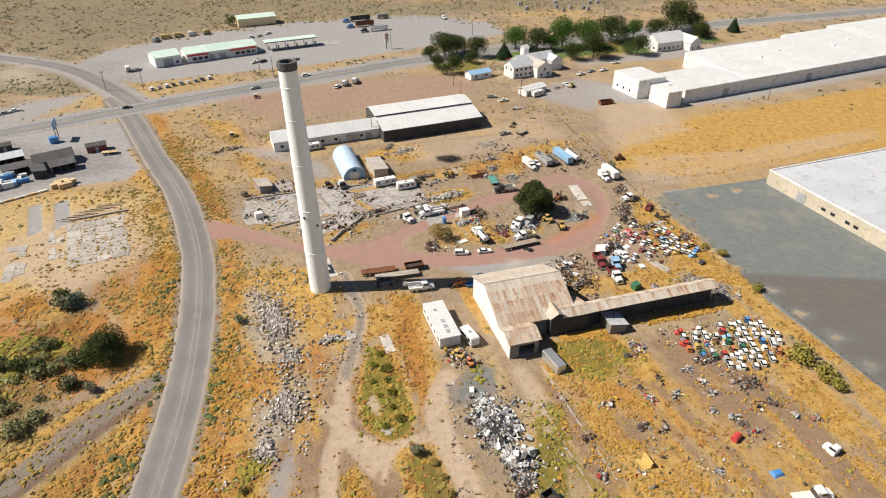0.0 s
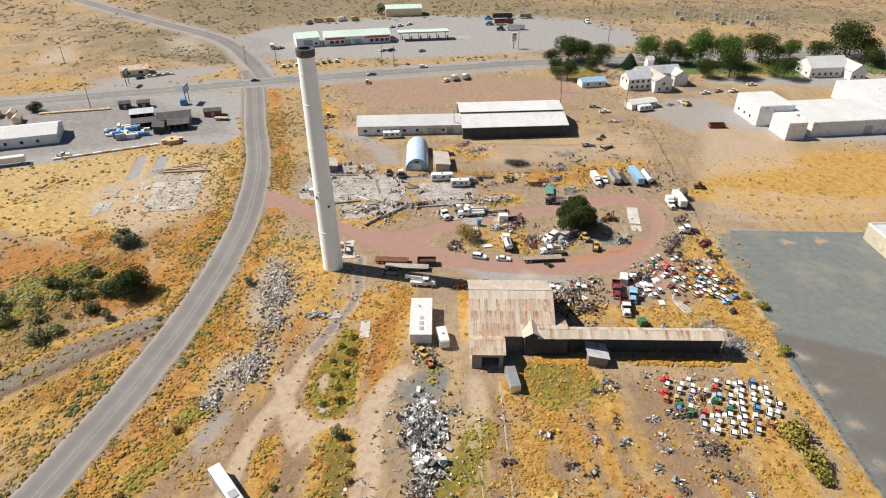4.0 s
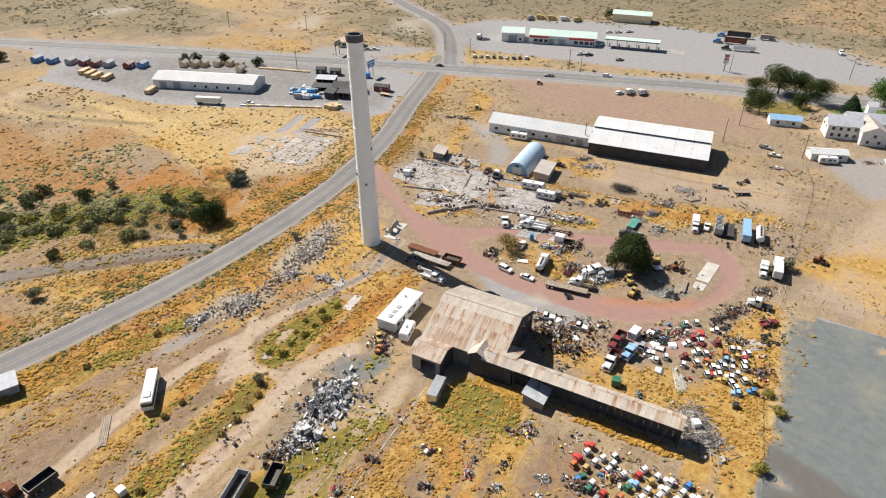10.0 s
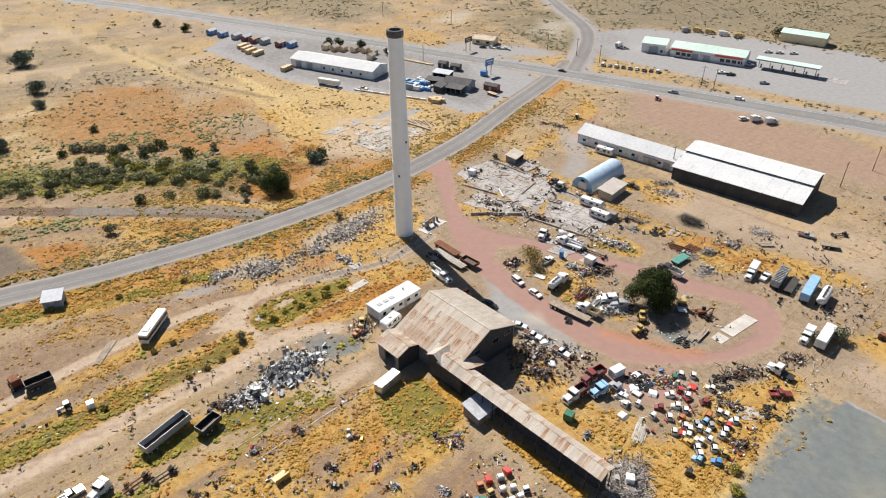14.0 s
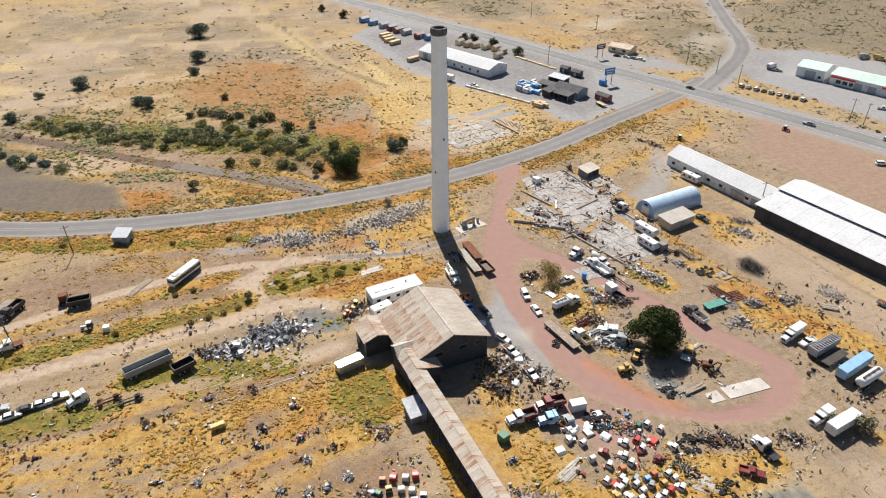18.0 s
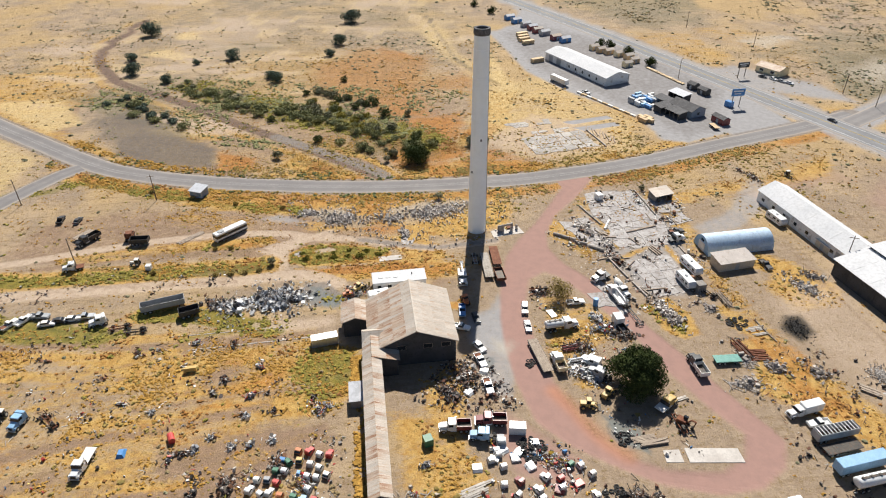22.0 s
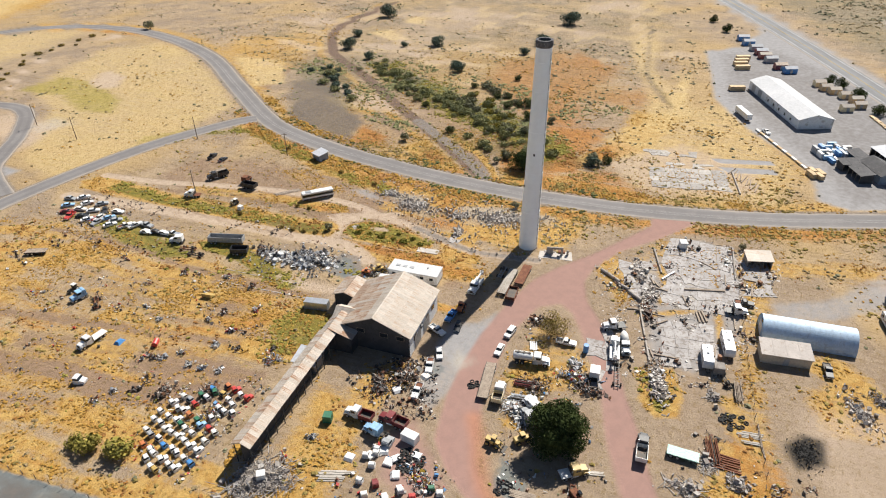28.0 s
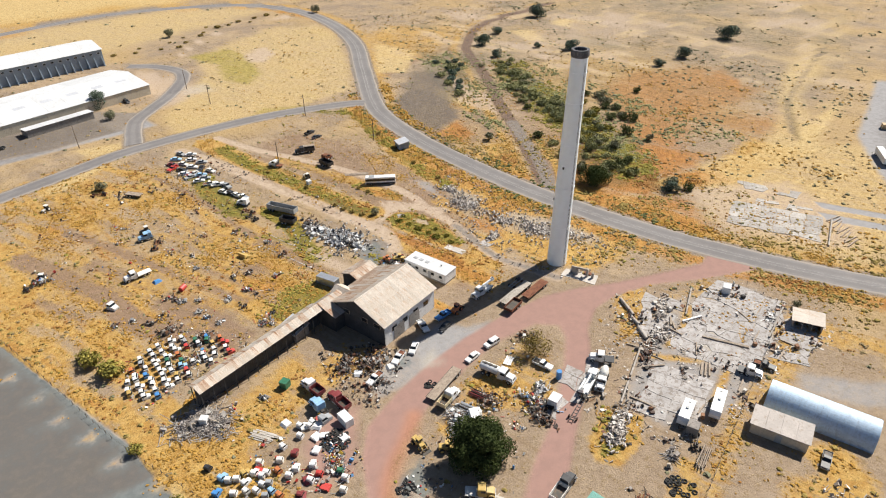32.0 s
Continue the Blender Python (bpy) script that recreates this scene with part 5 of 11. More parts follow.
def big_shed():
    cx, cy, a = YARD
    o = thing("shed", cx, cy, a, "large gabled shed with rusty corrugated roof and whitewashed side", "shed")
    L, W, E, R = 9.5, 8.3, 6.3, 9.9
    t = 0.2
    S, RY = 11.0, -0.6                       # the southern slope reaches further down
    ES = 5.0
    part("wall", M().box(-L, -S, 0, L, -S + t, ES), WALL_GREY, o)
    part("wall", M().box(-L, W - t, 0, L, W, E), WALL_WHITE, o)
    # the east gable's shade is put into its colour; the west one is white
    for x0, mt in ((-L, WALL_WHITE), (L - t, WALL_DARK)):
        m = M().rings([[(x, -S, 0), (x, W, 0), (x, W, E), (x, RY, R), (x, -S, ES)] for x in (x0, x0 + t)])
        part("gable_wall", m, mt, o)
    ov = 0.5
    drop = 0.22
    for y, z, mats in ((-S - ov, ES - drop, (ROOF_RUST, ROOF_RUST, ROOF_RUST, ROOF_PALE)), (W + ov, E - drop, (ROOF_PALE,))):
        part("roof_deck", M().slab((-L - ov, y, z), (L + ov, y, z), (L + ov, RY, R), (-L - ov, RY, R), 0.12), ROOF_PALE, o)
        my, mz = RY + (y - RY) * 0.2, R + (z - R) * 0.2
        roof_sheets(o, (-L - ov, y, z), (L + ov, y, z), (L + ov, my, mz), (-L - ov, my, mz), 22, 3, mats)
        roof_sheets(o, (-L - ov, my, mz), (L + ov, my, mz), (L + ov, RY, R), (-L - ov, RY, R), 22, 1, (ROOF_PALE,))
    part("ridge_cap", M().cyl((-L - ov, RY, R + 0.02), (L + ov, RY, R + 0.02), 0.2, None, 8), ROOF_PALE, o)
    for y in (-4.1, 1.9, 6.0):
        window_on(o, L, y, 4.6, 1.9, 1.1, 90)
    for x in (-6, -2, 2, 6):
        window_on(o, x, W, 3.0, 1.6, 1.2, 180)
    d = part("door", M().box(-1.9, -0.06, 0, 1.9, 0.06, 3.6), WALL_GREY, o)
    d.matrix_local = pose(4.4, W + 0.05, 0.05, 0, 0, 0)
    d = part("door", M().box(-1.9, -0.06, 0, 1.9, 0.06, 3.6), WALL_GREY, o)
    d.matrix_local = pose(-1.4, W + 0.05, 0.05, 0, 0, 0)

    # low gabled annex on the south-west corner
    prof = ((-17.1, 0), (-11.0, 0), (-11.0, 4.6), (-14.2, 5.6), (-17.1, 4.5))
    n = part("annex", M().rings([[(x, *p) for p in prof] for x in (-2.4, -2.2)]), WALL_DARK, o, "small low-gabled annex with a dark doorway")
    part("wall", M().rings([[(x, *p) for p in prof] for x in (-L, -L + t)]), WALL_WHITE, n)
    part("wall", M().box(-L + t, -17.1, 0, -7.2, -16.9, 4.5).box(-3.4, -17.1, 0, -2.4, -16.9, 4.5).box(-7.2, -17.1, 3.3, -3.4, -16.9, 4.5), WALL_GREY, n)
    part("floor", M().box(-L + t, -16.9, 0, -2.4, -11.0, 0.06), CONCRETE, n)
    for y, z, mats in ((-17.6, 4.42, (ROOF_RUST, ROOF_PALE, ROOF_RUST)), (-11.2, 4.65, (ROOF_PALE, ROOF_RUST))):
        q = ((-L - 0.4, y, z), (-1.9, y, z), (-1.9, -14.2, 5.7), (-L - 0.4, -14.2, 5.7))
        part("roof_deck", M().slab(*q, 0.1), ROOF_RUST, n)
        roof_sheets(n, *q, 8, 2, mats)

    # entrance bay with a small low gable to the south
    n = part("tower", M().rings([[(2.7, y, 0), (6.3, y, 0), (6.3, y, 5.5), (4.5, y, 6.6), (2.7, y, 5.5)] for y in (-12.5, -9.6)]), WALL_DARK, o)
    for s in (-1, 1):
        roof_sheets(n, (4.5 + s * 2.2, -12.8, 5.35), (4.5 + s * 2.2, -7.6, 5.35), (4.5, -7.6, 6.7), (4.5, -12.8, 6.7), 7, 1, (ROOF_PALE, ROOF_PALE))

    # lower hall, then the long covered run
    n = part("hall", M().rings([[(x, -12.4, 0), (x, -5.2, 0), (x, -5.2, 4.5), (x, -10.9, 6.0), (x, -12.4, 5.0)] for x in (6.3, 12.6)]), WALL_DARK, o)
    for s, w, z in ((-1, 1.9, 5.2), (1, 6.1, 4.6)):
        roof_sheets(n, (5.6, -10.9 + s * w, z), (12.9, -10.9 + s * w, z), (12.9, -10.9, 6.4), (5.6, -10.9, 6.4), 8, 1 if s < 0 else 2, (ROOF_PALE, ROOF_RUST, ROOF_PALE))
    n = part("covered_run", M().box(12.9, -11.0, 6.05, 48.2, -10.8, 6.25), WOOD, o, "long open-sided roof on timber posts")
    for s in (-1, 1):
        part("roof_deck", M().slab((12.9, -10.9 + s * 2.1, 5.45), (48.4, -10.9 + s * 2.1, 5.45), (48.4, -10.9, 6.4), (12.9, -10.9, 6.4), 0.08), ROOF_RUST, n)
        roof_sheets(n, (12.9, -10.9 + s * 2.1, 5.45), (48.4, -10.9 + s * 2.1, 5.45), (48.4, -10.9, 6.4), (12.9, -10.9, 6.4), 38, 1, (ROOF_PALE, ROOF_RUST, ROOF_PALE))
    # posts and boards take the same near-black, painting in the shade beneath the roof
    for i in range(13):
        for y in (-12.7, -9.1):
            part("post", M().box(13.4 + i * 2.88 - 0.08, y - 0.08, 0, 13.4 + i * 2.88 + 0.08, y + 0.08, 5.45), WALL_DARK, n)
    for i in range(24):
        part("board", M().box(13.0 + i * 1.47, -10.96, 0, 13.0 + i * 1.47 + 1.44, -10.84 + 0.02 * (i % 2), 5.2 + 0.25 * (i % 3)), WALL_DARK, n)

    return o


big_shed()


# ---- plain buildings ----
def gabled(name, x, y, turn, L, W, E, R, wall, roof, label, category="building", overhang=0.4, windows=(), doors=(), panels=12):
    """A gabled building, ridge along its own x; windows and doors as (side, along, sill, wide, high), side 's', 'n', 'e' or 'w'."""
    o = thing(name, x, y, turn, label, category)
    part("wall", M().gable(-L / 2, -W / 2, L / 2, W / 2, 0, E, R), wall, o)
    drop = (R - E) / (W / 2) * overhang
    k = max(1, int(L / panels + 0.5))
    for s in (-1, 1):
        for i in range(k):
            x0, x1 = -L / 2 - overhang + (L + 2 * overhang) * i / k, -L / 2 - overhang + (L + 2 * overhang) * (i + 1) / k - 0.04
            part("roof", M().slab((x0, s * (W / 2 + overhang), E - drop + 0.14), (x1, s * (W / 2 + overhang), E - drop + 0.14), (x1, 0, R + 0.14), (x0, 0, R + 0.14), 0.12), roof, o)
    place = {"s": (lambda a: (a, -W / 2, 0)), "n": (lambda a: (a, W / 2, 180)), "e": (lambda a: (L / 2, a, 90)), "w": (lambda a: (-L / 2, a, 270))}
    for side, along, sill, wide, high in windows:
        px, py, rz = place[side](along)
        window_on(o, px, py, sill, wide, high, rz, WHITE)
    for side, along, wide, high in doors:
        px, py, rz = place[side](along)
        d = part("door", M().box(-wide / 2, -0.08, 0, wide / 2, 0.04, high), GREY, o)
        d.matrix_local = pose(px, py, 0.04, 0, 0, rz)
    return o


# long pale workshop and the wide hall at its end
gabled("workshop", -46.5, 241.0, 21.3, 42.0, 10.5, 3.9, 6.4, WALL_WHITE, ROOF_BRIGHT, "long low workshop with white metal roof", windows=[("s", -18 + i * 5.2, 1.3, 1.3, 1.0) for i in range(7)], doors=[("s", 16, 2.5, 2.6), ("s", -6, 2.2, 2.4)])


def stepped_hall(x, y, turn, L, W):
    """The wide hall: a low front roof, a dark step, a higher roof behind."""
    o = thing("hall", x, y, turn, "wide dark-walled hall with a stepped white metal roof", "building")
    a, b, c, d = -W / 2, -2.0, 6.0, W / 2
    part("wall", M().rings([[(q, a, 0), (q, d, 0), (q, d, 6.4), (q, c, 8.2), (q, b, 7.6), (q, b, 6.8), (q, a, 4.9)] for q in (-L / 2, L / 2)]), WALL_DARK, o)
    part("clerestory", M().box(-L / 2 + 0.3, b - 0.06, 6.85, L / 2 - 0.3, b - 0.02, 7.5), BLACK, o)
    for (y0, z0), (y1, z1) in (((a - 0.6, 4.85), (b, 7.0)), ((b - 0.5, 7.62), (c, 8.4)), ((d + 0.5, 6.35), (c, 8.4))):
        for i in range(7):
            x0, x1 = -L / 2 - 0.5 + (L + 1) * i / 7, -L / 2 - 0.5 + (L + 1) * (i + 1) / 7 - 0.05
            part("roof", M().slab((x0, y0, z0), (x1, y0, z0), (x1, y1, z1), (x0, y1, z1), 0.12), ROOF_BRIGHT, o)
    for i in range(10):
        part("wall_post", M().box(-L / 2 + 0.4 + i * (L - 0.8) / 9 - 0.12, a - 0.08, 0, -L / 2 + 0.4 + i * (L - 0.8) / 9 + 0.12, a, 4.7), WALL_DARK, o)
    return o


stepped_hall(-8.4, 257.4, 22.5, 42.0, 24.0)
gabled("lumber_store", -196.0, 176.3, 36.0, 50.0, 14.0, 4.0, 6.0, WALL_WHITE, ROOF_BRIGHT, "long white metal building with white roof in a lumber yard", windows=[("s", -4 + i * 5.5, 1.2, 1.2, 1.2) for i in range(5)], doors=[("s", -20, 3.5, 3.2), ("s", -13, 3.5, 3.2)])


# ---- vehicles and machines: built once a kind and colour, then copied ----
MADE = {}
SIZES = {}                              # true size of each kind against its drawing


def put(build, x, y, turn, *args, group="", z=0.0, size=None):
    """A thing of that kind at its place; x is its front."""
    key = (build, args)
    if key not in MADE:
        MADE[key] = build(*args)
        MADE[key].matrix_world = pose(x, y, z, 0, 0, turn) @ Matrix.Scale(size or SIZES.get(build, 1.0), 4)
        if group:
            tagged(MADE[key], group=group)
        return MADE[key]
    ob = copy_thing(MADE[key], pose(x, y, z, 0, 0, turn))
    if group:
        tagged(ob, group=group)
    return ob


SHARED = {}


def shared(key, make):
    if key not in SHARED:
        SHARED[key] = make()
    return SHARED[key]


def wheel(o, x, y, r=0.34, w=0.22, rim=SILVER):
    s = 1 if y > 0 else -1
    tyre = shared(("tyre", r, w), lambda: M().rings([[(q * math.cos(2 * math.pi * i / 14), yy, q * math.sin(2 * math.pi * i / 14)) for i in range(14)]
                  for yy, q in ((-w / 2, r * 0.62), (-w / 2, r * 0.93), (-w * 0.36, r), (w * 0.36, r), (w / 2, r * 0.93), (w / 2, r * 0.62))]).mesh("tyre", RUBBER))
    disc = shared(("rim", r, w, rim.name), lambda: M().cyl((0, -w * 0.52, 0), (0, w * 0.52, 0), r * 0.58, None, 12).cyl((0, -w * 0.6, 0), (0, w * 0.6, 0), r * 0.2, None, 8).mesh("rim", rim))
    t = part("wheel", tyre, None, o)
    t.matrix_local = pose(x, y - s * w / 2, r)
    part("rim", disc, None, t)


def lamp_pair(o, x, y, z, front=True):
    for s in (-1, 1):
        part("headlight" if front else "tail_light", M().box(x - 0.04, s * y - 0.14, z - 0.09, x + 0.04, s * y + 0.14, z + 0.09), WHITE if front else RED, o)


def car(col, label="white sedan car parked on the dirt"):
    o = thing("car", 0, 0, 0, label, "car")
    lo = [(-2.3, 0.35), (2.25, 0.35), (2.32, 0.62), (2.2, 0.78), (1.0, 0.95), (-1.65, 0.98), (-2.28, 0.92), (-2.34, 0.6)]
    part("body", M().prism(lo, -0.9, 0.9, 0.08, 0.7), col, o)
    part("cabin_glass", M().prism([(1.0, 0.9), (0.3, 1.38), (-1.15, 1.4), (-1.75, 0.93)], -0.8, 0.8, 0.14, 1.2), GLASS, o)
    part("roof", M().prism([(0.35, 1.36), (0.2, 1.45), (-1.05, 1.46), (-1.25, 1.38)], -0.66, 0.66), col, o)
    part("bumper", M().box(2.26, -0.8, 0.38, 2.4, 0.8, 0.58, 0.04), GREY, o)
    part("bumper", M().box(-2.4, -0.8, 0.38, -2.28, 0.8, 0.58, 0.04), GREY, o)
    lamp_pair(o, 2.27, 0.62, 0.7)
    lamp_pair(o, -2.33, 0.62, 0.78, False)
    for x in (1.4, -1.4):
        for y in (-0.92, 0.92):
            wheel(o, x, y, 0.32, 0.2)
    return o


def suv(col, label="white sport utility vehicle parked on the dirt"):
    o = thing("car", 0, 0, 0, label, "car")
    lo = [(-2.35, 0.42), (2.3, 0.42), (2.38, 0.8), (2.25, 1.0), (1.15, 1.12), (-2.3, 1.12), (-2.42, 0.7)]
    part("body", M().prism(lo, -0.95, 0.95, 0.06, 0.9), col, o)
    part("cabin_glass", M().prism([(1.15, 1.08), (0.5, 1.66), (-2.2, 1.68), (-2.34, 1.08)], -0.88, 0.88, 0.14, 1.4), GLASS, o)
    part("roof", M().prism([(0.55, 1.64), (0.4, 1.78), (-2.05, 1.8), (-2.22, 1.66)], -0.76, 0.76), col, o)
    for x in (-1.0, 0.0):
        part("door_pillar", M().box(x - 0.06, -0.88, 1.05, x + 0.06, 0.88, 1.66), col, o)
    part("bumper", M().box(2.3, -0.85, 0.45, 2.46, 0.85, 0.68, 0.04), GREY, o)
    part("bumper", M().box(-2.5, -0.85, 0.45, -2.36, 0.85, 0.68, 0.04), GREY, o)
    lamp_pair(o, 2.33, 0.68, 0.86)
    for x in (1.5, -1.45):
        for y in (-0.97, 0.97):
            wheel(o, x, y, 0.38, 0.24)
    return o


def pickup(col, bed_load=None, label="old pickup truck with an open bed"):
    o = thing("pickup_truck", 0, 0, 0, label, "pickup truck")
    part("hood", M().prism([(0.9, 0.5), (2.6, 0.5), (2.65, 0.85), (2.55, 1.02), (0.9, 1.14)], -0.95, 0.95, 0.08, 0.9), col, o)
    part("cab", M().prism([(-0.75, 0.45), (0.95, 0.45), (0.95, 1.14), (-0.75, 1.14)], -0.95, 0.95), col, o)
    part("cab_glass", M().prism([(0.92, 1.12), (0.35, 1.7), (-0.6, 1.72), (-0.72, 1.12)], -0.88, 0.88, 0.12, 1.4), GLASS, o)
    part("cab_roof", M().prism([(0.42, 1.68), (0.3, 1.79), (-0.55, 1.8), (-0.65, 1.7)], -0.78, 0.78), col, o)
    m = M().box(-2.75, -0.95, 0.55, -0.78, 0.95, 0.65)
    m.box(-2.75, -0.95, 0.65, -0.78, -0.86, 1.12).box(-2.75, 0.86, 0.65, -0.78, 0.95, 1.12).box(-2.75, -0.86, 0.65, -2.68, 0.86, 1.12).box(-0.86, -0.86, 0.65, -0.78, 0.86, 1.12)
    part("bed", m, col, o)
    if bed_load:
        part("bed_load", M().box(-2.6, -0.8, 0.66, -1.0, 0.8, 1.0, 0.1), bed_load, o)
    part("bumper", M().box(2.6, -0.9, 0.45, 2.74, 0.9, 0.66), SILVER, o)
    lamp_pair(o, 2.62, 0.7, 0.82)
    for x in (1.75, -1.75):
        for y in (-0.98, 0.98):
            wheel(o, x, y, 0.38, 0.24, GREY)
    return o


def truck_base(o, L, cab_col, wheels, nose=True, x_cab=None):
    """Frame, cab and wheels of a lorry whose front stands at +L/2."""
    f = L / 2
    part("chassis", M().box(-f, -0.5, 0.65, f - 0.3, -0.35, 0.9).box(-f, 0.35, 0.65, f - 0.3, 0.5, 0.9).box(-f, -0.5, 0.7, -f + 0.15, 0.5, 0.88), STEEL, o)
    h = 1.7 if nose else 0.25
    c0, c1 = f - h - 1.9, f - h
    cab = part("cab", M().box(c0, -1.15, 0.9, c1, 1.15, 2.0, 0.08), cab_col, o)
    part("windscreen", M().prism([(c1 - 0.02, 1.95), (c1 + 0.02, 2.0), (c1 - 0.25, 2.72), (c1 - 0.35, 2.72)], -1.05, 1.05, 0.08, 2.4), GLASS, cab)
    part("side_window", M().box(c0 + 0.6, -1.12, 1.98, c1 - 0.3, 1.12, 2.62), GLASS, cab)
    part("cab_roof", M().box(c0, -1.1, 2.6, c1 - 0.22, 1.1, 2.85, 0.1), cab_col, cab)
    part("cab_back", M().box(c0, -1.1, 1.95, c0 + 0.62, 1.1, 2.62), cab_col, cab)
    if nose:
        part("hood", M().prism([(c1, 0.9), (f - 0.1, 0.9), (f, 1.5), (f - 0.15, 1.72), (c1, 1.98)], -0.85, 0.85, 0.1, 1.55), cab_col, o)
        for s in (-1, 1):
            part("fender", M().prism([(f - 1.5, 0.85), (f - 1.3, 1.25), (f - 0.9, 1.4), (f - 0.3, 1.3), (f - 0.02, 0.95), (f - 0.3, 0.95), (f - 0.5, 1.15), (f - 1.1, 1.15), (f - 1.3, 0.85)], s * 0.85, s * 1.2), cab_col, o)
    part("grille", M().box(f - 0.06, -0.5, 0.95, f + 0.02, 0.5, 1.55), STEEL, o)
    part("bumper", M().box(f - 0.05, -1.2, 0.5, f + 0.18, 1.2, 0.82, 0.05), SILVER, o)
    lamp_pair(o, f, 0.75, 1.15)
    for s in (-1, 1):
        part("fuel_tank", M().cyl((c0 - 0.1, s * 0.95, 0.75), (c0 + 1.2, s * 0.95, 0.75), 0.28, None, 10), SILVER, o)
        part("mirror", M().box(c1 - 0.1, s * 1.25 - 0.08, 2.0, c1, s * 1.25 + 0.08, 2.5), STEEL, o)
        part("exhaust_pipe", M().cyl((c0 - 0.15, s * 0.95, 1.0), (c0 - 0.15, s * 0.95, 3.1), 0.07, None, 8), SILVER, o)
    wheel(o, f - 0.85, 1.15, 0.5, 0.28)
    wheel(o, f - 0.85, -1.15, 0.5, 0.28)
    for x in wheels:
        wheel(o, x, 1.2, 0.5, 0.55)
        wheel(o, x, -1.2, 0.5, 0.55)
    return c0


def open_box(m, x0, y0, z0, x1, y1, z1, w=0.1):
    m.box(x0, y0, z0, x1, y1, z0 + w)
    m.box(x0, y0, z0 + w, x1, y0 + w, z1).box(x0, y1 - w, z0 + w, x1, y1, z1)
    m.box(x0, y0 + w, z0 + w, x0 + w, y1 - w, z1).box(x1 - w, y0 + w, z0 + w, x1, y1 - w, z1)
    return m


def dump_truck(cab, bed, L=7.0, label="heavy dump truck with a steel tipping bed"):
    o = thing("dump_truck", 0, 0, 0, label, "dump truck")
    c0 = truck_base(o, L, cab, (-L / 2 + 0.9, -L / 2 + 2.1))
    bedp = part("tipping_bed", open_box(M(), -L / 2 - 0.2, -1.2, 1.0, c0 - 0.15, 1.2, 2.15), bed, o)
    n = int((c0 + L / 2) / 0.9)
    for i in range(n):
        for s in (-1, 1):
            part("rib", M().box(-L / 2 + 0.2 + i * 0.9, s * 1.2 - 0.05, 1.05, -L / 2 + 0.3 + i * 0.9, s * 1.2 + 0.05, 2.1), bed, bedp)
    part("bed_floor", M().box(-L / 2, -1.08, 1.11, c0 - 0.3, 1.08, 1.16), STEEL, bedp)
    return o


def tank_truck(cab, tank, L=8.2, label="white tank truck parked beside the red drive"):
    o = thing("tank_truck", 0, 0, 0, label, "tank truck")
    c0 = truck_base(o, L, cab, (-L / 2 + 0.9, -L / 2 + 2.1))
    ring = lambda x, k: [(x, 1.1 * k * math.cos(a), 1.95 + 0.85 * k * math.sin(a)) for a in np.arange(16) * math.pi / 8]
    part("tank", M().rings([ring(-L / 2 - 0.1, 0.8), ring(-L / 2 + 0.1, 1), ring(c0 - 0.4, 1), ring(c0 - 0.2, 0.8)]), tank, o, "", True)
    for i in range(3):
        part("tank_hatch", M().cyl((-L / 2 + 1 + i * 1.3, 0, 2.75), (-L / 2 + 1 + i * 1.3, 0, 2.95), 0.3, None, 10), STEEL, o)
    part("walkway", M().box(-L / 2 + 0.2, -0.25, 2.8, c0 - 0.6, 0.25, 2.84), STEEL, o)
    return o


def box_truck(cab, box, L=8.5, label="white box truck with a tall cargo body"):
    o = thing("box_truck", 0, 0, 0, label, "box truck")
    c0 = truck_base(o, L, cab, (-L / 2 + 1.6,))
    part("cargo_box", M().box(-L / 2 - 0.2, -1.2, 1.0, c0 - 0.12, 1.2, 3.4, 0.06), box, o)
    part("rear_door", M().box(-L / 2 - 0.25, -1.05, 1.1, -L / 2 - 0.2, 1.05, 3.2), GREY, o)
    return o


def flat_truck(cab, bed, L=8.0, label="flatbed truck with a bare deck"):
    o = thing("flatbed_truck", 0, 0, 0, label, "truck")
    c0 = truck_base(o, L, cab, (-L / 2 + 0.9, -L / 2 + 2.1))
    part("deck", M().box(-L / 2 - 0.2, -1.2, 0.95, c0 - 0.15, 1.2, 1.1), bed, o)
    part("headboard", M().box(c0 - 0.25, -1.2, 1.1, c0 - 0.15, 1.2, 2.2), STEEL, o)
    return o


def boom_truck(cab, L=8.0, label="white utility truck with a folded crane boom"):
    o = thing("boom_truck", 0, 0, 0, label, "truck")
    c0 = truck_base(o, L, cab, (-L / 2 + 0.9, -L / 2 + 2.1))
    part("service_body", M().box(-L / 2, -1.2, 0.9, c0 - 0.2, -0.7, 1.6).box(-L / 2, 0.7, 0.9, c0 - 0.2, 1.2, 1.6).box(-L / 2, -0.7, 0.9, c0 - 0.2, 0.7, 1.05), cab, o)
    part("turret", M().cyl((c0 - 0.9, 0, 1.0), (c0 - 0.9, 0, 2.4), 0.4, 0.3, 10), cab, o)
    part("boom", M().box(-L / 2 - 0.6, -0.2, 2.4, c0 + 1.2, 0.2, 2.75).box(-L / 2 - 0.4, -0.15, 2.75, c0 - 0.4, 0.15, 3.05), cab, o)
    part("bucket", open_box(M(), -L / 2 - 1.4, -0.45, 2.3, -L / 2 - 0.5, 0.45, 3.2, 0.06), cab, o)
    return o


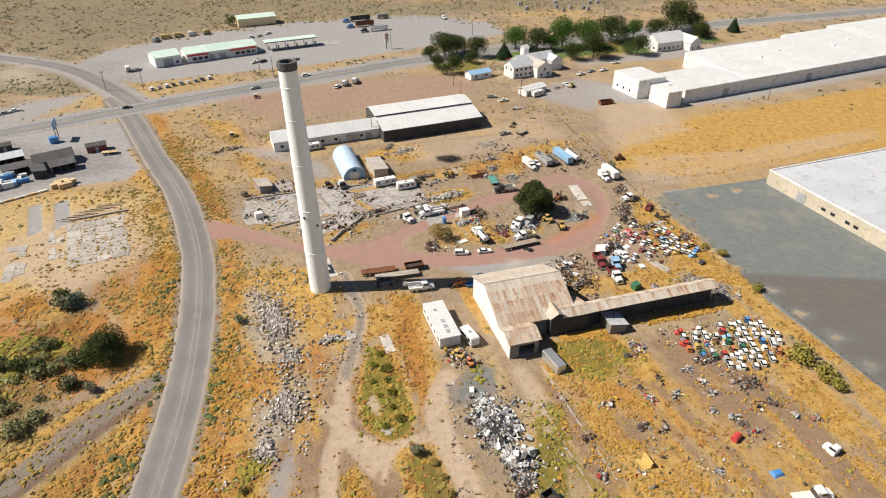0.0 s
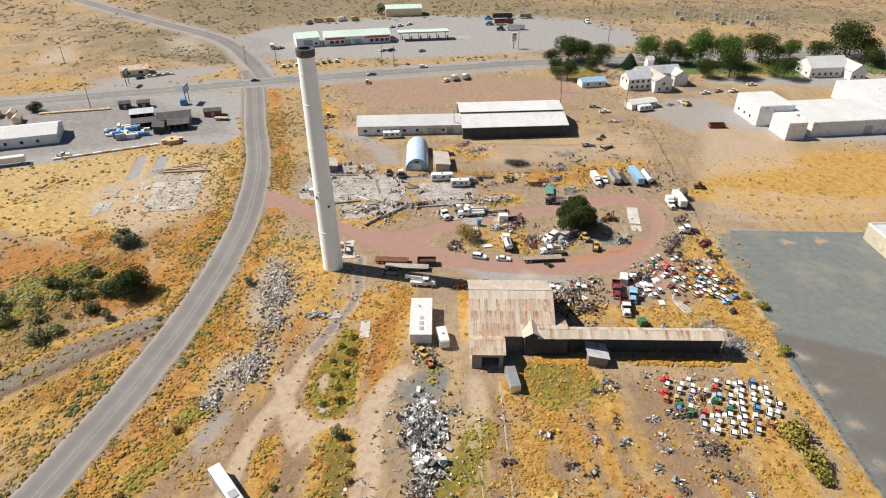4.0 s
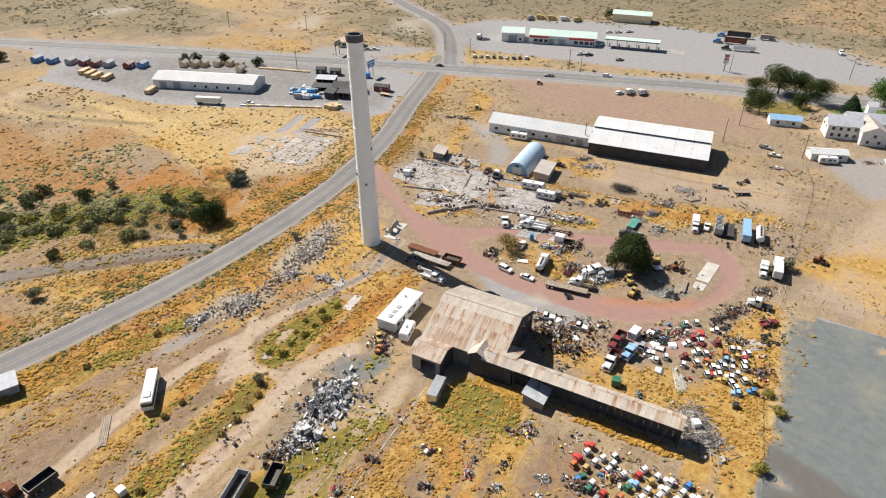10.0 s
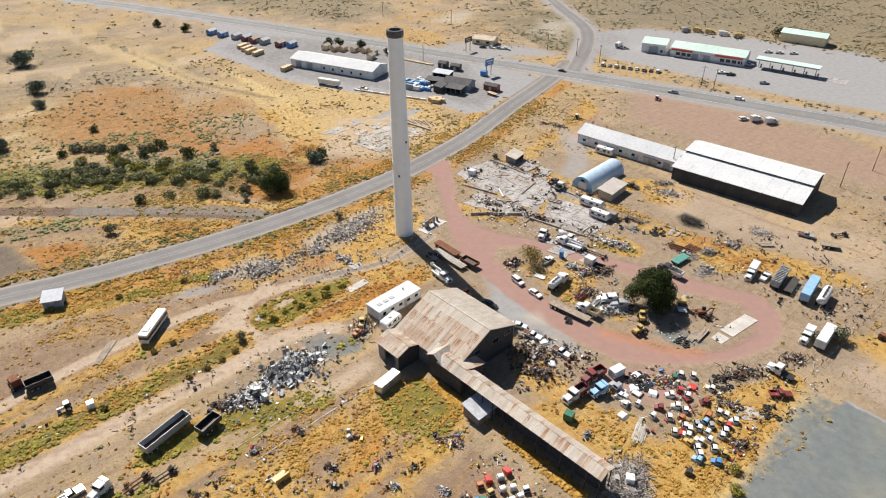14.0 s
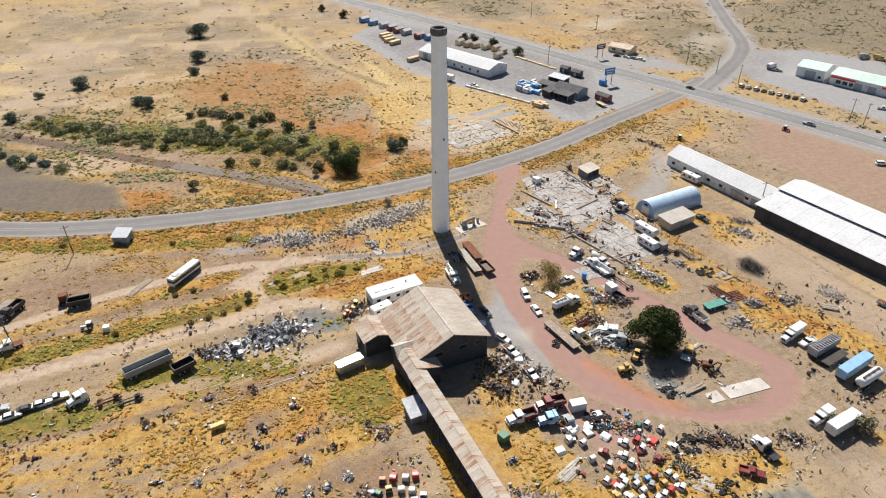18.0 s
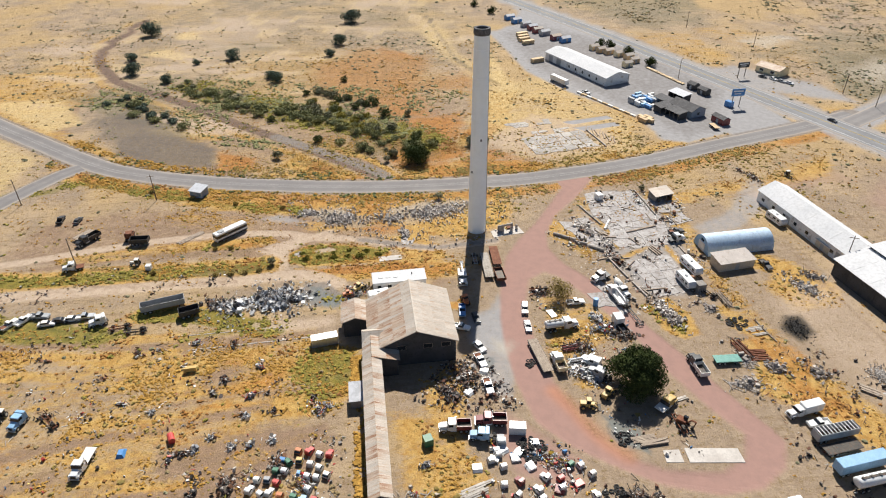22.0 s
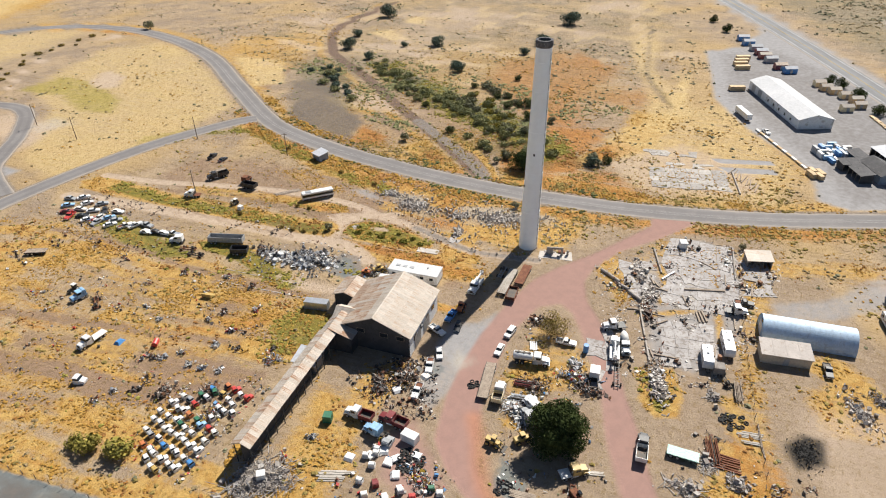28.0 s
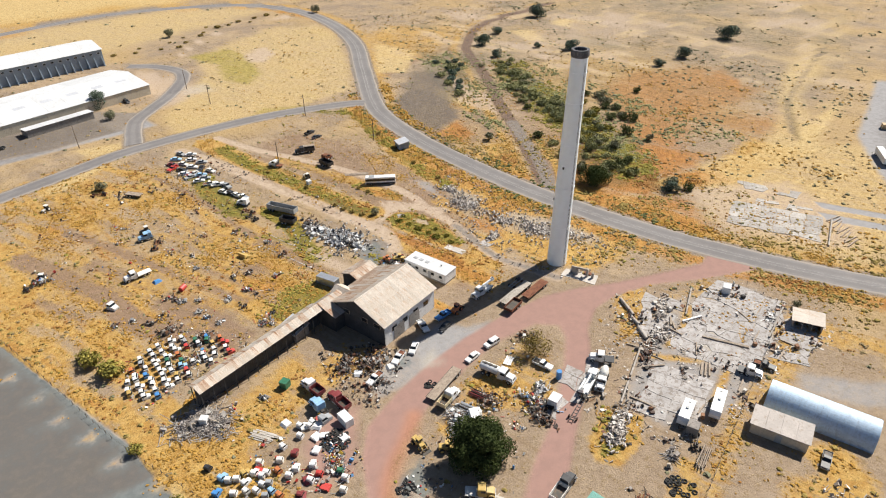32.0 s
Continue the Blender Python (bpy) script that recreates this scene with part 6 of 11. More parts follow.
def mixer_truck(cab, drum, L=7.6, label="old concrete mixer truck with a pale drum"):
    o = thing("mixer_truck", 0, 0, 0, label, "truck")
    c0 = truck_base(o, L, cab, (-L / 2 + 0.9, -L / 2 + 2.1))
    ring = lambda x, r, z: [(x, r * math.cos(a), z + r * math.sin(a)) for a in np.arange(14) * math.pi / 7]
    part("drum", M().rings([ring(c0 - 0.3, 0.6, 2.0), ring(c0 - 1.0, 1.15, 2.15), ring(c0 - 2.4, 1.2, 2.35), ring(-L / 2 + 0.2, 0.55, 2.9)]), drum, o, "", True)
    part("hopper", M().box(-L / 2 - 0.4, -0.5, 3.0, -L / 2 + 0.3, 0.5, 3.6), STEEL, o)
    return o


def semi(cab, L=6.4, label="semi truck tractor unit without its trailer"):
    o = thing("semi_truck", 0, 0, 0, label, "truck")
    c0 = truck_base(o, L, cab, (-L / 2 + 0.8, -L / 2 + 2.0))
    part("sleeper", M().box(c0 - 0.9, -1.15, 0.95, c0 - 0.02, 1.15, 2.95, 0.08), cab, o)
    part("fifth_wheel", M().cyl((-L / 2 + 1.5, 0, 0.95), (-L / 2 + 1.5, 0, 1.1), 0.5, None, 10), STEEL, o)
    return o


def trailer_wheels(o, xs):
    for x in xs:
        for s in (-1, 1):
            wheel(o, x, s * 1.22, 0.5, 0.5)


def open_trailer(L, col, high=1.5, label="long open-top steel dump trailer"):
    o = thing("dump_trailer", 0, 0, 0, label, "trailer")
    b = part("body", open_box(M(), -L / 2, -1.25, 0.95, L / 2, 1.25, 0.95 + high, 0.1), col, o)
    for i in range(int(L / 1.1)):
        for s in (-1, 1):
            part("rib", M().box(-L / 2 + 0.5 + i * 1.1, s * 1.25 - 0.06, 0.95, -L / 2 + 0.6 + i * 1.1, s * 1.25 + 0.06, 0.9 + high), col, b)
    part("floor", M().box(-L / 2 + 0.12, -1.13, 1.06, L / 2 - 0.12, 1.13, 1.1), STEEL, b)
    trailer_wheels(o, (-L / 2 + 0.9, -L / 2 + 2.1))
    part("landing_leg", M().box(L / 2 - 1.6, -0.9, 0, L / 2 - 1.4, -0.7, 0.95), STEEL, o)
    part("landing_leg", M().box(L / 2 - 1.6, 0.7, 0, L / 2 - 1.4, 0.9, 0.95), STEEL, o)
    return o


def flat_trailer(L, deck, frame_mat, label="long flatbed trailer with a weathered timber deck"):
    o = thing("flatbed_trailer", 0, 0, 0, label, "trailer")
    part("frame", M().box(-L / 2, -0.5, 0.7, L / 2, -0.38, 1.02).box(-L / 2, 0.38, 0.7, L / 2, 0.5, 1.02).box(-L / 2, -1.22, 0.9, L / 2, -1.1, 1.06).box(-L / 2, 1.1, 0.9, L / 2, 1.22, 1.06), frame_mat, o)
    for i in range(8):
        part("plank", M().box(-L / 2, -1.1 + i * 0.275, 1.02, L / 2, -1.1 + i * 0.275 + 0.255, 1.09), deck, o)
    trailer_wheels(o, (-L / 2 + 0.9, -L / 2 + 2.1))
    part("landing_leg", M().box(L / 2 - 1.6, -0.1, 0, L / 2 - 1.4, 0.1, 0.9), STEEL, o)
    return o


def ribbed_trailer(L, col, label="silver curtain trailer frame with bare roof bows"):
    o = thing("livestock_trailer", 0, 0, 0, label, "trailer")
    b = part("body", open_box(M(), -L / 2, -1.25, 0.95, L / 2, 1.25, 2.9, 0.08), col, o)
    for i in range(int(L / 0.9)):
        part("roof_bow", M().box(-L / 2 + 0.4 + i * 0.9, -1.25, 2.85, -L / 2 + 0.55 + i * 0.9, 1.25, 2.95), WHITE, b)
    part("floor", M().box(-L / 2 + 0.1, -1.15, 1.04, L / 2 - 0.1, 1.15, 1.08), STEEL, b)
    trailer_wheels(o, (-L / 2 + 0.9, -L / 2 + 2.1))
    part("landing_leg", M().box(L / 2 - 1.6, -0.8, 0, L / 2 - 1.4, 0.8, 0.95), STEEL, o)
    return o


def box_trailer(L, col, label="white box trailer resting on its landing legs", wheels=True):
    o = thing("box_trailer", 0, 0, 0, label, "trailer")
    z = 1.0 if wheels else 0.12
    b = part("body", M().box(-L / 2, -1.25, z, L / 2, 1.25, z + 2.4, 0.06), col, o)
    for i in range(int(L / 0.6)):
        for s in (-1, 1):
            part("side_rib", M().box(-L / 2 + 0.3 + i * 0.6, s * 1.25 - 0.025, z + 0.1, -L / 2 + 0.36 + i * 0.6, s * 1.25 + 0.025, z + 2.3), col, b)
    for s in (-1, 1):
        part("rear_door", M().box(-L / 2 - 0.05, s * 0.62 - 0.58, z + 0.1, -L / 2, s * 0.62 + 0.58, z + 2.3), col, b)
    if wheels:
        trailer_wheels(o, (-L / 2 + 0.9, -L / 2 + 2.1))
        part("landing_leg", M().box(L / 2 - 1.6, -0.9, 0, L / 2 - 1.4, 0.9, 1.0), STEEL, o)
    else:
        part("skid", M().box(-L / 2, -1.1, 0, L / 2, -0.9, 0.12).box(-L / 2, 0.9, 0, L / 2, 1.1, 0.12), STEEL, o)
    return o


def tank_trailer(L, col, label="white tank trailer with rounded ends"):
    o = thing("tank_trailer", 0, 0, 0, label, "trailer")
    ring = lambda x, k: [(x, 1.15 * k * math.cos(a), 1.95 + 1.0 * k * math.sin(a)) for a in np.arange(18) * math.pi / 9]
    part("tank", M().rings([ring(-L / 2, 0.7), ring(-L / 2 + 0.25, 1), ring(L / 2 - 0.25, 1), ring(L / 2, 0.7)]), col, o, "", True)
    for i in range(4):
        part("tank_hatch", M().cyl((-L * 0.36 + i * L * 0.24, 0, 2.9), (-L * 0.36 + i * L * 0.24, 0, 3.12), 0.3, None, 10), STEEL, o)
    part("walkway", M().box(-L / 2 + 0.6, -0.25, 2.94, L / 2 - 0.6, 0.25, 2.98), STEEL, o)
    part("chassis", M().box(-L / 2 + 0.3, -0.5, 0.8, L / 2 - 0.3, 0.5, 1.05), STEEL, o)
    trailer_wheels(o, (-L / 2 + 0.9, -L / 2 + 2.1))
    part("landing_leg", M().box(L / 2 - 1.6, -0.9, 0, L / 2 - 1.4, 0.9, 1.0), STEEL, o)
    return o


def bus(label="white city bus with a dark window band"):
    o = thing("bus", 0, 0, 0, label, "bus")
    part("body", M().box(-5.6, -1.25, 0.4, 5.6, 1.25, 1.5), WHITE, o)
    for s in (-1, 1):
        for i in range(8):
            part("window", M().box(-5.3 + i * 1.32, s * 1.22 - 0.03, 1.5, -4.1 + i * 1.32, s * 1.22 + 0.03, 2.45), GLASS, o)
        for i in range(9):
            part("pillar", M().box(-5.45 + i * 1.32 - 0.02, s * 1.2 - 0.05, 1.5, -5.3 + i * 1.32 + 0.02, s * 1.2 + 0.05, 2.45), BLACK, o)
    part("roof", M().box(-5.6, -1.25, 2.45, 5.6, 1.25, 3.0, 0.15), WHITE, o)
    part("windscreen", M().box(5.45, -1.1, 1.3, 5.58, 1.1, 2.45), GLASS, o)
    part("rear_panel", M().box(-5.58, -1.15, 1.5, -5.5, 1.15, 2.45), BLACK, o)
    part("skirt", M().box(-5.4, -1.27, 0.42, 5.4, 1.27, 0.9), BLACK, o)
    part("roof_unit", M().box(-4.2, -0.8, 3.0, -2.2, 0.8, 3.2, 0.06), GREY, o)
    for x in (3.7, -3.4):
        wheel(o, x, 1.26, 0.48, 0.3)
        wheel(o, x, -1.26, 0.48, 0.3)
    return o


def camper(L, label="white travel trailer with dark windows"):
    o = thing("travel_trailer", 0, 0, 0, label, "camper")
    f = L / 2
    part("body", M().prism([(-f, 0.5), (f - 0.5, 0.5), (f, 1.1), (f - 0.1, 1.9), (f - 0.6, 2.75), (-f + 0.3, 2.8), (-f, 2.5)], -1.2, 1.2), WHITE, o)
    for s in (-1, 1):
        part("stripe", M().box(-f + 0.1, s * 1.2 - 0.012, 1.15, f - 0.3, s * 1.2 + 0.012, 1.32), MAROON, o)
        for x, w in ((-f + 1.3, 1.1), (0.2, 1.3), (f - 1.7, 0.9)):
            part("window", M().box(x - w / 2, s * 1.2 - 0.02, 1.5, x + w / 2, s * 1.2 + 0.02, 2.15), GLASS, o)
    part("door", M().box(0.9, -1.225, 0.6, 1.55, -1.2, 2.4), OFFWHITE, o)
    part("roof_vent", M().box(-0.6, -0.3, 2.78, 0.1, 0.3, 3.05, 0.05), GREY, o)
    part("roof_vent", M().box(-f + 1.0, -0.25, 2.78, -f + 1.5, 0.25, 2.95, 0.05), OFFWHITE, o)
    part("hitch", M().box(f - 0.6, -0.5, 0.45, f + 0.9, -0.42, 0.55).box(f - 0.6, 0.42, 0.45, f + 0.9, 0.5, 0.55).box(f + 0.7, -0.5, 0.3, f + 0.9, 0.5, 0.6), STEEL, o)
    part("jack", M().box(f + 0.75, -0.05, 0, f + 0.85, 0.05, 0.4), STEEL, o)
    for x in (-0.5, -1.3):
        wheel(o, x, 1.15, 0.36, 0.22, GREY)
        wheel(o, x, -1.15, 0.36, 0.22, GREY)
    return o


def loader(col, label="worn yellow wheel loader with its bucket down"):
    o = thing("wheel_loader", 0, 0, 0, label, "loader")
    part("engine_body", M().box(-2.3, -0.8, 0.9, 0.1, 0.8, 1.9, 0.12), col, o)
    part("cab", M().box(-0.6, -0.65, 1.9, 0.5, 0.65, 2.9), GLASS, o)
    part("cab_roof", M().box(-0.7, -0.75, 2.9, 0.6, 0.75, 3.05, 0.05), col, o)
    part("front_frame", M().box(0.1, -0.5, 0.8, 1.6, 0.5, 1.6), col, o)
    for s in (-1, 1):
        part("lift_arm", M().prism([(0.6, 1.6), (0.9, 1.75), (2.6, 0.7), (2.4, 0.5)], s * 0.6 - 0.1, s * 0.6 + 0.1), col, o)
    part("bucket", M().prism([(2.3, 0.05), (3.3, 0.05), (3.35, 0.12), (2.5, 0.2), (2.45, 1.0), (2.3, 1.05)], -1.2, 1.2), STEEL, o)
    for x in (1.1, -1.5):
        wheel(o, x, 1.2, 0.68, 0.5, col)
        wheel(o, x, -1.2, 0.68, 0.5, col)
    return o


def excavator(col, label="rusty old excavator with a folded arm"):
    o = thing("excavator", 0, 0, 0, label, "excavator")
    for s in (-1, 1):
        part("track", M().prism([(-1.8, 0.15), (-1.5, 0), (1.5, 0), (1.8, 0.2), (1.8, 0.6), (1.5, 0.8), (-1.5, 0.8), (-1.8, 0.6)], s * 1.0 - 0.25, s * 1.0 + 0.25), STEEL, o)
    part("undercarriage", M().box(-0.8, -0.8, 0.4, 0.8, 0.8, 1.0), STEEL, o)
    part("house", M().box(-1.9, -1.1, 1.0, 0.9, 1.1, 2.0, 0.12), col, o)
    part("cab", M().box(-0.3, 0.2, 2.0, 1.0, 1.1, 2.9, 0.06), GLASS, o)
    part("boom", M().prism([(0.8, 1.4), (2.2, 3.4), (3.6, 3.2), (3.6, 2.9), (2.3, 3.0), (1.2, 1.3)], -0.35, 0.05), col, o)
    part("stick", M().prism([(3.4, 3.3), (3.7, 3.2), (3.3, 1.2), (3.05, 1.2)], -0.3, 0.0), col, o)
    part("bucket", M().prism([(3.0, 1.25), (3.4, 1.2), (3.2, 0.3), (2.5, 0.1), (2.4, 0.5)], -0.6, 0.3), STEEL, o)
    return o


def farm_tractor(col, label="small old tractor standing in dry grass"):
    o = thing("tractor", 0, 0, 0, label, "tractor")
    part("engine_hood", M().box(0.1, -0.32, 0.75, 1.9, 0.32, 1.35, 0.08), col, o)
    part("body", M().box(-1.1, -0.4, 0.6, 0.1, 0.4, 1.0), STEEL, o)
    part("cab", M().box(-1.1, -0.7, 1.0, 0.1, 0.7, 2.3, 0.05), GLASS, o)
    part("cab_roof", M().box(-1.2, -0.8, 2.3, 0.2, 0.8, 2.45, 0.05), OFFWHITE, o)
    for y in (-0.95, 0.95):
        wheel(o, -0.7, y, 0.75, 0.4, OFFWHITE)
        wheel(o, 1.5, y * 0.85, 0.42, 0.25, OFFWHITE)
    return o


def salvaged_cab(col, hood=True, label="salvaged truck cab standing on the ground"):
    o = thing("truck_cab", 0, 0, 0, label, "truck cab")
    part("shell", M().box(-0.85, -0.95, 0, 0.75, 0.95, 1.05, 0.07), col, o)
    part("window_band", M().prism([(0.72, 1.0), (0.3, 1.62), (-0.75, 1.62), (-0.82, 1.0)], -0.88, 0.88, 0.12, 1.3), GLASS, o)
    part("roof", M().prism([(0.4, 1.58), (0.25, 1.74), (-0.7, 1.74), (-0.86, 1.6)], -0.82, 0.82), col, o)
    part("back_panel", M().box(-0.9, -0.8, 0.9, -0.78, 0.8, 1.6), col, o)
    if hood:
        part("hood", M().prism([(0.74, 0.15), (1.75, 0.15), (1.8, 0.75), (0.74, 1.0)], -0.85, 0.85, 0.12, 0.7), col, o)
        lamp_pair(o, 1.77, 0.6, 0.5)
    else:
        part("dashboard", M().box(0.74, -0.85, 0.2, 0.9, 0.85, 0.85), STEEL, o)
    return o


def hood_panel(col, label="loose truck hood lying on the ground"):
    o = thing("truck_hood", 0, 0, 0, label, "truck hood")
    part("top", M().prism([(-0.9, 0.35), (-0.85, 0.6), (0.5, 0.55), (0.95, 0.1), (0.85, 0.05), (0.4, 0.4)], -0.8, 0.8), col, o)
    for s in (-1, 1):
        part("side", M().prism([(-0.9, 0), (-0.9, 0.5), (0.5, 0.5), (0.95, 0.0)], s * 0.85 - 0.08, s * 0.85 + 0.08), col, o)
    return o


def chassis_wreck(col, L=5.5, label="stripped rusty truck chassis on bare axles"):
    o = thing("truck_chassis", 0, 0, 0, label, "wreck")
    f = L / 2
    part("rail", M().box(-f, -0.48, 0.45, f, -0.36, 0.68), col, o)
    part("rail", M().box(-f, 0.36, 0.45, f, 0.48, 0.68), col, o)
    for x in np.linspace(-f + 0.3, f - 0.3, 5):
        part("crossmember", M().box(x - 0.07, -0.36, 0.48, x + 0.07, 0.36, 0.62), col, o)
    part("engine", M().box(f - 1.7, -0.34, 0.6, f - 0.6, 0.34, 1.25, 0.1).cyl((f - 1.6, 0.1, 1.2), (f - 0.9, 0.1, 1.35), 0.16, None, 8), STEEL, o)
    for x in (f - 0.9, -f + 1.0):
        part("axle", M().cyl((x, -0.9, 0.4), (x, 0.9, 0.4), 0.09, None, 8), STEEL, o)
        wheel(o, x, 1.0, 0.42, 0.28, RUST)
        wheel(o, x, -1.0, 0.42, 0.28, RUST)
    return o


# ---- trees, shrubs and tufts ----
def leaf_cloud(rng, blobs, n, size, flat=0.9):
    """n small leaf sprays spread over the skins of the blobs (x, y, z, rx, rz); returns vertices and faces."""
    w = np.array([b[3] ** 2 for b in blobs])
    pick = rng.choice(len(blobs), n, p=w / w.sum())
    b = np.array(blobs)[pick]
    d = rng.normal(size=(n, 3))
    d /= np.linalg.norm(d, axis=1)[:, None]
    r = (1.06 - 0.5 * rng.uniform(0, 1, n) ** 2)[:, None]
    p = b[:, :3] + d * r * np.stack([b[:, 3], b[:, 3], b[:, 4]], -1)
    u = np.cross(d, rng.normal(size=(n, 3)))
    u /= np.linalg.norm(u, axis=1)[:, None] + 1e-9
    v = np.cross(d + rng.normal(size=(n, 3)) * flat, u)
    v /= np.linalg.norm(v, axis=1)[:, None] + 1e-9
    s = (size * rng.uniform(0.6, 1.4, n))[:, None]
    vs = np.stack([p - u * s, p - v * s * 0.6, p + u * s, p + v * s * 0.6], 1).reshape(-1, 3)
    fs = np.arange(4 * n).reshape(-1, 4)
    return vs, fs


def sheet_mesh(name, vs, fs, mat):
    me = bpy.data.meshes.new(name)
    k = fs.shape[1]
    me.vertices.add(len(vs))
    me.vertices.foreach_set("co", np.ascontiguousarray(vs, np.float32).ravel())
    me.loops.add(fs.size)
    me.loops.foreach_set("vertex_index", np.ascontiguousarray(fs, np.int32).ravel())
    me.polygons.add(len(fs))
    me.polygons.foreach_set("loop_start", np.arange(0, fs.size, k, dtype=np.int32))
    me.update(calc_edges=True)
    me.shade_flat()
    me.materials.append(mat)
    return me


def tree(high, wide, leaves, n, size, seed, label, blobs=9, trunk=0.3, low=0.3, name="tree", lump=1.0):
    rng = np.random.default_rng(seed)
    o = thing(name, 0, 0, 0, label, "tree")
    limbs, bl = M(), []
    limbs.cyl((0, 0, -0.1), (0.1, 0, high * 0.45), trunk, trunk * 0.55, 9)
    for i in range(blobs):
        a, q = i * 2.4 + rng.uniform(0, 1), math.sqrt(rng.uniform(0.05, 1))
        z = high * rng.uniform(low + 0.15, 0.82)
        r = wide * rng.uniform(0.28, 0.42) * lump
        fall = 1 - 0.55 * max(0, (z / high - 0.5) * 2)
        x, y = math.cos(a) * q * (wide / 2) * fall, math.sin(a) * q * (wide / 2) * fall
        bl.append((x, y, z, r, r * 0.8))
        limbs.cyl((0, 0, high * 0.2 + 0.1 * i / blobs), (x * 0.8, y * 0.8, z - r * 0.2), trunk * 0.45, trunk * 0.12, 6)
    bl.append((0, 0, high * 0.8, wide * 0.3, high * 0.2))
    part("trunk", limbs, BARK, o)
    vs, fs = leaf_cloud(rng, bl, n, size)
    vs[:, 2] = np.maximum(vs[:, 2], 0.15)
    part("crown", sheet_mesh("crown", vs, fs, leaves), None, o)
    return o


def conifer(high, wide, n, seed, label="dark conical evergreen tree"):
    rng = np.random.default_rng(seed)
    o = thing("tree", 0, 0, 0, label, "tree")
    part("trunk", M().cyl((0, 0, -0.1), (0, 0, high * 0.9), 0.18, 0.03, 8), BARK, o)
    bl = [(rng.uniform(-0.2, 0.2), rng.uniform(-0.2, 0.2), high * k, max(0.15, wide / 2 * (1 - k) * 1.15), high * 0.1) for k in np.linspace(0.12, 0.95, 9)]
    vs, fs = leaf_cloud(rng, bl, n, 0.35)
    part("crown", sheet_mesh("crown", vs, fs, CONIFER), None, o)
    return o


def shrub(high, wide, mat, n, seed, label):
    rng = np.random.default_rng(seed)
    o = thing("shrub", 0, 0, 0, label, "shrub")
    m = M()
    bl = []
    for i in range(6):
        a, q = i * 2.4, math.sqrt(rng.uniform(0.05, 1))
        x, y = math.cos(a) * q * wide * 0.3, math.sin(a) * q * wide * 0.3
        r = wide * rng.uniform(0.2, 0.32)
        z = max(r * 0.55, high * rng.uniform(0.35, 0.68))
        bl.append((x, y, z, r, min(r, high * 0.4)))
        m.cyl((x * 0.2, y * 0.2, -0.05), (x, y, z), 0.07, 0.02, 5)
    part("stem", m, BARK, o)
    vs, fs = leaf_cloud(rng, bl, n, 0.16 + wide * 0.02)
    vs[:, 2] = np.maximum(vs[:, 2], 0.05)
    part("foliage", sheet_mesh("foliage", vs, fs, mat), None, o)
    return o


def plant(build, places, *args, group=""):
    """Copies of one plant at (x, y, size)."""
    proto = None
    for i, (x, y, s) in enumerate(places):
        m = pose(x, y, 0, 0, 0, i * 77.0)
        if proto is None:
            proto = build(*args)
            ob = proto
            ob.matrix_world = m
        else:
            ob = copy_thing(proto, m)
        ob.scale = (s, s, s * (0.9 + 0.2 * ((i * 37) % 10) / 10))
        if group:
            tagged(ob, group=group)


# the broad tree inside the loop
put(tree, 28.6, 181.3, 0, 10.4, 10.2, LEAF_DARK, 24000, 0.2, 4, "dense dark green broadleaf tree on bare dirt", 40, 0.45, 0.02, "tree", 0.56)
# a half-bare bush by the parked cars
put(tree, -1.0, 164.5, 0, 5.4, 5.6, LEAF_BRUSH, 2200, 0.17, 11, "sparse half-dry bush tree with tan leaves", 10, 0.16, 0.2)
# roadside tree and shrubs of the damp ground
put(tree, -77.0, 112.0, 0, 6.4, 7.4, LEAF_DARK, 9000, 0.2, 5, "low dark green tree beside the curving road", 12, 0.3, 0.05)
plant(shrub, [(-96.0, 130.5, 1.3), (-80.6, 103, 0.9), (-75.5, 101.5, 0.8), (-105, 97, 1.2), (-101.4, 91.5, 0.9), (-94.5, 134, 0.7), (-50, 124.9, 0.75), (-4.9, 84.8, 0.7), (-72.5, 60.5, 1.0), (-122, 100, 0.9)], 3.0, 4.0, LEAF_SAGE, 620, 21, "grey-green sagebrush shrub on dry ground", group="sage shrubs")
plant(shrub, [(-82.5, 110.0, 1.2), (-93.2, 116.5, 0.8), (-95.0, 108.4, 1.1), (-90.5, 107.8, 1.1), (-99.0, 108.6, 1.0), (-81.2, 102.4, 0.9), (-98.6, 135.2, 1.0), (-119.7, 90, 1.3), (-89.5, 70.5, 1.0), (-127, 75.5, 1.1), (-135, 65, 1.0), (-133, 82, 1.2), (-141, 48, 0.9), (-108, 44, 0.9), (-162, 60, 0.9), (-131, 79, 0.9), (-138, 69, 0.9)], 3.2, 4.2, LEAF_WILLOW, 620, 22, "dull green willow shrub in the damp hollow", group="hollow shrubs")
plant(shrub, [(-90, 106.5, 1.2), (-92, 115.5, 1.0), (-85, 89.5, 1.3), (-83, 93.5, 1.0), (-87, 108, 1.0), (-104, 75, 1.3), (-99.5, 83, 1.3), (-97, 92, 1.2), (-109, 64, 1.3), (-114.5, 53, 1.2), (-117, 44, 1.3), (-114.5, 80, 1.1), (-123, 67, 1.2), (-130, 54, 1.0)], 2.2, 4.8, LEAF_DITCH, 560, 23, "olive green shrub in the brushy hollow", group="hollow shrubs")
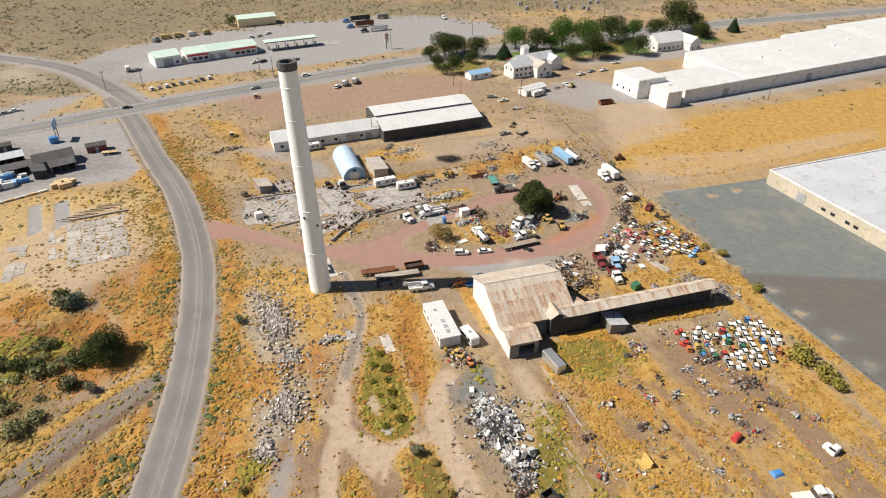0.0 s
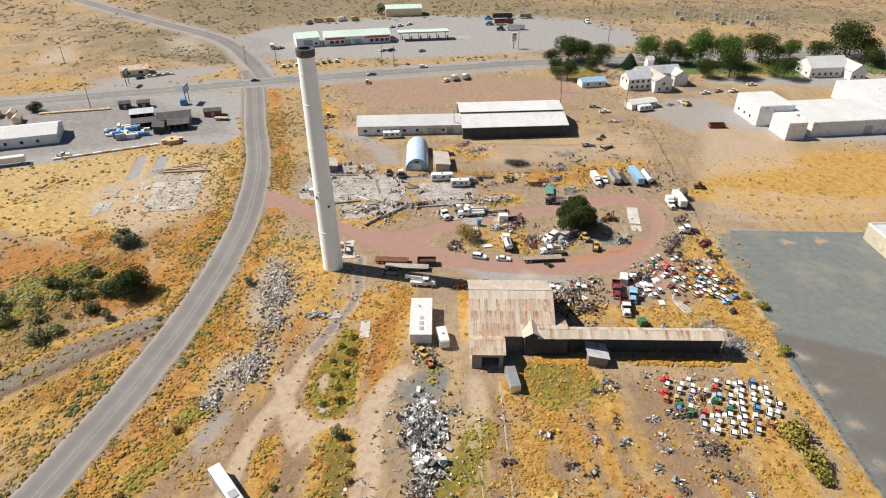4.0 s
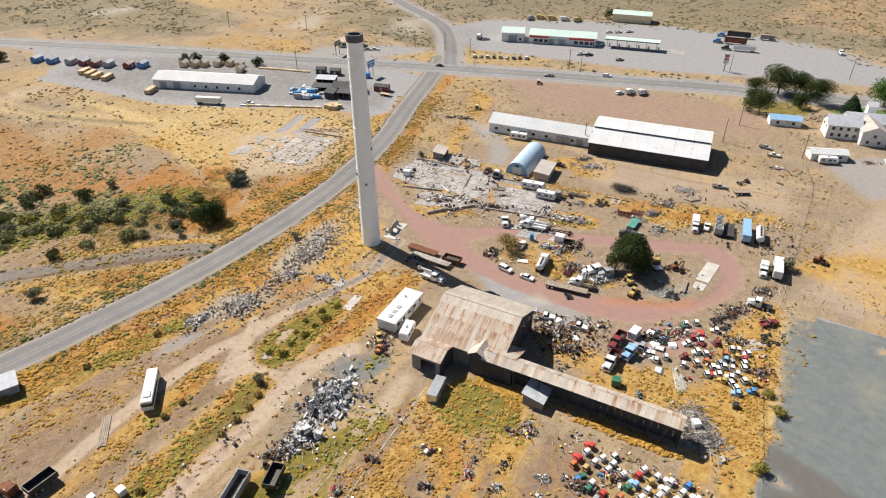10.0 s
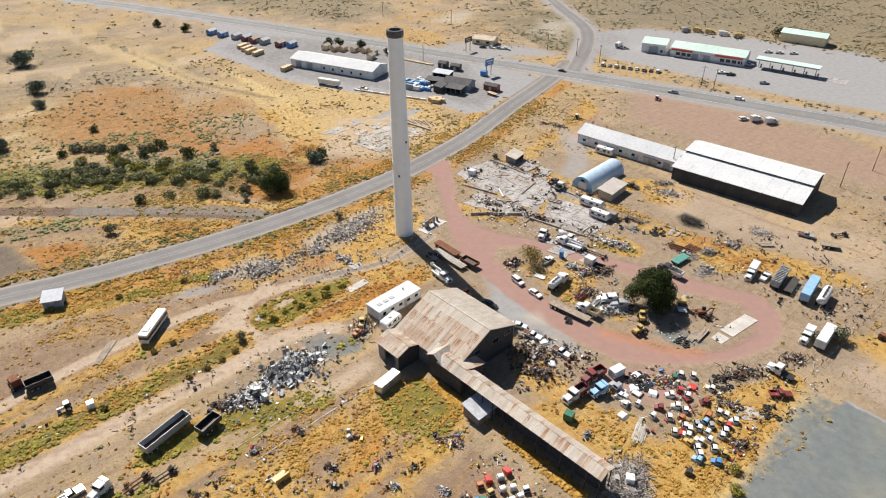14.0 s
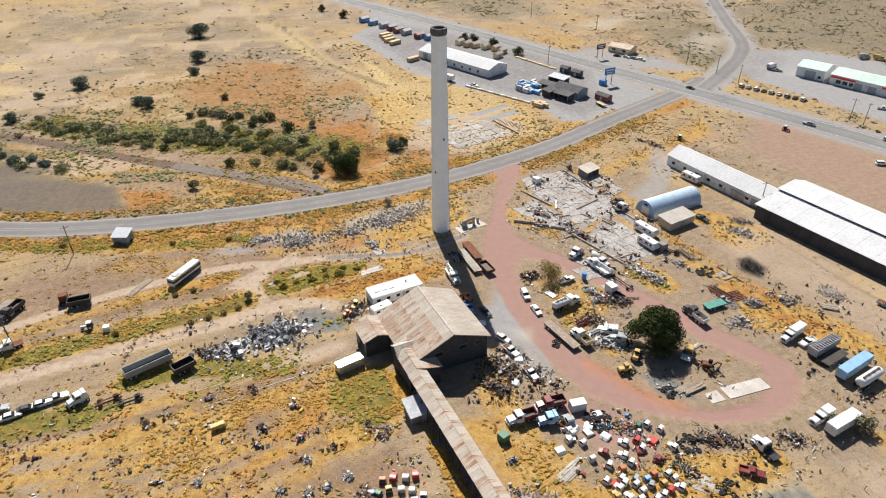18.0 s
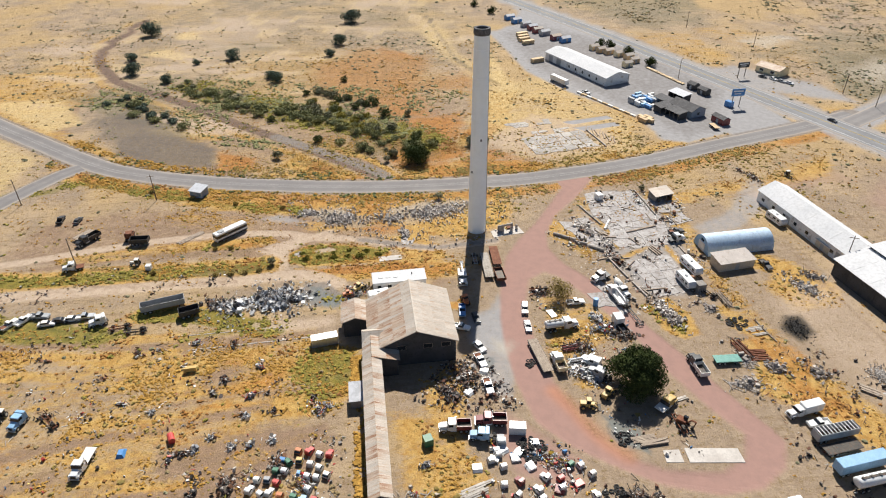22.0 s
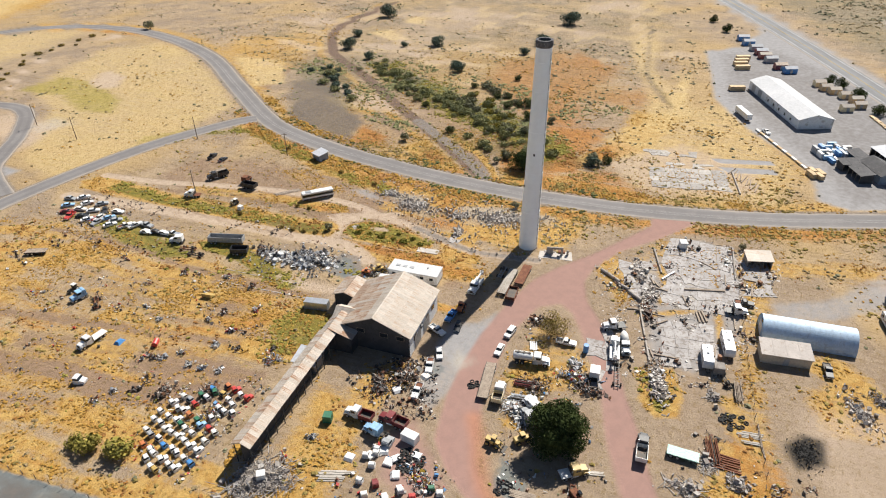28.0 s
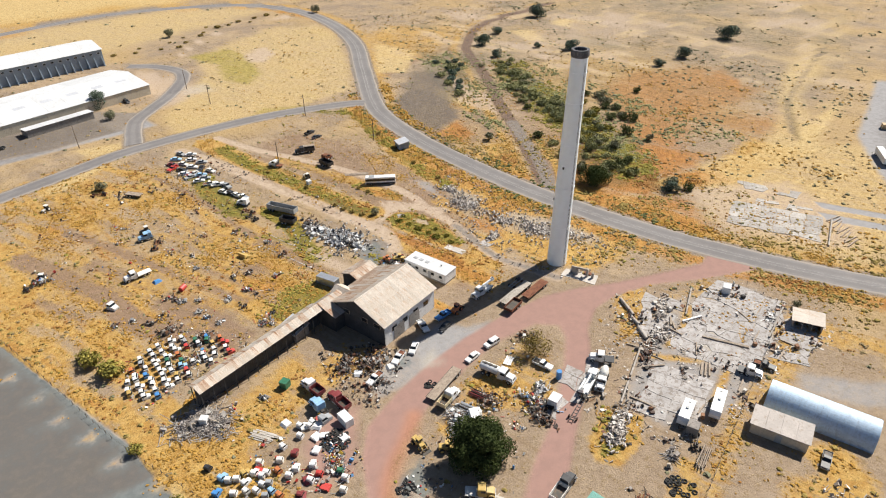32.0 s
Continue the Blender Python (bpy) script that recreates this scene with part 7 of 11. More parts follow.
plant(shrub, [(-112, 58, 1.2), (-121, 48, 1.3), (-112, 36.5, 1.1), (-120, 20, 1.3), (-135, 4, 1.2), (-131, -2, 1.1), (-121, 34, 1.3), (-119, 46, 1.0), (-117, 57, 1.2), (-122, 22, 1.0), (-137, 11, 1.0), (-103, 88, 1.1), (-95, 11, 1.2), (-105, -17, 1.2), (-116, -23, 1.3), (-100, -5, 1.0)], 2.0, 5.2, LEAF_DITCH, 560, 24, "spreading olive brush along the old ditch", group="ditch brush")
plant(shrub, [(-144, 53, 1.2), (-140, 61, 1.2), (-138, 68, 1.0), (-133, 76, 1.0), (-120, 55, 1.2), (-117.5, 61, 1.2), (-116, 66, 1.0), (-124, 58, 1.0), (-142, 57, 0.9)], 2.2, 5.4, LEAF_SAGE, 620, 29, "grey-green willow brush in the damp hollow", group="hollow shrubs")
plant(shrub, [(-132, 54, 1.0), (-128, 65, 1.1), (-123, 68, 1.0), (-117, 72, 1.1), (-118, 82, 0.9), (-112, 79, 1.0), (-105, 85, 1.1), (-101, 91, 1.0), (-109, 88, 0.8)], 1.7, 5.2, LEAF_OLIVE, 560, 30, "yellow-green brush in the damp hollow", group="hollow shrubs")
band = curve_points([(-88, 113), (-95, 100), (-101, 90), (-107, 74), (-114, 55), (-119, 38), (-124, 20), (-134, 2), (-142, -14)], 3.0)
rb = np.random.default_rng(77)
plant(shrub, [(p[0] + rb.normal(0, 4.2), p[1] + rb.normal(0, 2.5), rb.uniform(0.55, 1.15)) for p in band for _ in range(2)], 1.7, 4.6, LEAF_DITCH, 420, 27, "grey-olive brush filling the old ditch", group="ditch brush")
plant(shrub, [(p[0] + rb.normal(0, 4.8), p[1] + rb.normal(0, 2.5), rb.uniform(0.5, 1.0)) for p in band[::2]], 2.0, 4.2, LEAF_SAGE, 420, 28, "grey-green brush filling the old ditch", group="ditch brush")
plant(tree, [(-203, 40, 0.7), (-225, 38.5, 1.0), (-275, 31.5, 1.4), (-189.5, -10, 1.0), (-228, -79, 1.3), (-158, 27, 0.85), (-162, 22, 0.7), (-157, -49, 1.0), (-148, -25.5, 0.7), (-178, -25, 0.5), (-180, -63, 0.8), (-93.4, 131.5, 0.6)], 5.6, 6.6, LEAF_WILD, 2600, 0.28, 31, "grey-green wild olive tree on the dry plain", 9, 0.2, 0.02, group="wild olives")
plant(shrub, [(81.5, 112.3, 1.6), (84, 106, 1.3), (85.5, 102.5, 1.0), (80, 156, 0.8), (83, 139, 0.8), (76, 160, 0.6)], 2.6, 4.0, LEAF_OLIVE, 600, 25, "yellow-green weed bush at the lot's edge", group="edge bushes")
plant(shrub, [(62.7, 10.8, 1.1), (-18, -186, 1.5), (-119, -187, 1.6), (58, 207, 0.9), (60, 212, 1.1), (-66, 192, 0.6), (44, -60, 1.3)], 3.6, 4.2, LEAF_SAGE, 620, 26, "tall grey-green bush standing alone", group="lone bushes")
# the dark hedge inside the weed island, and weeds along the tracks
plant(shrub, [(-14.4, 113.5, 0.7), (-15.6, 109.6, 0.6), (-12.6, 108.2, 0.9), (-12.0, 104.8, 0.6), (-15.2, 104.4, 0.5), (-10.9, 101.2, 0.8), (-13.4, 100.2, 0.45), (-10.2, 96.8, 0.6), (-8.6, 93.6, 0.8), (-11.4, 91.6, 0.6), (-15.8, 93.0, 0.4)], 0.8, 3.0, LEAF_WEED, 380, 61, "yellow-green weed bush in a yellow-green patch", group="weed hedge")
plant(shrub, [(-1.6, 82.5, 0.8), (0.2, 79.0, 0.7), (1.6, 75.5, 0.8), (2.6, 71.5, 0.7), (-11.0, 70.0, 0.7), (-9.8, 65.5, 0.7), (10.5, 34.0, 0.7), (4.5, 54.0, 0.8), (-36.5, 60.0, 0.8), (-38.5, 44.0, 0.8), (-40.5, 28.0, 0.9), (-36.2, 76.0, 0.8)], 1.1, 2.6, LEAF_BRUSH, 360, 62, "brown-olive brush on a weedy strip", group="strip brush")
# shade trees round the white houses
plant(tree, [(1, 358, 1.15), (18, 358, 0.85), (53, 371, 1.0), (99, 391, 1.25), (82, 356, 1.05), (70, 353, 0.75), (108, 363, 0.9), (144, 413, 1.45), (154, 410, 0.95), (155, 400, 0.8), (130, 407, 0.85), (5, 327, 0.75), (-3, 338, 0.5), (-7, 352, 0.62), (8, 366, 0.75), (15, 346, 0.5)], 12.5, 11.5, LEAF_DARK, 5600, 0.3, 41, "tall dark green shade tree beside the highway", 13, 0.4, 0.12, group="shade trees")
plant(tree, [(41, 374, 1.05), (68, 376, 1.2), (82, 376, 1.2), (61, 371, 0.7), (115, 400, 0.75), (109, 399, 0.55)], 13.5, 10.5, LEAF_GREEN, 5000, 0.3, 42, "bright green shade tree on a watered lawn", 11, 0.35, 0.12, group="shade trees")
plant(conifer, [(33, 355.5, 1.15), (181, 415, 1.0)], 9.0, 7.6, 2600, 51, group="evergreens")
plant(tree, [(-239.7, 185.7, 0.8), (-237.5, 191, 0.7), (-224.7, 200, 0.85), (-208, 209.9, 0.8), (-310, 118, 0.75), (-330, 104, 0.7)], 6.4, 5.4, LEAF_DARK, 2200, 0.26, 53, "small dark green tree beside the lumber yard", 8, 0.3, 0.1, group="lumber yard trees")
plant(shrub, [(-16, -158, 1.0), (-22, -166, 0.8), (-34, -176, 1.0), (-38, -182, 0.7), (-50, -189, 1.1), (-58, -191, 0.8), (-66, -196, 1.0), (-78, -198, 0.9), (-88, -200, 1.1), (-6, -160, 0.7), (8, -162, 0.8), (20, -164, 0.9), (-24, -178, 0.6), (-44, -194, 0.7), (4, -170, 0.6), (-72, -190, 0.6), (-14, -172, 0.6)], 1.3, 4.2, LEAF_BRUSH, 380, 63, "low brown brush along a dirt track", group="track brush")


GRID_I = lambda a, g: np.clip(np.searchsorted(g, a), 0, len(g) - 1)


def soil_at(kind, x, y):
    return SOIL[kind].reshape(ny, nx)[GRID_I(y, GY), GRID_I(x, GX)]


KEEP_OUT = []                           # (x, y, turn, half length, half width) kept free of tufts


def clear_of(x, y, line, d):
    """Whether points keep d metres away from a line."""
    ok = np.ones(len(x), bool)
    line = np.array(line)[::2]
    for (ax, ay), (bx, by) in zip(line[:-1], line[1:]):
        i = np.where((abs(x - (ax + bx) / 2) < d + 12) & (abs(y - (ay + by) / 2) < d + 12))[0]
        if len(i):
            dx, dy = bx - ax, by - ay
            k = np.clip(((x[i] - ax) * dx + (y[i] - ay) * dy) / (dx * dx + dy * dy + 1e-9), 0, 1)
            ok[i] &= np.hypot(x[i] - ax - k * dx, y[i] - ay - k * dy) > d
    return ok


def tufts(name, mat, label, n, area, dens, size, blades, seed, hole=None, clump=0, spread=1.6):
    """Many small clumps of blades, thinned by a density rule."""
    rng = np.random.default_rng(seed)
    x, y = rng.uniform(area[0], area[1], n), rng.uniform(area[2], area[3], n)
    if clump:
        c = np.arange(n) // clump
        x = x[c] + rng.normal(0, spread, n) * rng.uniform(0.3, 1.4, n // clump + 1)[c]
        y = y[c] + rng.normal(0, spread, n) * rng.uniform(0.3, 1.4, n // clump + 1)[c]
    patchy = np.array([noise.noise((a * 0.045, b * 0.045, seed)) + 0.6 * noise.noise((a * 0.21, b * 0.21, seed + 3)) for a, b in zip(x, y)])
    keep = rng.uniform(0, 1, n) < np.clip(dens(x, y) * np.clip(0.42 + 2.1 * patchy, 0.02, 1.7), 0, 1)
    for cx, cy, turn, hl, hw in KEEP_OUT:
        c, s = math.cos(radians(turn)), math.sin(radians(turn))
        u, v = (x - cx) * c + (y - cy) * s, -(x - cx) * s + (y - cy) * c
        keep &= ~((abs(u) < hl) & (abs(v) < hw))
    if hole:
        keep &= ~((x > hole[0]) & (x < hole[1]) & (y > hole[2]) & (y < hole[3]))
    x, y = x[keep], y[keep]
    ok = clear_of(x, y, ROAD_SIDE, 4.6) & clear_of(x, y, ROAD_WEST, 4.0) & clear_of(x, y, HIGHWAY, 8.5) & clear_of(x, y, ROAD_NORTH, 5.0) & clear_of(x, y, ROAD_LOT, 3.8)
    x, y = x[ok], y[ok]
    k = len(x)
    s = size[0] + (size[1] - size[0]) * rng.uniform(0, 1, k) ** 2.2
    # one clump: sprays bent over from its foot into a ragged dome
    a = (np.arange(blades)[None] + rng.uniform(-0.35, 0.35, (k, blades))) * 2 * math.pi / blades + rng.uniform(0, 6.28, (k, 1))
    out, hgt = rng.uniform(0.45, 1.0, (k, blades)), rng.uniform(0.25, 0.55, (k, blades))
    cx, cy, tx, ty = np.cos(a), np.sin(a), -np.sin(a), np.cos(a)
    wd = rng.uniform(0.25, 0.5, (k, blades))
    S = s[:, None]
    spot = lambda q, w, z: np.stack([x[:, None] + (cx * q + tx * wd * w) * S, y[:, None] + (cy * q + ty * wd * w) * S, z * S], -1)
    base = np.stack([spot(out, -0.7, 0.02 + 0 * a), spot(out, 0.7, 0.02 + 0 * a), spot(out * 0.7, 1.0, hgt * 0.75), spot(out * 0.7, -1.0, hgt * 0.75)], 2)
    inner = np.stack([spot(out * 0.7, -1.0, hgt * 0.75), spot(out * 0.7, 1.0, hgt * 0.75), spot(-0.05 + 0 * a, 0.5, hgt), spot(-0.05 + 0 * a, -0.5, hgt)], 2)
    vs = np.concatenate([base, inner], 1).reshape(-1, 3)
    fs = np.arange(len(vs)).reshape(-1, 4)
    tagged(new(name, sheet_mesh(name, vs, fs, mat)), label, "vegetation", kind="stuff")


# ---- heaps and scatter of scrap ----
def scrap_mat(name, colours, metal=0.2, rough=0.6):
    m, t, n, l, b = nodes_of(name)
    geo = n.new("ShaderNodeNewGeometry")
    r = n.new("ShaderNodeValToRGB")
    r.color_ramp.interpolation = "CONSTANT"
    for i, c in enumerate(colours):
        e = r.color_ramp.elements[0] if i == 0 else r.color_ramp.elements.new(i / len(colours))
        e.position, e.color = i / len(colours), (*c, 1)
    r.color_ramp.elements[-1].color = (*colours[-1], 1)
    l.new(geo.outputs["Random Per Island"], r.inputs[0])
    dirt = noise_of(t, geo.outputs["Position"], 3.0, 5, 0.7)
    l.new(mix_of(t, calc(t, "MULTIPLY", ramp_of(t, dirt, 0.45, 0.75), 0.6), r.outputs[0], (0.14, 0.10, 0.07)), b.inputs["Base Color"])
    b.inputs["Roughness"].default_value, b.inputs["Metallic"].default_value = rough, metal
    return m


SCRAP_GREY = scrap_mat("mixed_grey_scrap", [(0.50, 0.50, 0.49), (0.05, 0.05, 0.05), (0.72, 0.72, 0.70), (0.26, 0.27, 0.28), (0.36, 0.34, 0.32), (0.10, 0.09, 0.08), (0.16, 0.13, 0.11), (0.44, 0.46, 0.48), (0.56, 0.54, 0.51), (0.20, 0.10, 0.06), (0.32, 0.33, 0.35)], 0.1, 0.5)
SCRAP_PALE = scrap_mat("torn_pale_sheet_metal", [(0.66, 0.67, 0.68), (0.035, 0.035, 0.04), (0.52, 0.53, 0.54), (0.74, 0.74, 0.73), (0.10, 0.10, 0.10), (0.40, 0.41, 0.43), (0.60, 0.61, 0.62), (0.05, 0.045, 0.045), (0.30, 0.25, 0.21), (0.68, 0.67, 0.64)], 0.05, 0.6)
SCRAP_RUST = scrap_mat("mixed_rusty_scrap", [(0.16, 0.07, 0.04), (0.05, 0.045, 0.04), (0.26, 0.13, 0.07), (0.10, 0.08, 0.07), (0.40, 0.36, 0.32), (0.08, 0.05, 0.04), (0.62, 0.60, 0.56), (0.20, 0.17, 0.14), (0.03, 0.03, 0.03)], 0.2, 0.75)
SCRAP_BRIGHT = scrap_mat("mixed_painted_scrap", [(0.70, 0.69, 0.66), (0.06, 0.055, 0.05), (0.66, 0.65, 0.62), (0.16, 0.08, 0.05), (0.45, 0.05, 0.04), (0.30, 0.28, 0.26), (0.08, 0.24, 0.48), (0.72, 0.70, 0.66), (0.62, 0.40, 0.05), (0.10, 0.09, 0.08), (0.40, 0.38, 0.35)], 0.1, 0.5)
LUMBER = scrap_mat("grey_lumber_mix", [(0.38, 0.35, 0.32), (0.26, 0.23, 0.21), (0.48, 0.45, 0.42), (0.16, 0.14, 0.13), (0.33, 0.30, 0.28), (0.42, 0.36, 0.29)], 0, 0.85)
STONES = scrap_mat("pale_concrete_rubble", [(0.56, 0.52, 0.48), (0.40, 0.36, 0.32), (0.64, 0.60, 0.56), (0.30, 0.26, 0.23), (0.50, 0.45, 0.40), (0.38, 0.33, 0.28)], 0, 0.9)
BOX_V = np.array([(x, y, z) for z in (-1, 1) for x, y in ((-1, -1), (1, -1), (1, 1), (-1, 1))], float) * 0.5
BOX_F = np.array([(0, 3, 2, 1), (4, 5, 6, 7), (0, 1, 5, 4), (1, 2, 6, 5), (2, 3, 7, 6), (3, 0, 4, 7)])


def pieces(rng, x, y, z, sizes, tilt):
    """Oriented blocks, plates and bars at the places given; their corners are knocked about."""
    k = len(x)
    yaw, p, q = rng.uniform(0, 2 * math.pi, k), rng.normal(0, tilt, k), rng.normal(0, tilt, k)
    v = BOX_V[None] * sizes[:, None]
    v = v * rng.uniform(0.85, 1.1, (k, 8, 3))
    c, s = np.cos(p)[:, None], np.sin(p)[:, None]
    v = np.stack([v[..., 0] * c + v[..., 2] * s, v[..., 1], -v[..., 0] * s + v[..., 2] * c], -1)
    c, s = np.cos(q)[:, None], np.sin(q)[:, None]
    v = np.stack([v[..., 0], v[..., 1] * c - v[..., 2] * s, v[..., 1] * s + v[..., 2] * c], -1)
    c, s = np.cos(yaw)[:, None], np.sin(yaw)[:, None]
    v = np.stack([v[..., 0] * c - v[..., 1] * s, v[..., 0] * s + v[..., 1] * c, v[..., 2]], -1)
    v += np.stack([x, y, z], -1)[:, None]
    low = v[..., 2].min(1)
    v[..., 2] += np.maximum(0, -low)[:, None] * (1 - 0.02)
    return v.reshape(-1, 3), (np.arange(k)[:, None, None] * 8 + BOX_F[None]).reshape(-1, 4)


def piece_sizes(rng, k, big, plates=0.45, bars=0.25):
    s = big * rng.uniform(0.2, 1, (k, 3)) ** 1.8 + 0.04
    kind = rng.uniform(0, 1, k)
    s[kind < plates, 2] = 0.05
    b = (kind >= plates) & (kind < plates + bars)
    s[b, 1:] = 0.1
    s[b, 0] = big * rng.uniform(0.8, 2.2, b.sum())
    return s


def heap(name, x, y, turn, rx, ry, high, n, mat, label, big=0.9, seed=1, plates=0.45, bars=0.25, tilt=0.6, lumps=3):
    """A heap: pieces piled over a mound with several tops."""
    rng = np.random.default_rng(seed)
    a, r = rng.uniform(0, 2 * math.pi, n), np.minimum(np.abs(rng.normal(0, 0.5, n)) + 0.1 * rng.uniform(0, 1, n), 1.35)
    wob = 1 + 0.18 * np.sin(3 * a + seed) + 0.12 * np.sin(5 * a + 2 * seed)
    u, v = np.cos(a) * r * wob * rx, np.sin(a) * r * wob * ry
    tops = [(rng.uniform(-0.45, 0.45) * rx, rng.uniform(-0.45, 0.45) * ry, rng.uniform(0.55, 1)) for _ in range(lumps)]
    z = np.max([t * np.clip(1 - np.sqrt(((u - p) / rx) ** 2 + ((v - q) / ry) ** 2) * 1.25, 0, 1) for p, q, t in tops], 0) * high
    c, s = math.cos(radians(turn)), math.sin(radians(turn))
    z = z * rng.uniform(0.5, 1.0, n) + 0.08
    vs, fs = pieces(rng, u * c - v * s, u * s + v * c, z, piece_sizes(rng, n, big, plates, bars), tilt)
    ob = new(name, sheet_mesh(name, vs, fs, mat))
    ob.matrix_world = pose(x, y, 0)
    return tagged(ob, label, "heap", kind="stuff")


def scatter(name, mat, label, n, pts, big=0.5, seed=1, plates=0.4, bars=0.25, clump=6, tilt=0.35):
    """Loose pieces strewn over a plot, in clumps."""
    rng = np.random.default_rng(seed)
    pts = np.array(pts, float)
    lo, hi = pts.min(0), pts.max(0)
    cx, cy = rng.uniform(lo[0], hi[0], max(1, n // clump)), rng.uniform(lo[1], hi[1], max(1, n // clump))
    i = rng.integers(0, len(cx), n)
    sp = rng.exponential(1.6, n)
    an = rng.uniform(0, 2 * math.pi, n)
    x, y = cx[i] + np.cos(an) * sp, cy[i] + np.sin(an) * sp
    inside = np.zeros(n, bool)
    for (ax, ay), (bx, by) in zip(pts, np.roll(pts, -1, 0)):
        if ay != by:
            inside ^= ((ay > y) != (by > y)) & (x < (bx - ax) * (y - ay) / (by - ay) + ax)
    x, y = x[inside], y[inside]
    s = piece_sizes(rng, len(x), big, plates, bars)
    vs, fs = pieces(rng, x, y, s[:, 2] * 0.5 + 0.02, s, tilt)
    tagged(new(name, sheet_mesh(name, vs, fs, mat)), label, "scrap", kind="stuff")


def tyre_pile(x, y, r, n, seed, label="heap of old black tyres"):
    """Loose tyres, each a thing of its own in one group."""
    rng = np.random.default_rng(seed)
    me = shared("loose_tyre", lambda: M().rings([[(q * math.cos(2 * math.pi * i / 12), q * math.sin(2 * math.pi * i / 12), z) for i in range(12)]
                for z, q in ((0.04, 0.3), (0, 0.42), (0.06, 0.52), (0.2, 0.52), (0.26, 0.42), (0.22, 0.3), (0.04, 0.3))], False).mesh("tyre", RUBBER))
    for i in range(n):
        a, q = rng.uniform(0, 6.28), math.sqrt(rng.uniform(0, 1)) * r
        ob = new("tyre", me)
        ob.matrix_world = pose(x + q * math.cos(a), y + q * math.sin(a), 0.01 + 0.24 * (i % 3 if q < r * 0.6 else 0), rng.uniform(-8, 8), rng.uniform(-8, 8), 0)
        tagged(ob, "old black rubber tyre lying in a pile", "tyre", "tyre pile")

SIZES.update({car: 0.88, suv: 0.88, pickup: 0.88, box_truck: 0.82, semi: 0.88, dump_truck: 0.92, flat_truck: 0.9, boom_truck: 0.92, camper: 0.93, box_trailer: 0.92,
              ribbed_trailer: 0.92, loader: 0.8, excavator: 0.85, bus: 0.94, mixer_truck: 0.85, farm_tractor: 0.85})

# ---- the yard: vehicles round the red loop ----
put(suv, 5.3, 156.4, 5, WHITE)
put(car, 12.0, 157.5, 12, WHITE)
put(tank_truck, 11.1, 165.6, 113, WHITE, WHITE)
put(flat_trailer, 22.5, 160.8, 22, 11.2, WOOD, STEEL)
put(dump_truck, 24.2, 165.0, 200, WHITE, CREAM, 6.6)
put(semi, 23.6, 173.2, 245, WHITE)
put(semi, 26.8, 174.2, 240, GREY)
put(loader, 36.3, 171.4, 95, YELLOW)
put(loader, 32.3, 175.6, 147, YELLOW)
put(pickup, 0.6, 169.2, 108, WHITE, STEEL)
put(chassis_wreck, -3.6, 159.8, 100, RUST)
put(boom_truck, -3.6, 179.6, 203, WHITE, 9.0)
put(chassis_wreck, 3.6, 183.4, 203, BLACK, 8.5, "long black trailer frame behind the crane truck")
put(flat_truck, -11.4, 176.0, 310, WHITE, BLACK, 6.0)
put(mixer_truck, -6.2, 181.0, 30, WHITE, OFFWHITE)
put(camper, -12.5, 198.3, 22, 7.2, group="travel trailers")
put(camper, -19.8, 200.8, 24, 8.6, group="travel trailers")
put(camper, -50.4, 230.9, 24, 7.6, "white travel trailer beside the long workshop", group="travel trailers")
put(box_trailer, -10.3, 201.6, 22, 2.6, WALL_GREY, "small dark cargo trailer", False)
put(dump_truck, 20.6, 196.0, 197, BLACK, OFFWHITE, 7.6)
put(flat_trailer, 17.4, 203.0, 103, 6.0, TEAL, TEAL, "short teal flatbed trailer")
put(box_truck, 31.4, 215.5, 295, WHITE, WHITE, 9.2)
put(pickup, 34.2, 217.6, 288, WHITE)
put(ribbed_trailer, 37.0, 219.6, 112, 10.0, GREY)
put(flat_trailer, 40.3, 220.0, 113, 8.0, STEEL, STEEL, "bare steel flatbed trailer frame")
put(box_trailer, 44.4, 221.8, 113, 11.6, LIGHT_BLUE, "faded light blue semi trailer")
put(tank_trailer, 48.2, 222.6, 112, 7.6, WHITE)
put(flat_truck, 33.6, 187.6, 140, YELLOW, OFFWHITE, 6.0, "old yellow truck with a pale flat deck")
put(excavator, 38.1, 190.4, 60, RUST, size=0.7)
put(box_trailer, 59.0, 208.2, 110, 9.0, WHITE, "white semi trailer by the loop's end")
put(box_truck, 56.4, 205.4, 290, WHITE, WHITE, 6.6)
put(flat_truck, 61.8, 189.6, 196, WHITE, BLACK, 6.4)
put(pickup, 66.5, 184.2, 60, MAROON)
put(loader, 65.6, 222.0, 10, RUST)
put(pickup, 24.7, 246.5, 30, GREY, RUST)
put(chassis_wreck, 29.0, 255.7, 70, STEEL)
put(flat_trailer, 31.9, 247.3, 45, 5.0, WOOD, STEEL, "small timber farm trailer")
put(pickup, 22.5, 291.0, 8, GREY, RUST)
put(pickup, 27.5, 286.0, 20, OFFWHITE)
put(pickup, -39.4, 199.6, 110, BLACK, RUST)
put(flat_truck, -34.6, 199.0, 115, WHITE, BLACK, 5.4)
put(pickup, -24.4, 221.6, 20, BLACK, STEEL)
put(box_trailer, -57.7, 177.4, 30, 3.0, WHITE, "small white cargo box on the old slab", False, size=0.8)
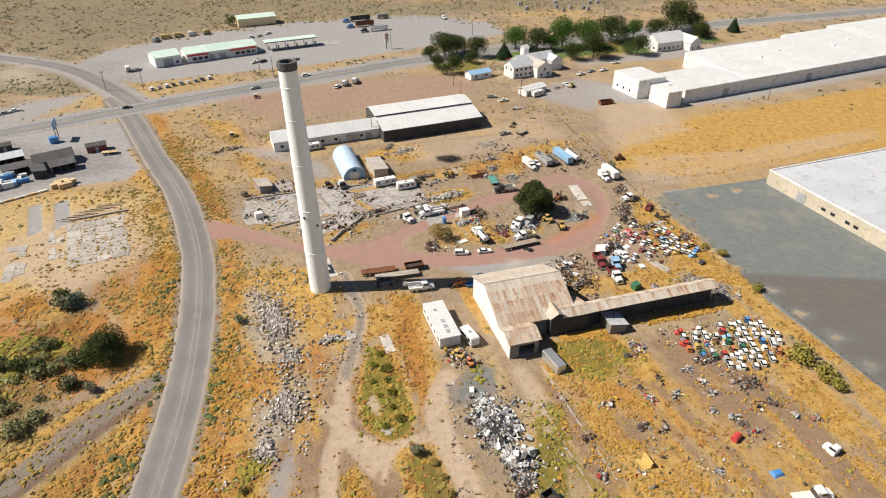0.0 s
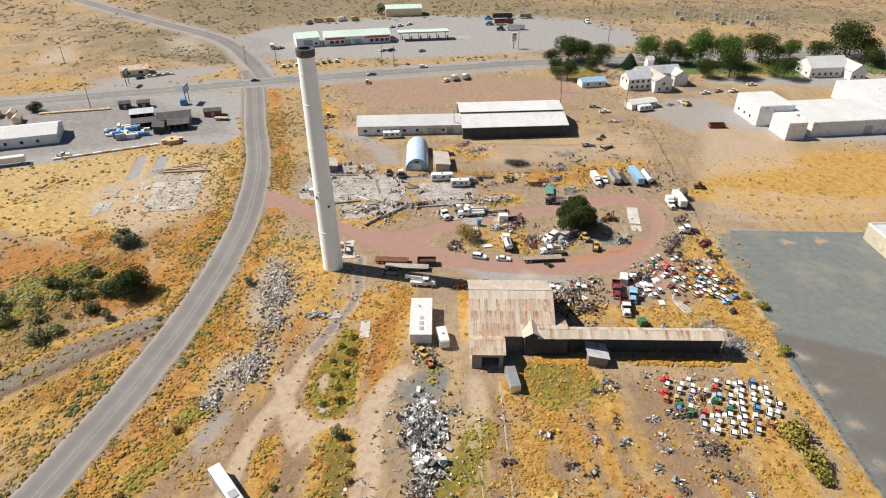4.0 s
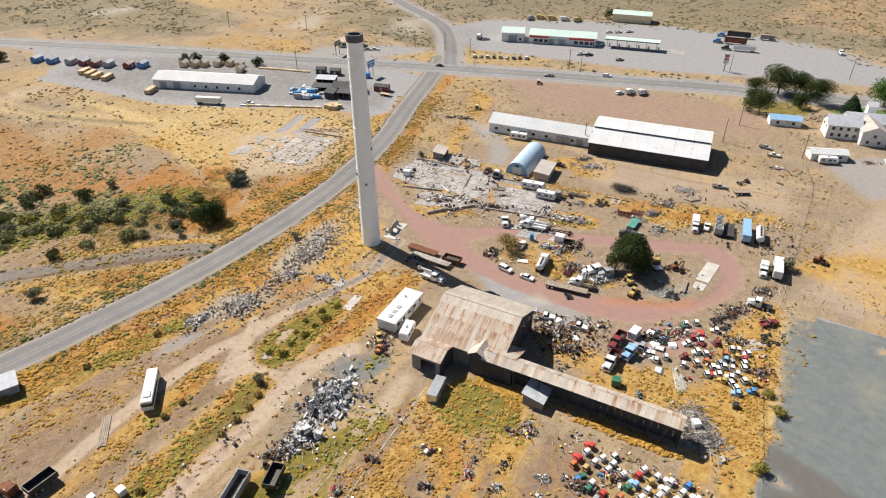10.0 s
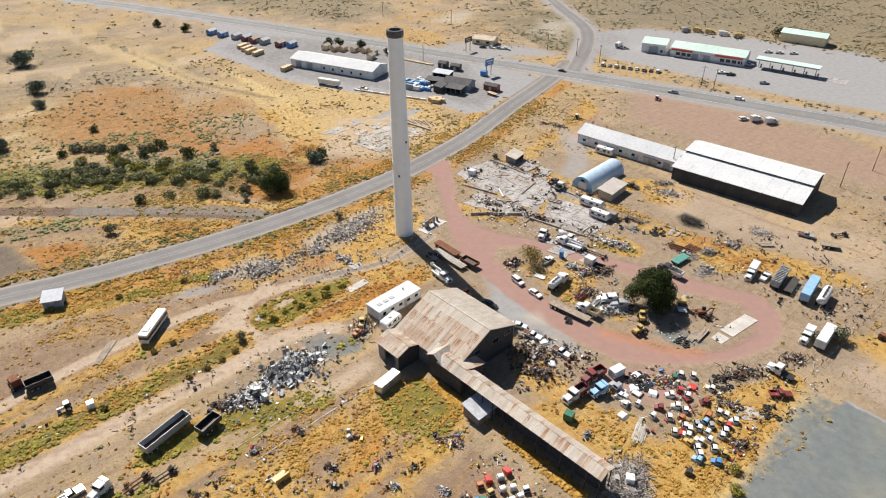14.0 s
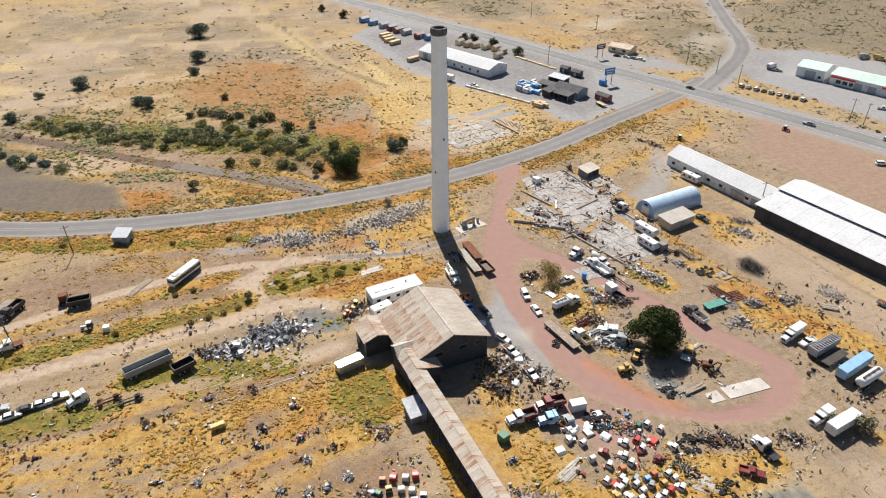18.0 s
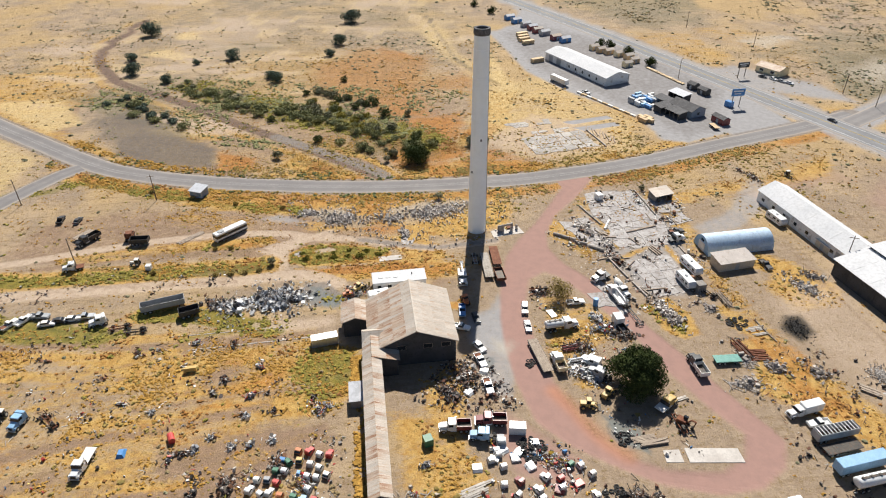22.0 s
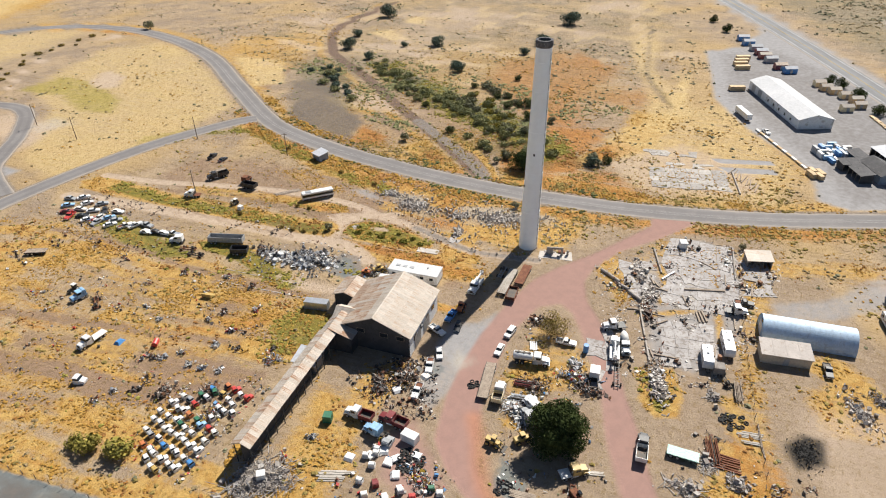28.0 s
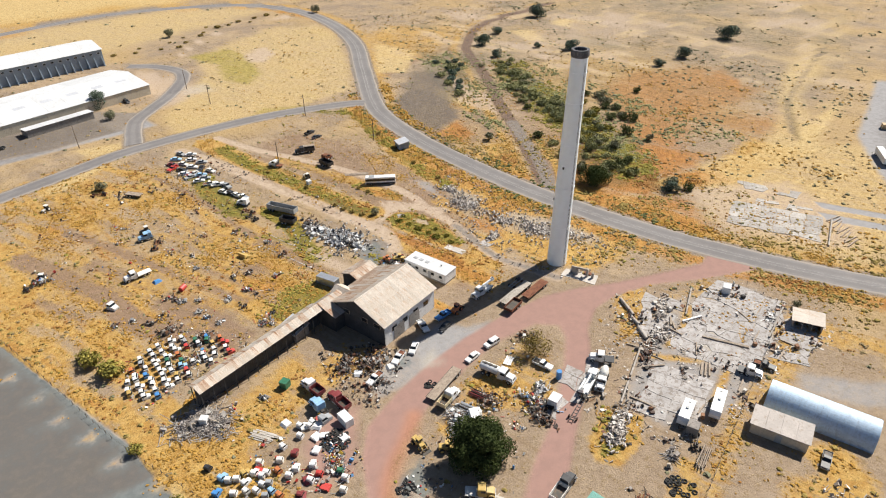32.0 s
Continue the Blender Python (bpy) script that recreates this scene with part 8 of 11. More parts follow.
# beside the shed
put(boom_truck, -5.7, 139.0, 12, WHITE, 7.4)
put(flat_trailer, -17.6, 146.8, 14, 9.4, RUST, RUST, "rust-red flatbed trailer on bare dirt")
put(flat_trailer, -12.4, 144.9, 14, 12.0, PALE_DECK, STEEL, "pale flatbed trailer at the chimney's shadow")
put(chassis_wreck, -15.6, 141.2, 194, GREY, 5.4, "short grey trailer frame in the chimney's shadow")
put(open_trailer, -8.0, 148.9, 18, 5.2, RUST, 0.8, "low rusty gravel trailer")
put(pickup, 8.4, 140.8, 10, BLUE)
put(pickup, 14.8, 141.3, 80, WHITE)
put(car, 10.6, 144.6, 20, BLACK, "black car in the chimney's shadow")
put(car, 21.2, 146.6, 40, WHITE)
put(pickup, 26.0, 147.4, 30, WHITE, RUST)
put(loader, 4.2, 141.0, 200, ORANGE, "orange backhoe at the shed's corner")
put(pickup, 34.0, 150.0, 20, WHITE, RUST)
put(dump_truck, 46.6, 144.4, 282, WHITE, MAROON, 6.8)
put(dump_truck, 43.8, 151.4, 278, MAROON, MAROON, 6.8)
put(semi, 48.0, 150.4, 275, LIGHT_BLUE)
put(box_trailer, 45.2, 157.0, 95, 4.2, WHITE, "small white cargo box on skids", False, size=0.8)
put(salvaged_cab, 48.8, 154.0, 190, GREY)
put(camper, 6.2, 118.8, 118, 6.4, "small white travel trailer beside the shed", group="travel trailers")
put(loader, 3.2, 112.4, 150, YELLOW)
put(loader, 6.0, 110.2, 120, ORANGE, "small orange loader among machine parts", size=0.6)
put(box_trailer, 25.0, 110.0, 115, 6.8, SILVER, "dull white shipping container by the shed", False)
# the western field
put(open_trailer, 18.2, 64.8, 121, 10.6, GREY, 1.6)
put(open_trailer, 19.8, 72.8, 124, 5.0, BLACK, 1.3)
put(semi, 26.6, 52.2, 308, WHITE, 5.0)
put(chassis_wreck, 28.0, 62.9, 110, STEEL)
put(chassis_wreck, 27.4, 58.4, 115, RUST)
put(pickup, 28.6, 33.0, 172, WHITE)
put(pickup, 30.6, 30.6, 168, OFFWHITE, RUST)
put(pickup, 26.5, 35.9, 100, GREY)
put(car, 28.9, 39.5, 110, OFFWHITE, "weathered white wreck of a sedan")
put(car, 27.2, 42.1, 105, BLACK, "black wreck of a sedan")
put(car, 26.2, 44.6, 108, WHITE, "white wreck of a sedan")
put(pickup, 25.0, 47.3, 112, SILVER)
put(car, 35.4, 16.6, 160, WHITE, "white wreck of a sedan")
put(car, 32.6, 18.8, 20, OFFWHITE, "weathered white wreck of a sedan")
put(car, 30.8, 21.4, 165, LIGHT_BLUE, "faded blue wreck of a sedan")
put(car, 34.6, 20.8, 10, GREY, "grey wreck of a sedan")
put(pickup, 37.6, 9.8, 30, RED)
put(car, 28.8, 15.6, 60, BLACK, "black wreck of a sedan")
put(bus, -18.1, 66.6, 148)
put(semi, -11.9, 37.3, 200, RUST, 5.4)
put(open_trailer, -9.5, 42.0, 103, 5.4, BLACK, 1.3)
put(dump_truck, -8.4, 25.9, 340, BLACK, STEEL, 8.0)
put(flat_trailer, -10.6, 23.0, 340, 6.0, WOOD, STEEL, "small timber farm trailer")
put(pickup, -18.2, 9.8, 200, BLACK)
put(car, -18.7, 15.4, 190, BLACK, "black wreck of a sedan")
put(flat_truck, 5.8, 30.8, 300, WHITE, RUST, 5.8)
put(farm_tractor, 0.9, 46.8, 280, OFFWHITE)
put(box_trailer, 2.4, 51.6, 280, 2.4, WHITE, "small white tank box on skids", False, size=0.6)
put(flat_truck, 66.4, 74.8, 8, WHITE, OFFWHITE, 8.0)
put(salvaged_cab, 75.6, 85.4, 120, WHITE, True, "lone white truck cab in the dry field", size=1.0)
put(semi, 59.0, 55.2, 0, LIGHT_BLUE, 5.0)
put(farm_tractor, 58.0, 50.4, 10, BLACK)
put(chassis_wreck, 57.6, 61.2, 60, RUST)
put(chassis_wreck, 64.3, 15.0, 165, RUST)
put(flat_trailer, 54.5, 23.0, 130, 6.0, WOOD, STEEL, "small timber farm trailer")
put(farm_tractor, 80.9, 15.8, 40, OFFWHITE)
put(farm_tractor, 88.5, 60.0, 60, BLUE)
put(chassis_wreck, 91.0, 62.5, 20, STEEL)

for i, (x, y, c) in enumerate(((31, -2, GREY), (28, 1, WHITE), (34, 2, LIGHT_BLUE), (36.5, 6, MAROON), (33, 8, OFFWHITE), (29.5, 6, WHITE), (27, 10.5, GREY), (31.2, 12.6, WHITE), (35, 13, BLACK), (26.8, 20, OFFWHITE), (33, 25.8, WHITE), (30.4, 24.6, GREY))):
    put(car, x, y, 110 + (i * 47) % 60, c, "weathered wreck of a sedan in a row", group="row of wrecks")
# rows of salvaged cabs south of the covered run, and the second plot by the loop
rng = np.random.default_rng(8)
CAB_COLOURS = (WHITE, WHITE, OFFWHITE, WHITE, OFFWHITE, WHITE, WHITE, OFFWHITE, WHITE, WHITE, WHITE, RED, OFFWHITE, WHITE, LIGHT_BLUE, WHITE, YELLOW, ORANGE, BLUE, WHITE, GREEN, OFFWHITE, MAROON, WHITE, GREY)


rng = np.random.default_rng(3)
for j, (y0, y1) in enumerate(((117.5, 124.6), (114.2, 125.6), (111.4, 126.0), (110.0, 125.4), (109.4, 124.8), (109.0, 124.2), (109.2, 123.4), (110.0, 122.6), (112.0, 122.0), (115.0, 121.6))):
    for i in range(int((y1 - y0) / 2.05) + 1):
        if rng.uniform() < (0.05 if j < 6 else 0.28):
            continue
        put(salvaged_cab, 80.0 - 2.55 * j + rng.normal(0, 0.22), y0 + 2.05 * i + rng.normal(0, 0.2), 172 + rng.normal(0, 8) + (180 if rng.uniform() < 0.15 else 0),
            (CAB_COLOURS if j < 5 else CAB_COLOURS[9:])[int(rng.integers(25 if j < 5 else 16))], bool(rng.uniform() < 0.2), group="rows of salvaged cabs", size=0.7)
# the second, looser plot by the loop
for i, (x, y) in enumerate(((58.5, 155.4), (60.4, 158.1), (58.8, 161.9), (60.5, 162.5), (63.8, 156.2), (63.7, 159.3), (64.7, 159.5), (65.7, 158.1), (65.4, 161.4), (64.1, 168.3), (65.3, 169.1), (66.9, 162.1), (68.0, 159.2), (68.5, 161.1), (68.9, 157.3), (70.6, 160.1), (68.3, 165.6), (67.4, 169.5), (68.9, 164.0), (53.6, 171.6), (52.0, 169.4), (57.6, 166.0), (58.4, 172.3), (54.5, 154.9), (53.4, 152.4), (51.8, 153.7), (50.9, 153.2), (55.8, 163.1), (70.3, 156.6))):
    put(salvaged_cab, x, y, 196 + (i * 37) % 40, (WHITE, OFFWHITE, WHITE)[i % 3], i % 5 == 2, group="rows of salvaged cabs", size=0.7)
for i, (x, y, c) in enumerate(((61.7, 160.3, ORANGE), (67.3, 157.0, YELLOW), (64.6, 163.9, LIGHT_BLUE), (63.8, 165.6, ORANGE), (66.0, 166.6, YELLOW), (71.2, 155.4, LIGHT_BLUE), (72.5, 151.6, BLACK), (67.6, 167.2, RED), (72.4, 161.0, YELLOW), (73.3, 158.3, BLUE), (60.6, 167.9, MAROON), (55.6, 165.7, RED), (52.1, 167.5, GREEN), (57.5, 158.4, MAROON), (64.3, 161.8, GREY), (66.0, 164.1, GREY))):
    put(salvaged_cab, x, y, 190 + (i * 53) % 50, c, i % 4 == 1, group="rows of salvaged cabs", size=0.7)
for i, (x, y, c) in enumerate(((50.5, 154.5, WHITE), (52.0, 157.0, WHITE), (52.8, 153.0, OFFWHITE), (50.4, 157.6, WHITE), (53.6, 160.0, WHITE), (55.6, 150.0, WHITE), (58.0, 165.6, MAROON), (60.6, 168.0, MAROON), (56.0, 169.0, RED), (31.0, 145.0, WHITE), (29.0, 148.5, OFFWHITE), (36.0, 146.0, WHITE), (65.0, 158.0, RED), (47.5, 160.5, WHITE))):
    put(hood_panel, x, y, 40 + i * 67, c, group="loose hoods")
put(box_trailer, 51.0, 139.6, 30, 2.6, GREEN, "green steel dumpster on bare dirt", False, size=0.72)

# ---- scrap ----
heap("scrap_heap", 10.4, 92.6, 112, 6.4, 4.4, 2.0, 1500, SCRAP_PALE, "great heap of torn sheet metal and scrap", 1.5, 1, 0.66, 0.2, 0.7, 7)
heap("scrap_heap", 14.4, 83.2, 105, 4.2, 3.0, 0.8, 340, SCRAP_PALE, "flat spread of pale sheet metal and pipes", 1.5, 70, 0.6, 0.35, 0.3, 4)
heap("scrap_heap", 15.4, 79.0, 80, 3.4, 2.6, 0.6, 200, SCRAP_GREY, "low heap of metal scrap", 0.7, 2)
heap("scrap_heap", 14.5, 76.5, 60, 4.0, 2.2, 0.9, 160, SCRAP_RUST, "rusty iron parts in a low heap", 0.9, 12)
heap("timber_heap", 69.4, 139.6, 140, 6.4, 4.6, 1.4, 1300, LUMBER, "heap of grey broken boards and beams", 1.5, 3, 0.12, 0.85, 0.3, 3)
heap("scrap_heap", 31.0, 144.5, 30, 6.0, 4.2, 1.2, 420, SCRAP_RUST, "tangled heap of dark machine parts", 0.9, 4)
heap("scrap_heap", 34.5, 150.5, 30, 4.0, 2.6, 0.9, 160, SCRAP_RUST, "tangled heap of dark machine parts", 0.8, 5)
heap("scrap_heap", 51.6, 165.0, 70, 5.5, 2.6, 0.8, 260, SCRAP_BRIGHT, "heap of mixed painted vehicle parts", 0.8, 6)
heap("scrap_heap", 63.5, 172.5, 15, 3.6, 1.8, 0.7, 90, SCRAP_RUST, "heap of dark axles and engine parts", 0.9, 7)
heap("scrap_heap", 72.5, 166.0, 70, 3.6, 2.0, 0.9, 120, SCRAP_RUST, "heap of dark axles and engine parts", 0.9, 8)
heap("scrap_heap", 4.4, 112.0, 140, 4.6, 3.0, 1.3, 260, SCRAP_BRIGHT, "heap of yellow and red machine parts", 0.8, 9)
heap("scrap_heap", 26.0, 171.5, 70, 5.4, 3.0, 1.2, 420, SCRAP_GREY, "stack of pipes and metal profiles", 1.4, 10, 0.1, 0.8, 0.15)
heap("scrap_heap", 17.5, 170.0, 75, 3.4, 2.6, 1.4, 240, SCRAP_RUST, "rusty engines and gearboxes in a heap", 0.9, 11)
heap("scrap_heap", 9.5, 176.5, 110, 4.6, 2.6, 1.2, 300, SCRAP_BRIGHT, "heap of pale panels and crates", 0.9, 13)
heap("scrap_heap", 12.0, 180.6, 110, 3.6, 1.8, 0.8, 160, SCRAP_RUST, "low heap of springs and frames", 0.9, 14)
heap("scrap_heap", -2.6, 160.6, 100, 3.6, 1.8, 1.0, 140, SCRAP_RUST, "dark wrecked parts under a bush", 0.8, 15)
heap("scrap_heap", 18.2, 222.8, 30, 2.8, 2.2, 1.0, 130, LUMBER, "small heap of broken boards", 1.0, 16, 0.5, 0.4)
heap("scrap_heap", -15.0, 229.5, 40, 7.0, 3.0, 0.5, 240, STONES, "long low heap of metal bits and pipes", 0.9, 17)
heap("scrap_heap", -21.0, 233.0, 70, 3.4, 1.6, 0.8, 120, LUMBER, "low heap of old timber", 1.1, 18, 0.3, 0.6)
heap("scrap_heap", 60.5, 112.0, 20, 3.2, 2.0, 1.3, 200, SCRAP_RUST, "dark heap of stripped machine parts", 0.9, 19)
heap("scrap_heap", 66.5, 104.0, 20, 3.6, 2.0, 1.2, 200, SCRAP_RUST, "dark heap of stripped machine parts", 0.9, 20)
heap("scrap_heap", 88.8, 60.5, 20, 3.4, 2.4, 1.4, 180, SCRAP_BRIGHT, "heap of blue and white machine parts", 0.9, 21)
heap("scrap_heap", 28.4, 4.2, 20, 3.4, 2.2, 1.3, 160, SCRAP_RUST, "black heap of burnt scrap", 0.8, 22)
heap("scrap_heap", 64.0, 118.2, 20, 3.0, 2.0, 0.8, 150, SCRAP_BRIGHT, "small heap of painted doors", 0.9, 23)
heap("scrap_heap", 33.0, 19.0, 150, 6.5, 3.2, 0.9, 260, SCRAP_BRIGHT, "strewn body panels among car wrecks", 0.8, 24)
heap("scrap_heap", 45.5, 115.0, 40, 3.6, 1.8, 0.7, 120, SCRAP_BRIGHT, "painted parts lying beside the hut", 0.7, 25)
heap("rubble_heap", -42.0, 126.0, 115, 13.5, 5.4, 0.5, 1050, STONES, "broken pale concrete rubble beside the road", 0.75, 31, 0.2, 0.05, 0.5, 6)
heap("rubble_heap", -35.0, 113.0, 110, 5.0, 3.4, 0.45, 240, STONES, "broken pale concrete rubble in dry grass", 0.75, 32, 0.2, 0.05, 0.5, 5)
heap("rubble_heap", -32.5, 97.5, 100, 8.0, 4.2, 0.5, 540, STONES, "grey rubble and broken slabs in weeds", 0.75, 33, 0.25, 0.08, 0.5, 6)
heap("rubble_heap", -34.4, 85.6, 95, 4.6, 2.8, 0.5, 260, STONES, "grey rubble and broken slabs in weeds", 0.75, 34, 0.25, 0.08, 0.5)
heap("rubble_heap", -27.0, 118.5, 20, 3.6, 1.8, 0.7, 200, STONES, "low heap of broken concrete", 0.8, 35, 0.3, 0.0, 0.4)
heap("cinder_heap", 2.4, 222.4, 10, 3.8, 2.8, 0.1, 160, CINDER, "flat black burnt patch of cinders", 0.28, 36, 0.5, 0.1, 0.1)
heap("ash_heap", 2.6, 222.4, 20, 3.8, 2.5, 0.3, 520, CINDER, "low black heap of burnt remains on bare dirt", 0.32, 39, 0.4, 0.1)
heap("gravel_heap", 17.0, 236.0, 10, 4.6, 3.0, 0.8, 600, STONES, "low heap of pale gravel", 0.35, 37, 0.2, 0.0)
tyre_pile(49.5, 160.0, 3.0, 46, 1)
tyre_pile(44.0, 178.5, 1.8, 14, 2)
tyre_pile(24.6, 158.6, 1.2, 8, 3)
tyre_pile(58.0, 176.0, 2.4, 24, 4)
tyre_pile(69.0, 178.0, 2.0, 16, 5)

# ---- old slab field between the drive and the round-roofed store ----
def slab_field(cx, cy, turn, L, W, nx_, ny_, seed, miss=0.2, jit=0.32, mat=None, name="concrete_slab", label="broken pale concrete floor slabs of a vanished building"):
    o = thing(name, cx, cy, turn, label, "slab", kind="structure")
    rng = np.random.default_rng(seed)
    a, b = L / nx_, W / ny_
    gx = [[(-L / 2 + i * a + rng.uniform(-jit, jit) * a, -W / 2 + j * b + rng.uniform(-jit, jit) * b) for j in range(ny_ + 1)] for i in range(nx_ + 1)]
    for i in range(nx_):
        for j in range(ny_):
            if rng.uniform() < miss:
                continue
            q = [Vector(gx[i][j]), Vector(gx[i + 1][j]), Vector(gx[i + 1][j + 1]), Vector(gx[i][j + 1])]
            m = sum(q, Vector((0, 0))) / 4
            q = [m + (v - m) * (1 - 0.05 / (v - m).length * rng.uniform(0.3, 2.6)) for v in q]
            if rng.uniform() < jit:
                q.insert(2, m + (q[1] + q[2] - 2 * m) * rng.uniform(0.2, 0.48))
            z = rng.uniform(0.06, 0.13)
            part("slab", M().rings([[(v.x, v.y, -0.05) for v in q], [(v.x, v.y, z) for v in q]]), mat or SLAB, o)
    return o


slab_field(-47.0, 186.0, 18, 34.0, 19.0, 7, 4, 1, 0.06, 0.27)
slab_field(-16.0, 193.0, 22, 17.0, 13.0, 5, 4, 2, 0.05, 0.15)
slab_field(-35.0, 173.4, 28, 17.0, 9.0, 5, 3, 3, 0.4)
slab_field(-103.0, 164.0, 26, 16.5, 26.0, 4, 6, 4, 0.04, 0.14, mat=SLAB_GREY, label="old grey concrete floor slab with broken edges")
slab_field(-112.6, 159.0, 26, 4.0, 20.0, 2, 6, 14, 0.45, 0.3, mat=SLAB_GREY, label="broken strip of old concrete floor in grass")
slab_field(-119.5, 151.0, 26, 6.0, 20.0, 2, 6, 15, 0.35, 0.3, mat=SLAB_GREY, label="broken strip of old concrete floor in grass")
slab_field(-54.0, 199.5, 22, 18.0, 8.0, 5, 2, 5, 0.3)
PAD = surface("pale_concrete_pad", (0.57, 0.53, 0.485), (0.46, 0.42, 0.38), (0.34, 0.28, 0.23), 0.35, 2.4, 0.9, 0, 0.3, 0.1, amount=0.36)
slab_field(45.4, 195.2, 98.6, 10.4, 3.5, 1, 1, 6, 0.0, 0.03, mat=PAD, label="pale concrete pad inside the drive's loop")
slab_field(46.9, 187.4, 98.6, 3.6, 3.2, 1, 1, 7, 0.0, 0.06, mat=PAD, label="small pale concrete pad inside the drive's loop")
slab_field(-24.5, 120.0, 10, 7.0, 3.6, 3, 2, 8, 0.2, label="broken concrete pads in dry grass")
slab_field(67.0, 174.2, 15, 5.0, 3.6, 2, 1, 10, 0.0, label="flat grey pad of boards")
slab_field(-32.4, 149.0, 116, 9.5, 4.4, 3, 1, 11, 0.0, 0.08, mat=PAD, label="pale concrete footing beside the chimney")
slab_field(0.5, 178.5, 25, 22.0, 6.0, 6, 2, 12, 0.45)

BEAM = shared("beam", lambda: M().box(-0.5, -0.15, 0, 0.5, 0.15, 0.32).mesh("beam", WOOD))


def beam(x, y, turn, L, w=1.0, z=0.0, mat=None, label="long weathered timber beam lying on the slab"):
    me = BEAM if mat is None else shared(("beam", mat.name), lambda: M().box(-0.5, -0.15, 0, 0.5, 0.15, 0.32).mesh("beam", mat))
    ob = new("beam", me)
    ob.matrix_world = pose(x, y, z, 0, 0, turn) @ Matrix.Diagonal((L, w, w, 1))
    return tagged(ob, label, "beam", "loose beams")


def big_pipe(x, y, turn, L, r=0.45, mat=CONCRETE):
    ring = lambda xx, q: [(xx, q * math.cos(a), r + q * math.sin(a)) for a in np.arange(14) * math.pi / 7]
    solid("pipe", M().rings([ring(-L / 2, r), ring(L / 2, r), ring(L / 2, r * 0.85), ring(-L / 2, r * 0.85), ring(-L / 2, r)], False), mat, x, y, turn, "thick rusty steel pipe lying on the ground", "pipe", "old pipes")


big_pipe(-31.5, 166.3, 68, 7.0)
big_pipe(-28.7, 171.3, 76, 3.2)
big_pipe(-26.5, 175.4, 65, 4.6)
for i, (x, y, a, L) in enumerate(((-39.7, 189.4, 120, 10.5), (-40.3, 189.9, 121, 9.0), (-28.0, 192.2, 33, 4.6), (-28.6, 192.8, 35, 4.4), (-27.4, 191.6, 30, 4.2), (-19.5, 184.5, 150, 5.2), (-40.9, 169.1, 176, 4.8), (-41.0, 170.0, 170, 4.2), (-36.0, 176.5, 40, 3.4), (-35.2, 178.0, 50, 3.0), (-33.5, 180.0, 95, 3.2))):
    beam(x, y, a, L, 1.3)
beam(-40.8, 179.2, 164, 5.6, 1.6, 0, WHITE, "white painted steel beam on the slab")
for i in range(9):
    beam(-117.5 + i * 1.2, 174.8 + i * 1.35, -8 + (i * 53) % 23, 6.0, 1.1, 0, None, "weathered timber beam laid in a row")
for i in range(7):
    beam(12.6 + i * 0.55, 209.2 + i * 0.2, 100 + (i * 31) % 7, 6.5, 0.9, 0, RUST, "rusty steel pipe in a row on dirt")
for i in range(5):
    beam(3.4 + i * 0.6, 214.0 + i * 0.25, 20 + (i * 17) % 8, 6.0, 0.9, 0, None, "weathered timber pole in a stack")
for i in range(5):
    beam(21.4 + i * 0.5, 231.6 + (i % 2) * 0.3, 60 + (i * 17) % 6, 4.0, 1.2, 0.02 * i, None, "weathered timber pole in a stack")
for i in range(6):
    beam(43.7 + (i % 3) * 0.4, 183.9 + (i % 2) * 0.3, 108 + (i * 29) % 9, 5.6, 1.2, 0.16 * (i // 3), None, "grey log on the dirt")
for i in range(8):
    beam(22.8 + i * 1.28, 107.8 - i * 3.9, 108 + (i * 5) % 3, 3.7, 1.0, -0.24, CONCRETE, "low pale concrete kerb in weeds")
for i in range(7):
    beam(21.4 + i * 1.1, 96.0 - i * 3.7, 107 + (i * 7) % 5, 3.0, 0.8, -0.19, CONCRETE, "low pale concrete kerb in weeds")
# low footings of the vanished building
for x, y, a, L in ((-108.5, 178.6, 24.6, 17.0), (-46.2, 174.2, 30, 12.2), (-18.2, 180.6, 28, 12.5), (-57.0, 192.2, 18, 16.0), (-30.0, 169.0, 62, 9.0), (-8.0, 186.0, 28, 7.0)):
    solid("footing_wall", M().box(-L / 2, -0.2, 0, L / 2, 0.2, 0.55, 0.05), CONCRETE, x, y, a, "low broken concrete footing wall", "wall", kind="structure")
scatter("scattered_scrap", SCRAP_RUST, "scrap and timber bits strewn over the slabs", 1100, [(-66, 178), (-32, 162), (6, 184), (4, 196), (-14, 206), (-62, 204)], 1.0, 1, 0.5, 0.16, 18, 0.12)
scatter("scattered_rubble", STONES, "broken concrete bits strewn over the slabs", 2400, [(-68, 180), (-34, 160), (4, 182), (-4, 202), (-30, 208), (-64, 204)], 0.55, 2, 0.75, 0.15, 9, 0.08)
scatter("scattered_scrap", SCRAP_BRIGHT, "painted scrap strewn inside the loop", 520, [(-4, 158), (20, 164), (46, 178), (52, 196), (36, 196), (4, 178)], 0.6, 3)
scatter("scattered_scrap", SCRAP_BRIGHT, "painted parts strewn around the cab rows", 420, [(48, 152), (60, 150), (76, 158), (72, 172), (56, 178), (46, 168)], 0.7, 4)
scatter("scattered_scrap", SCRAP_RUST, "dark parts strewn beside the shed", 900, [(24, 140), (40, 134), (44, 150), (38, 158), (24, 150)], 0.6, 5)
scatter("scattered_scrap", SCRAP_BRIGHT, "parts strewn around the salvaged cabs", 380, [(50, 112), (62, 102), (84, 112), (80, 128), (52, 124)], 0.6, 6)
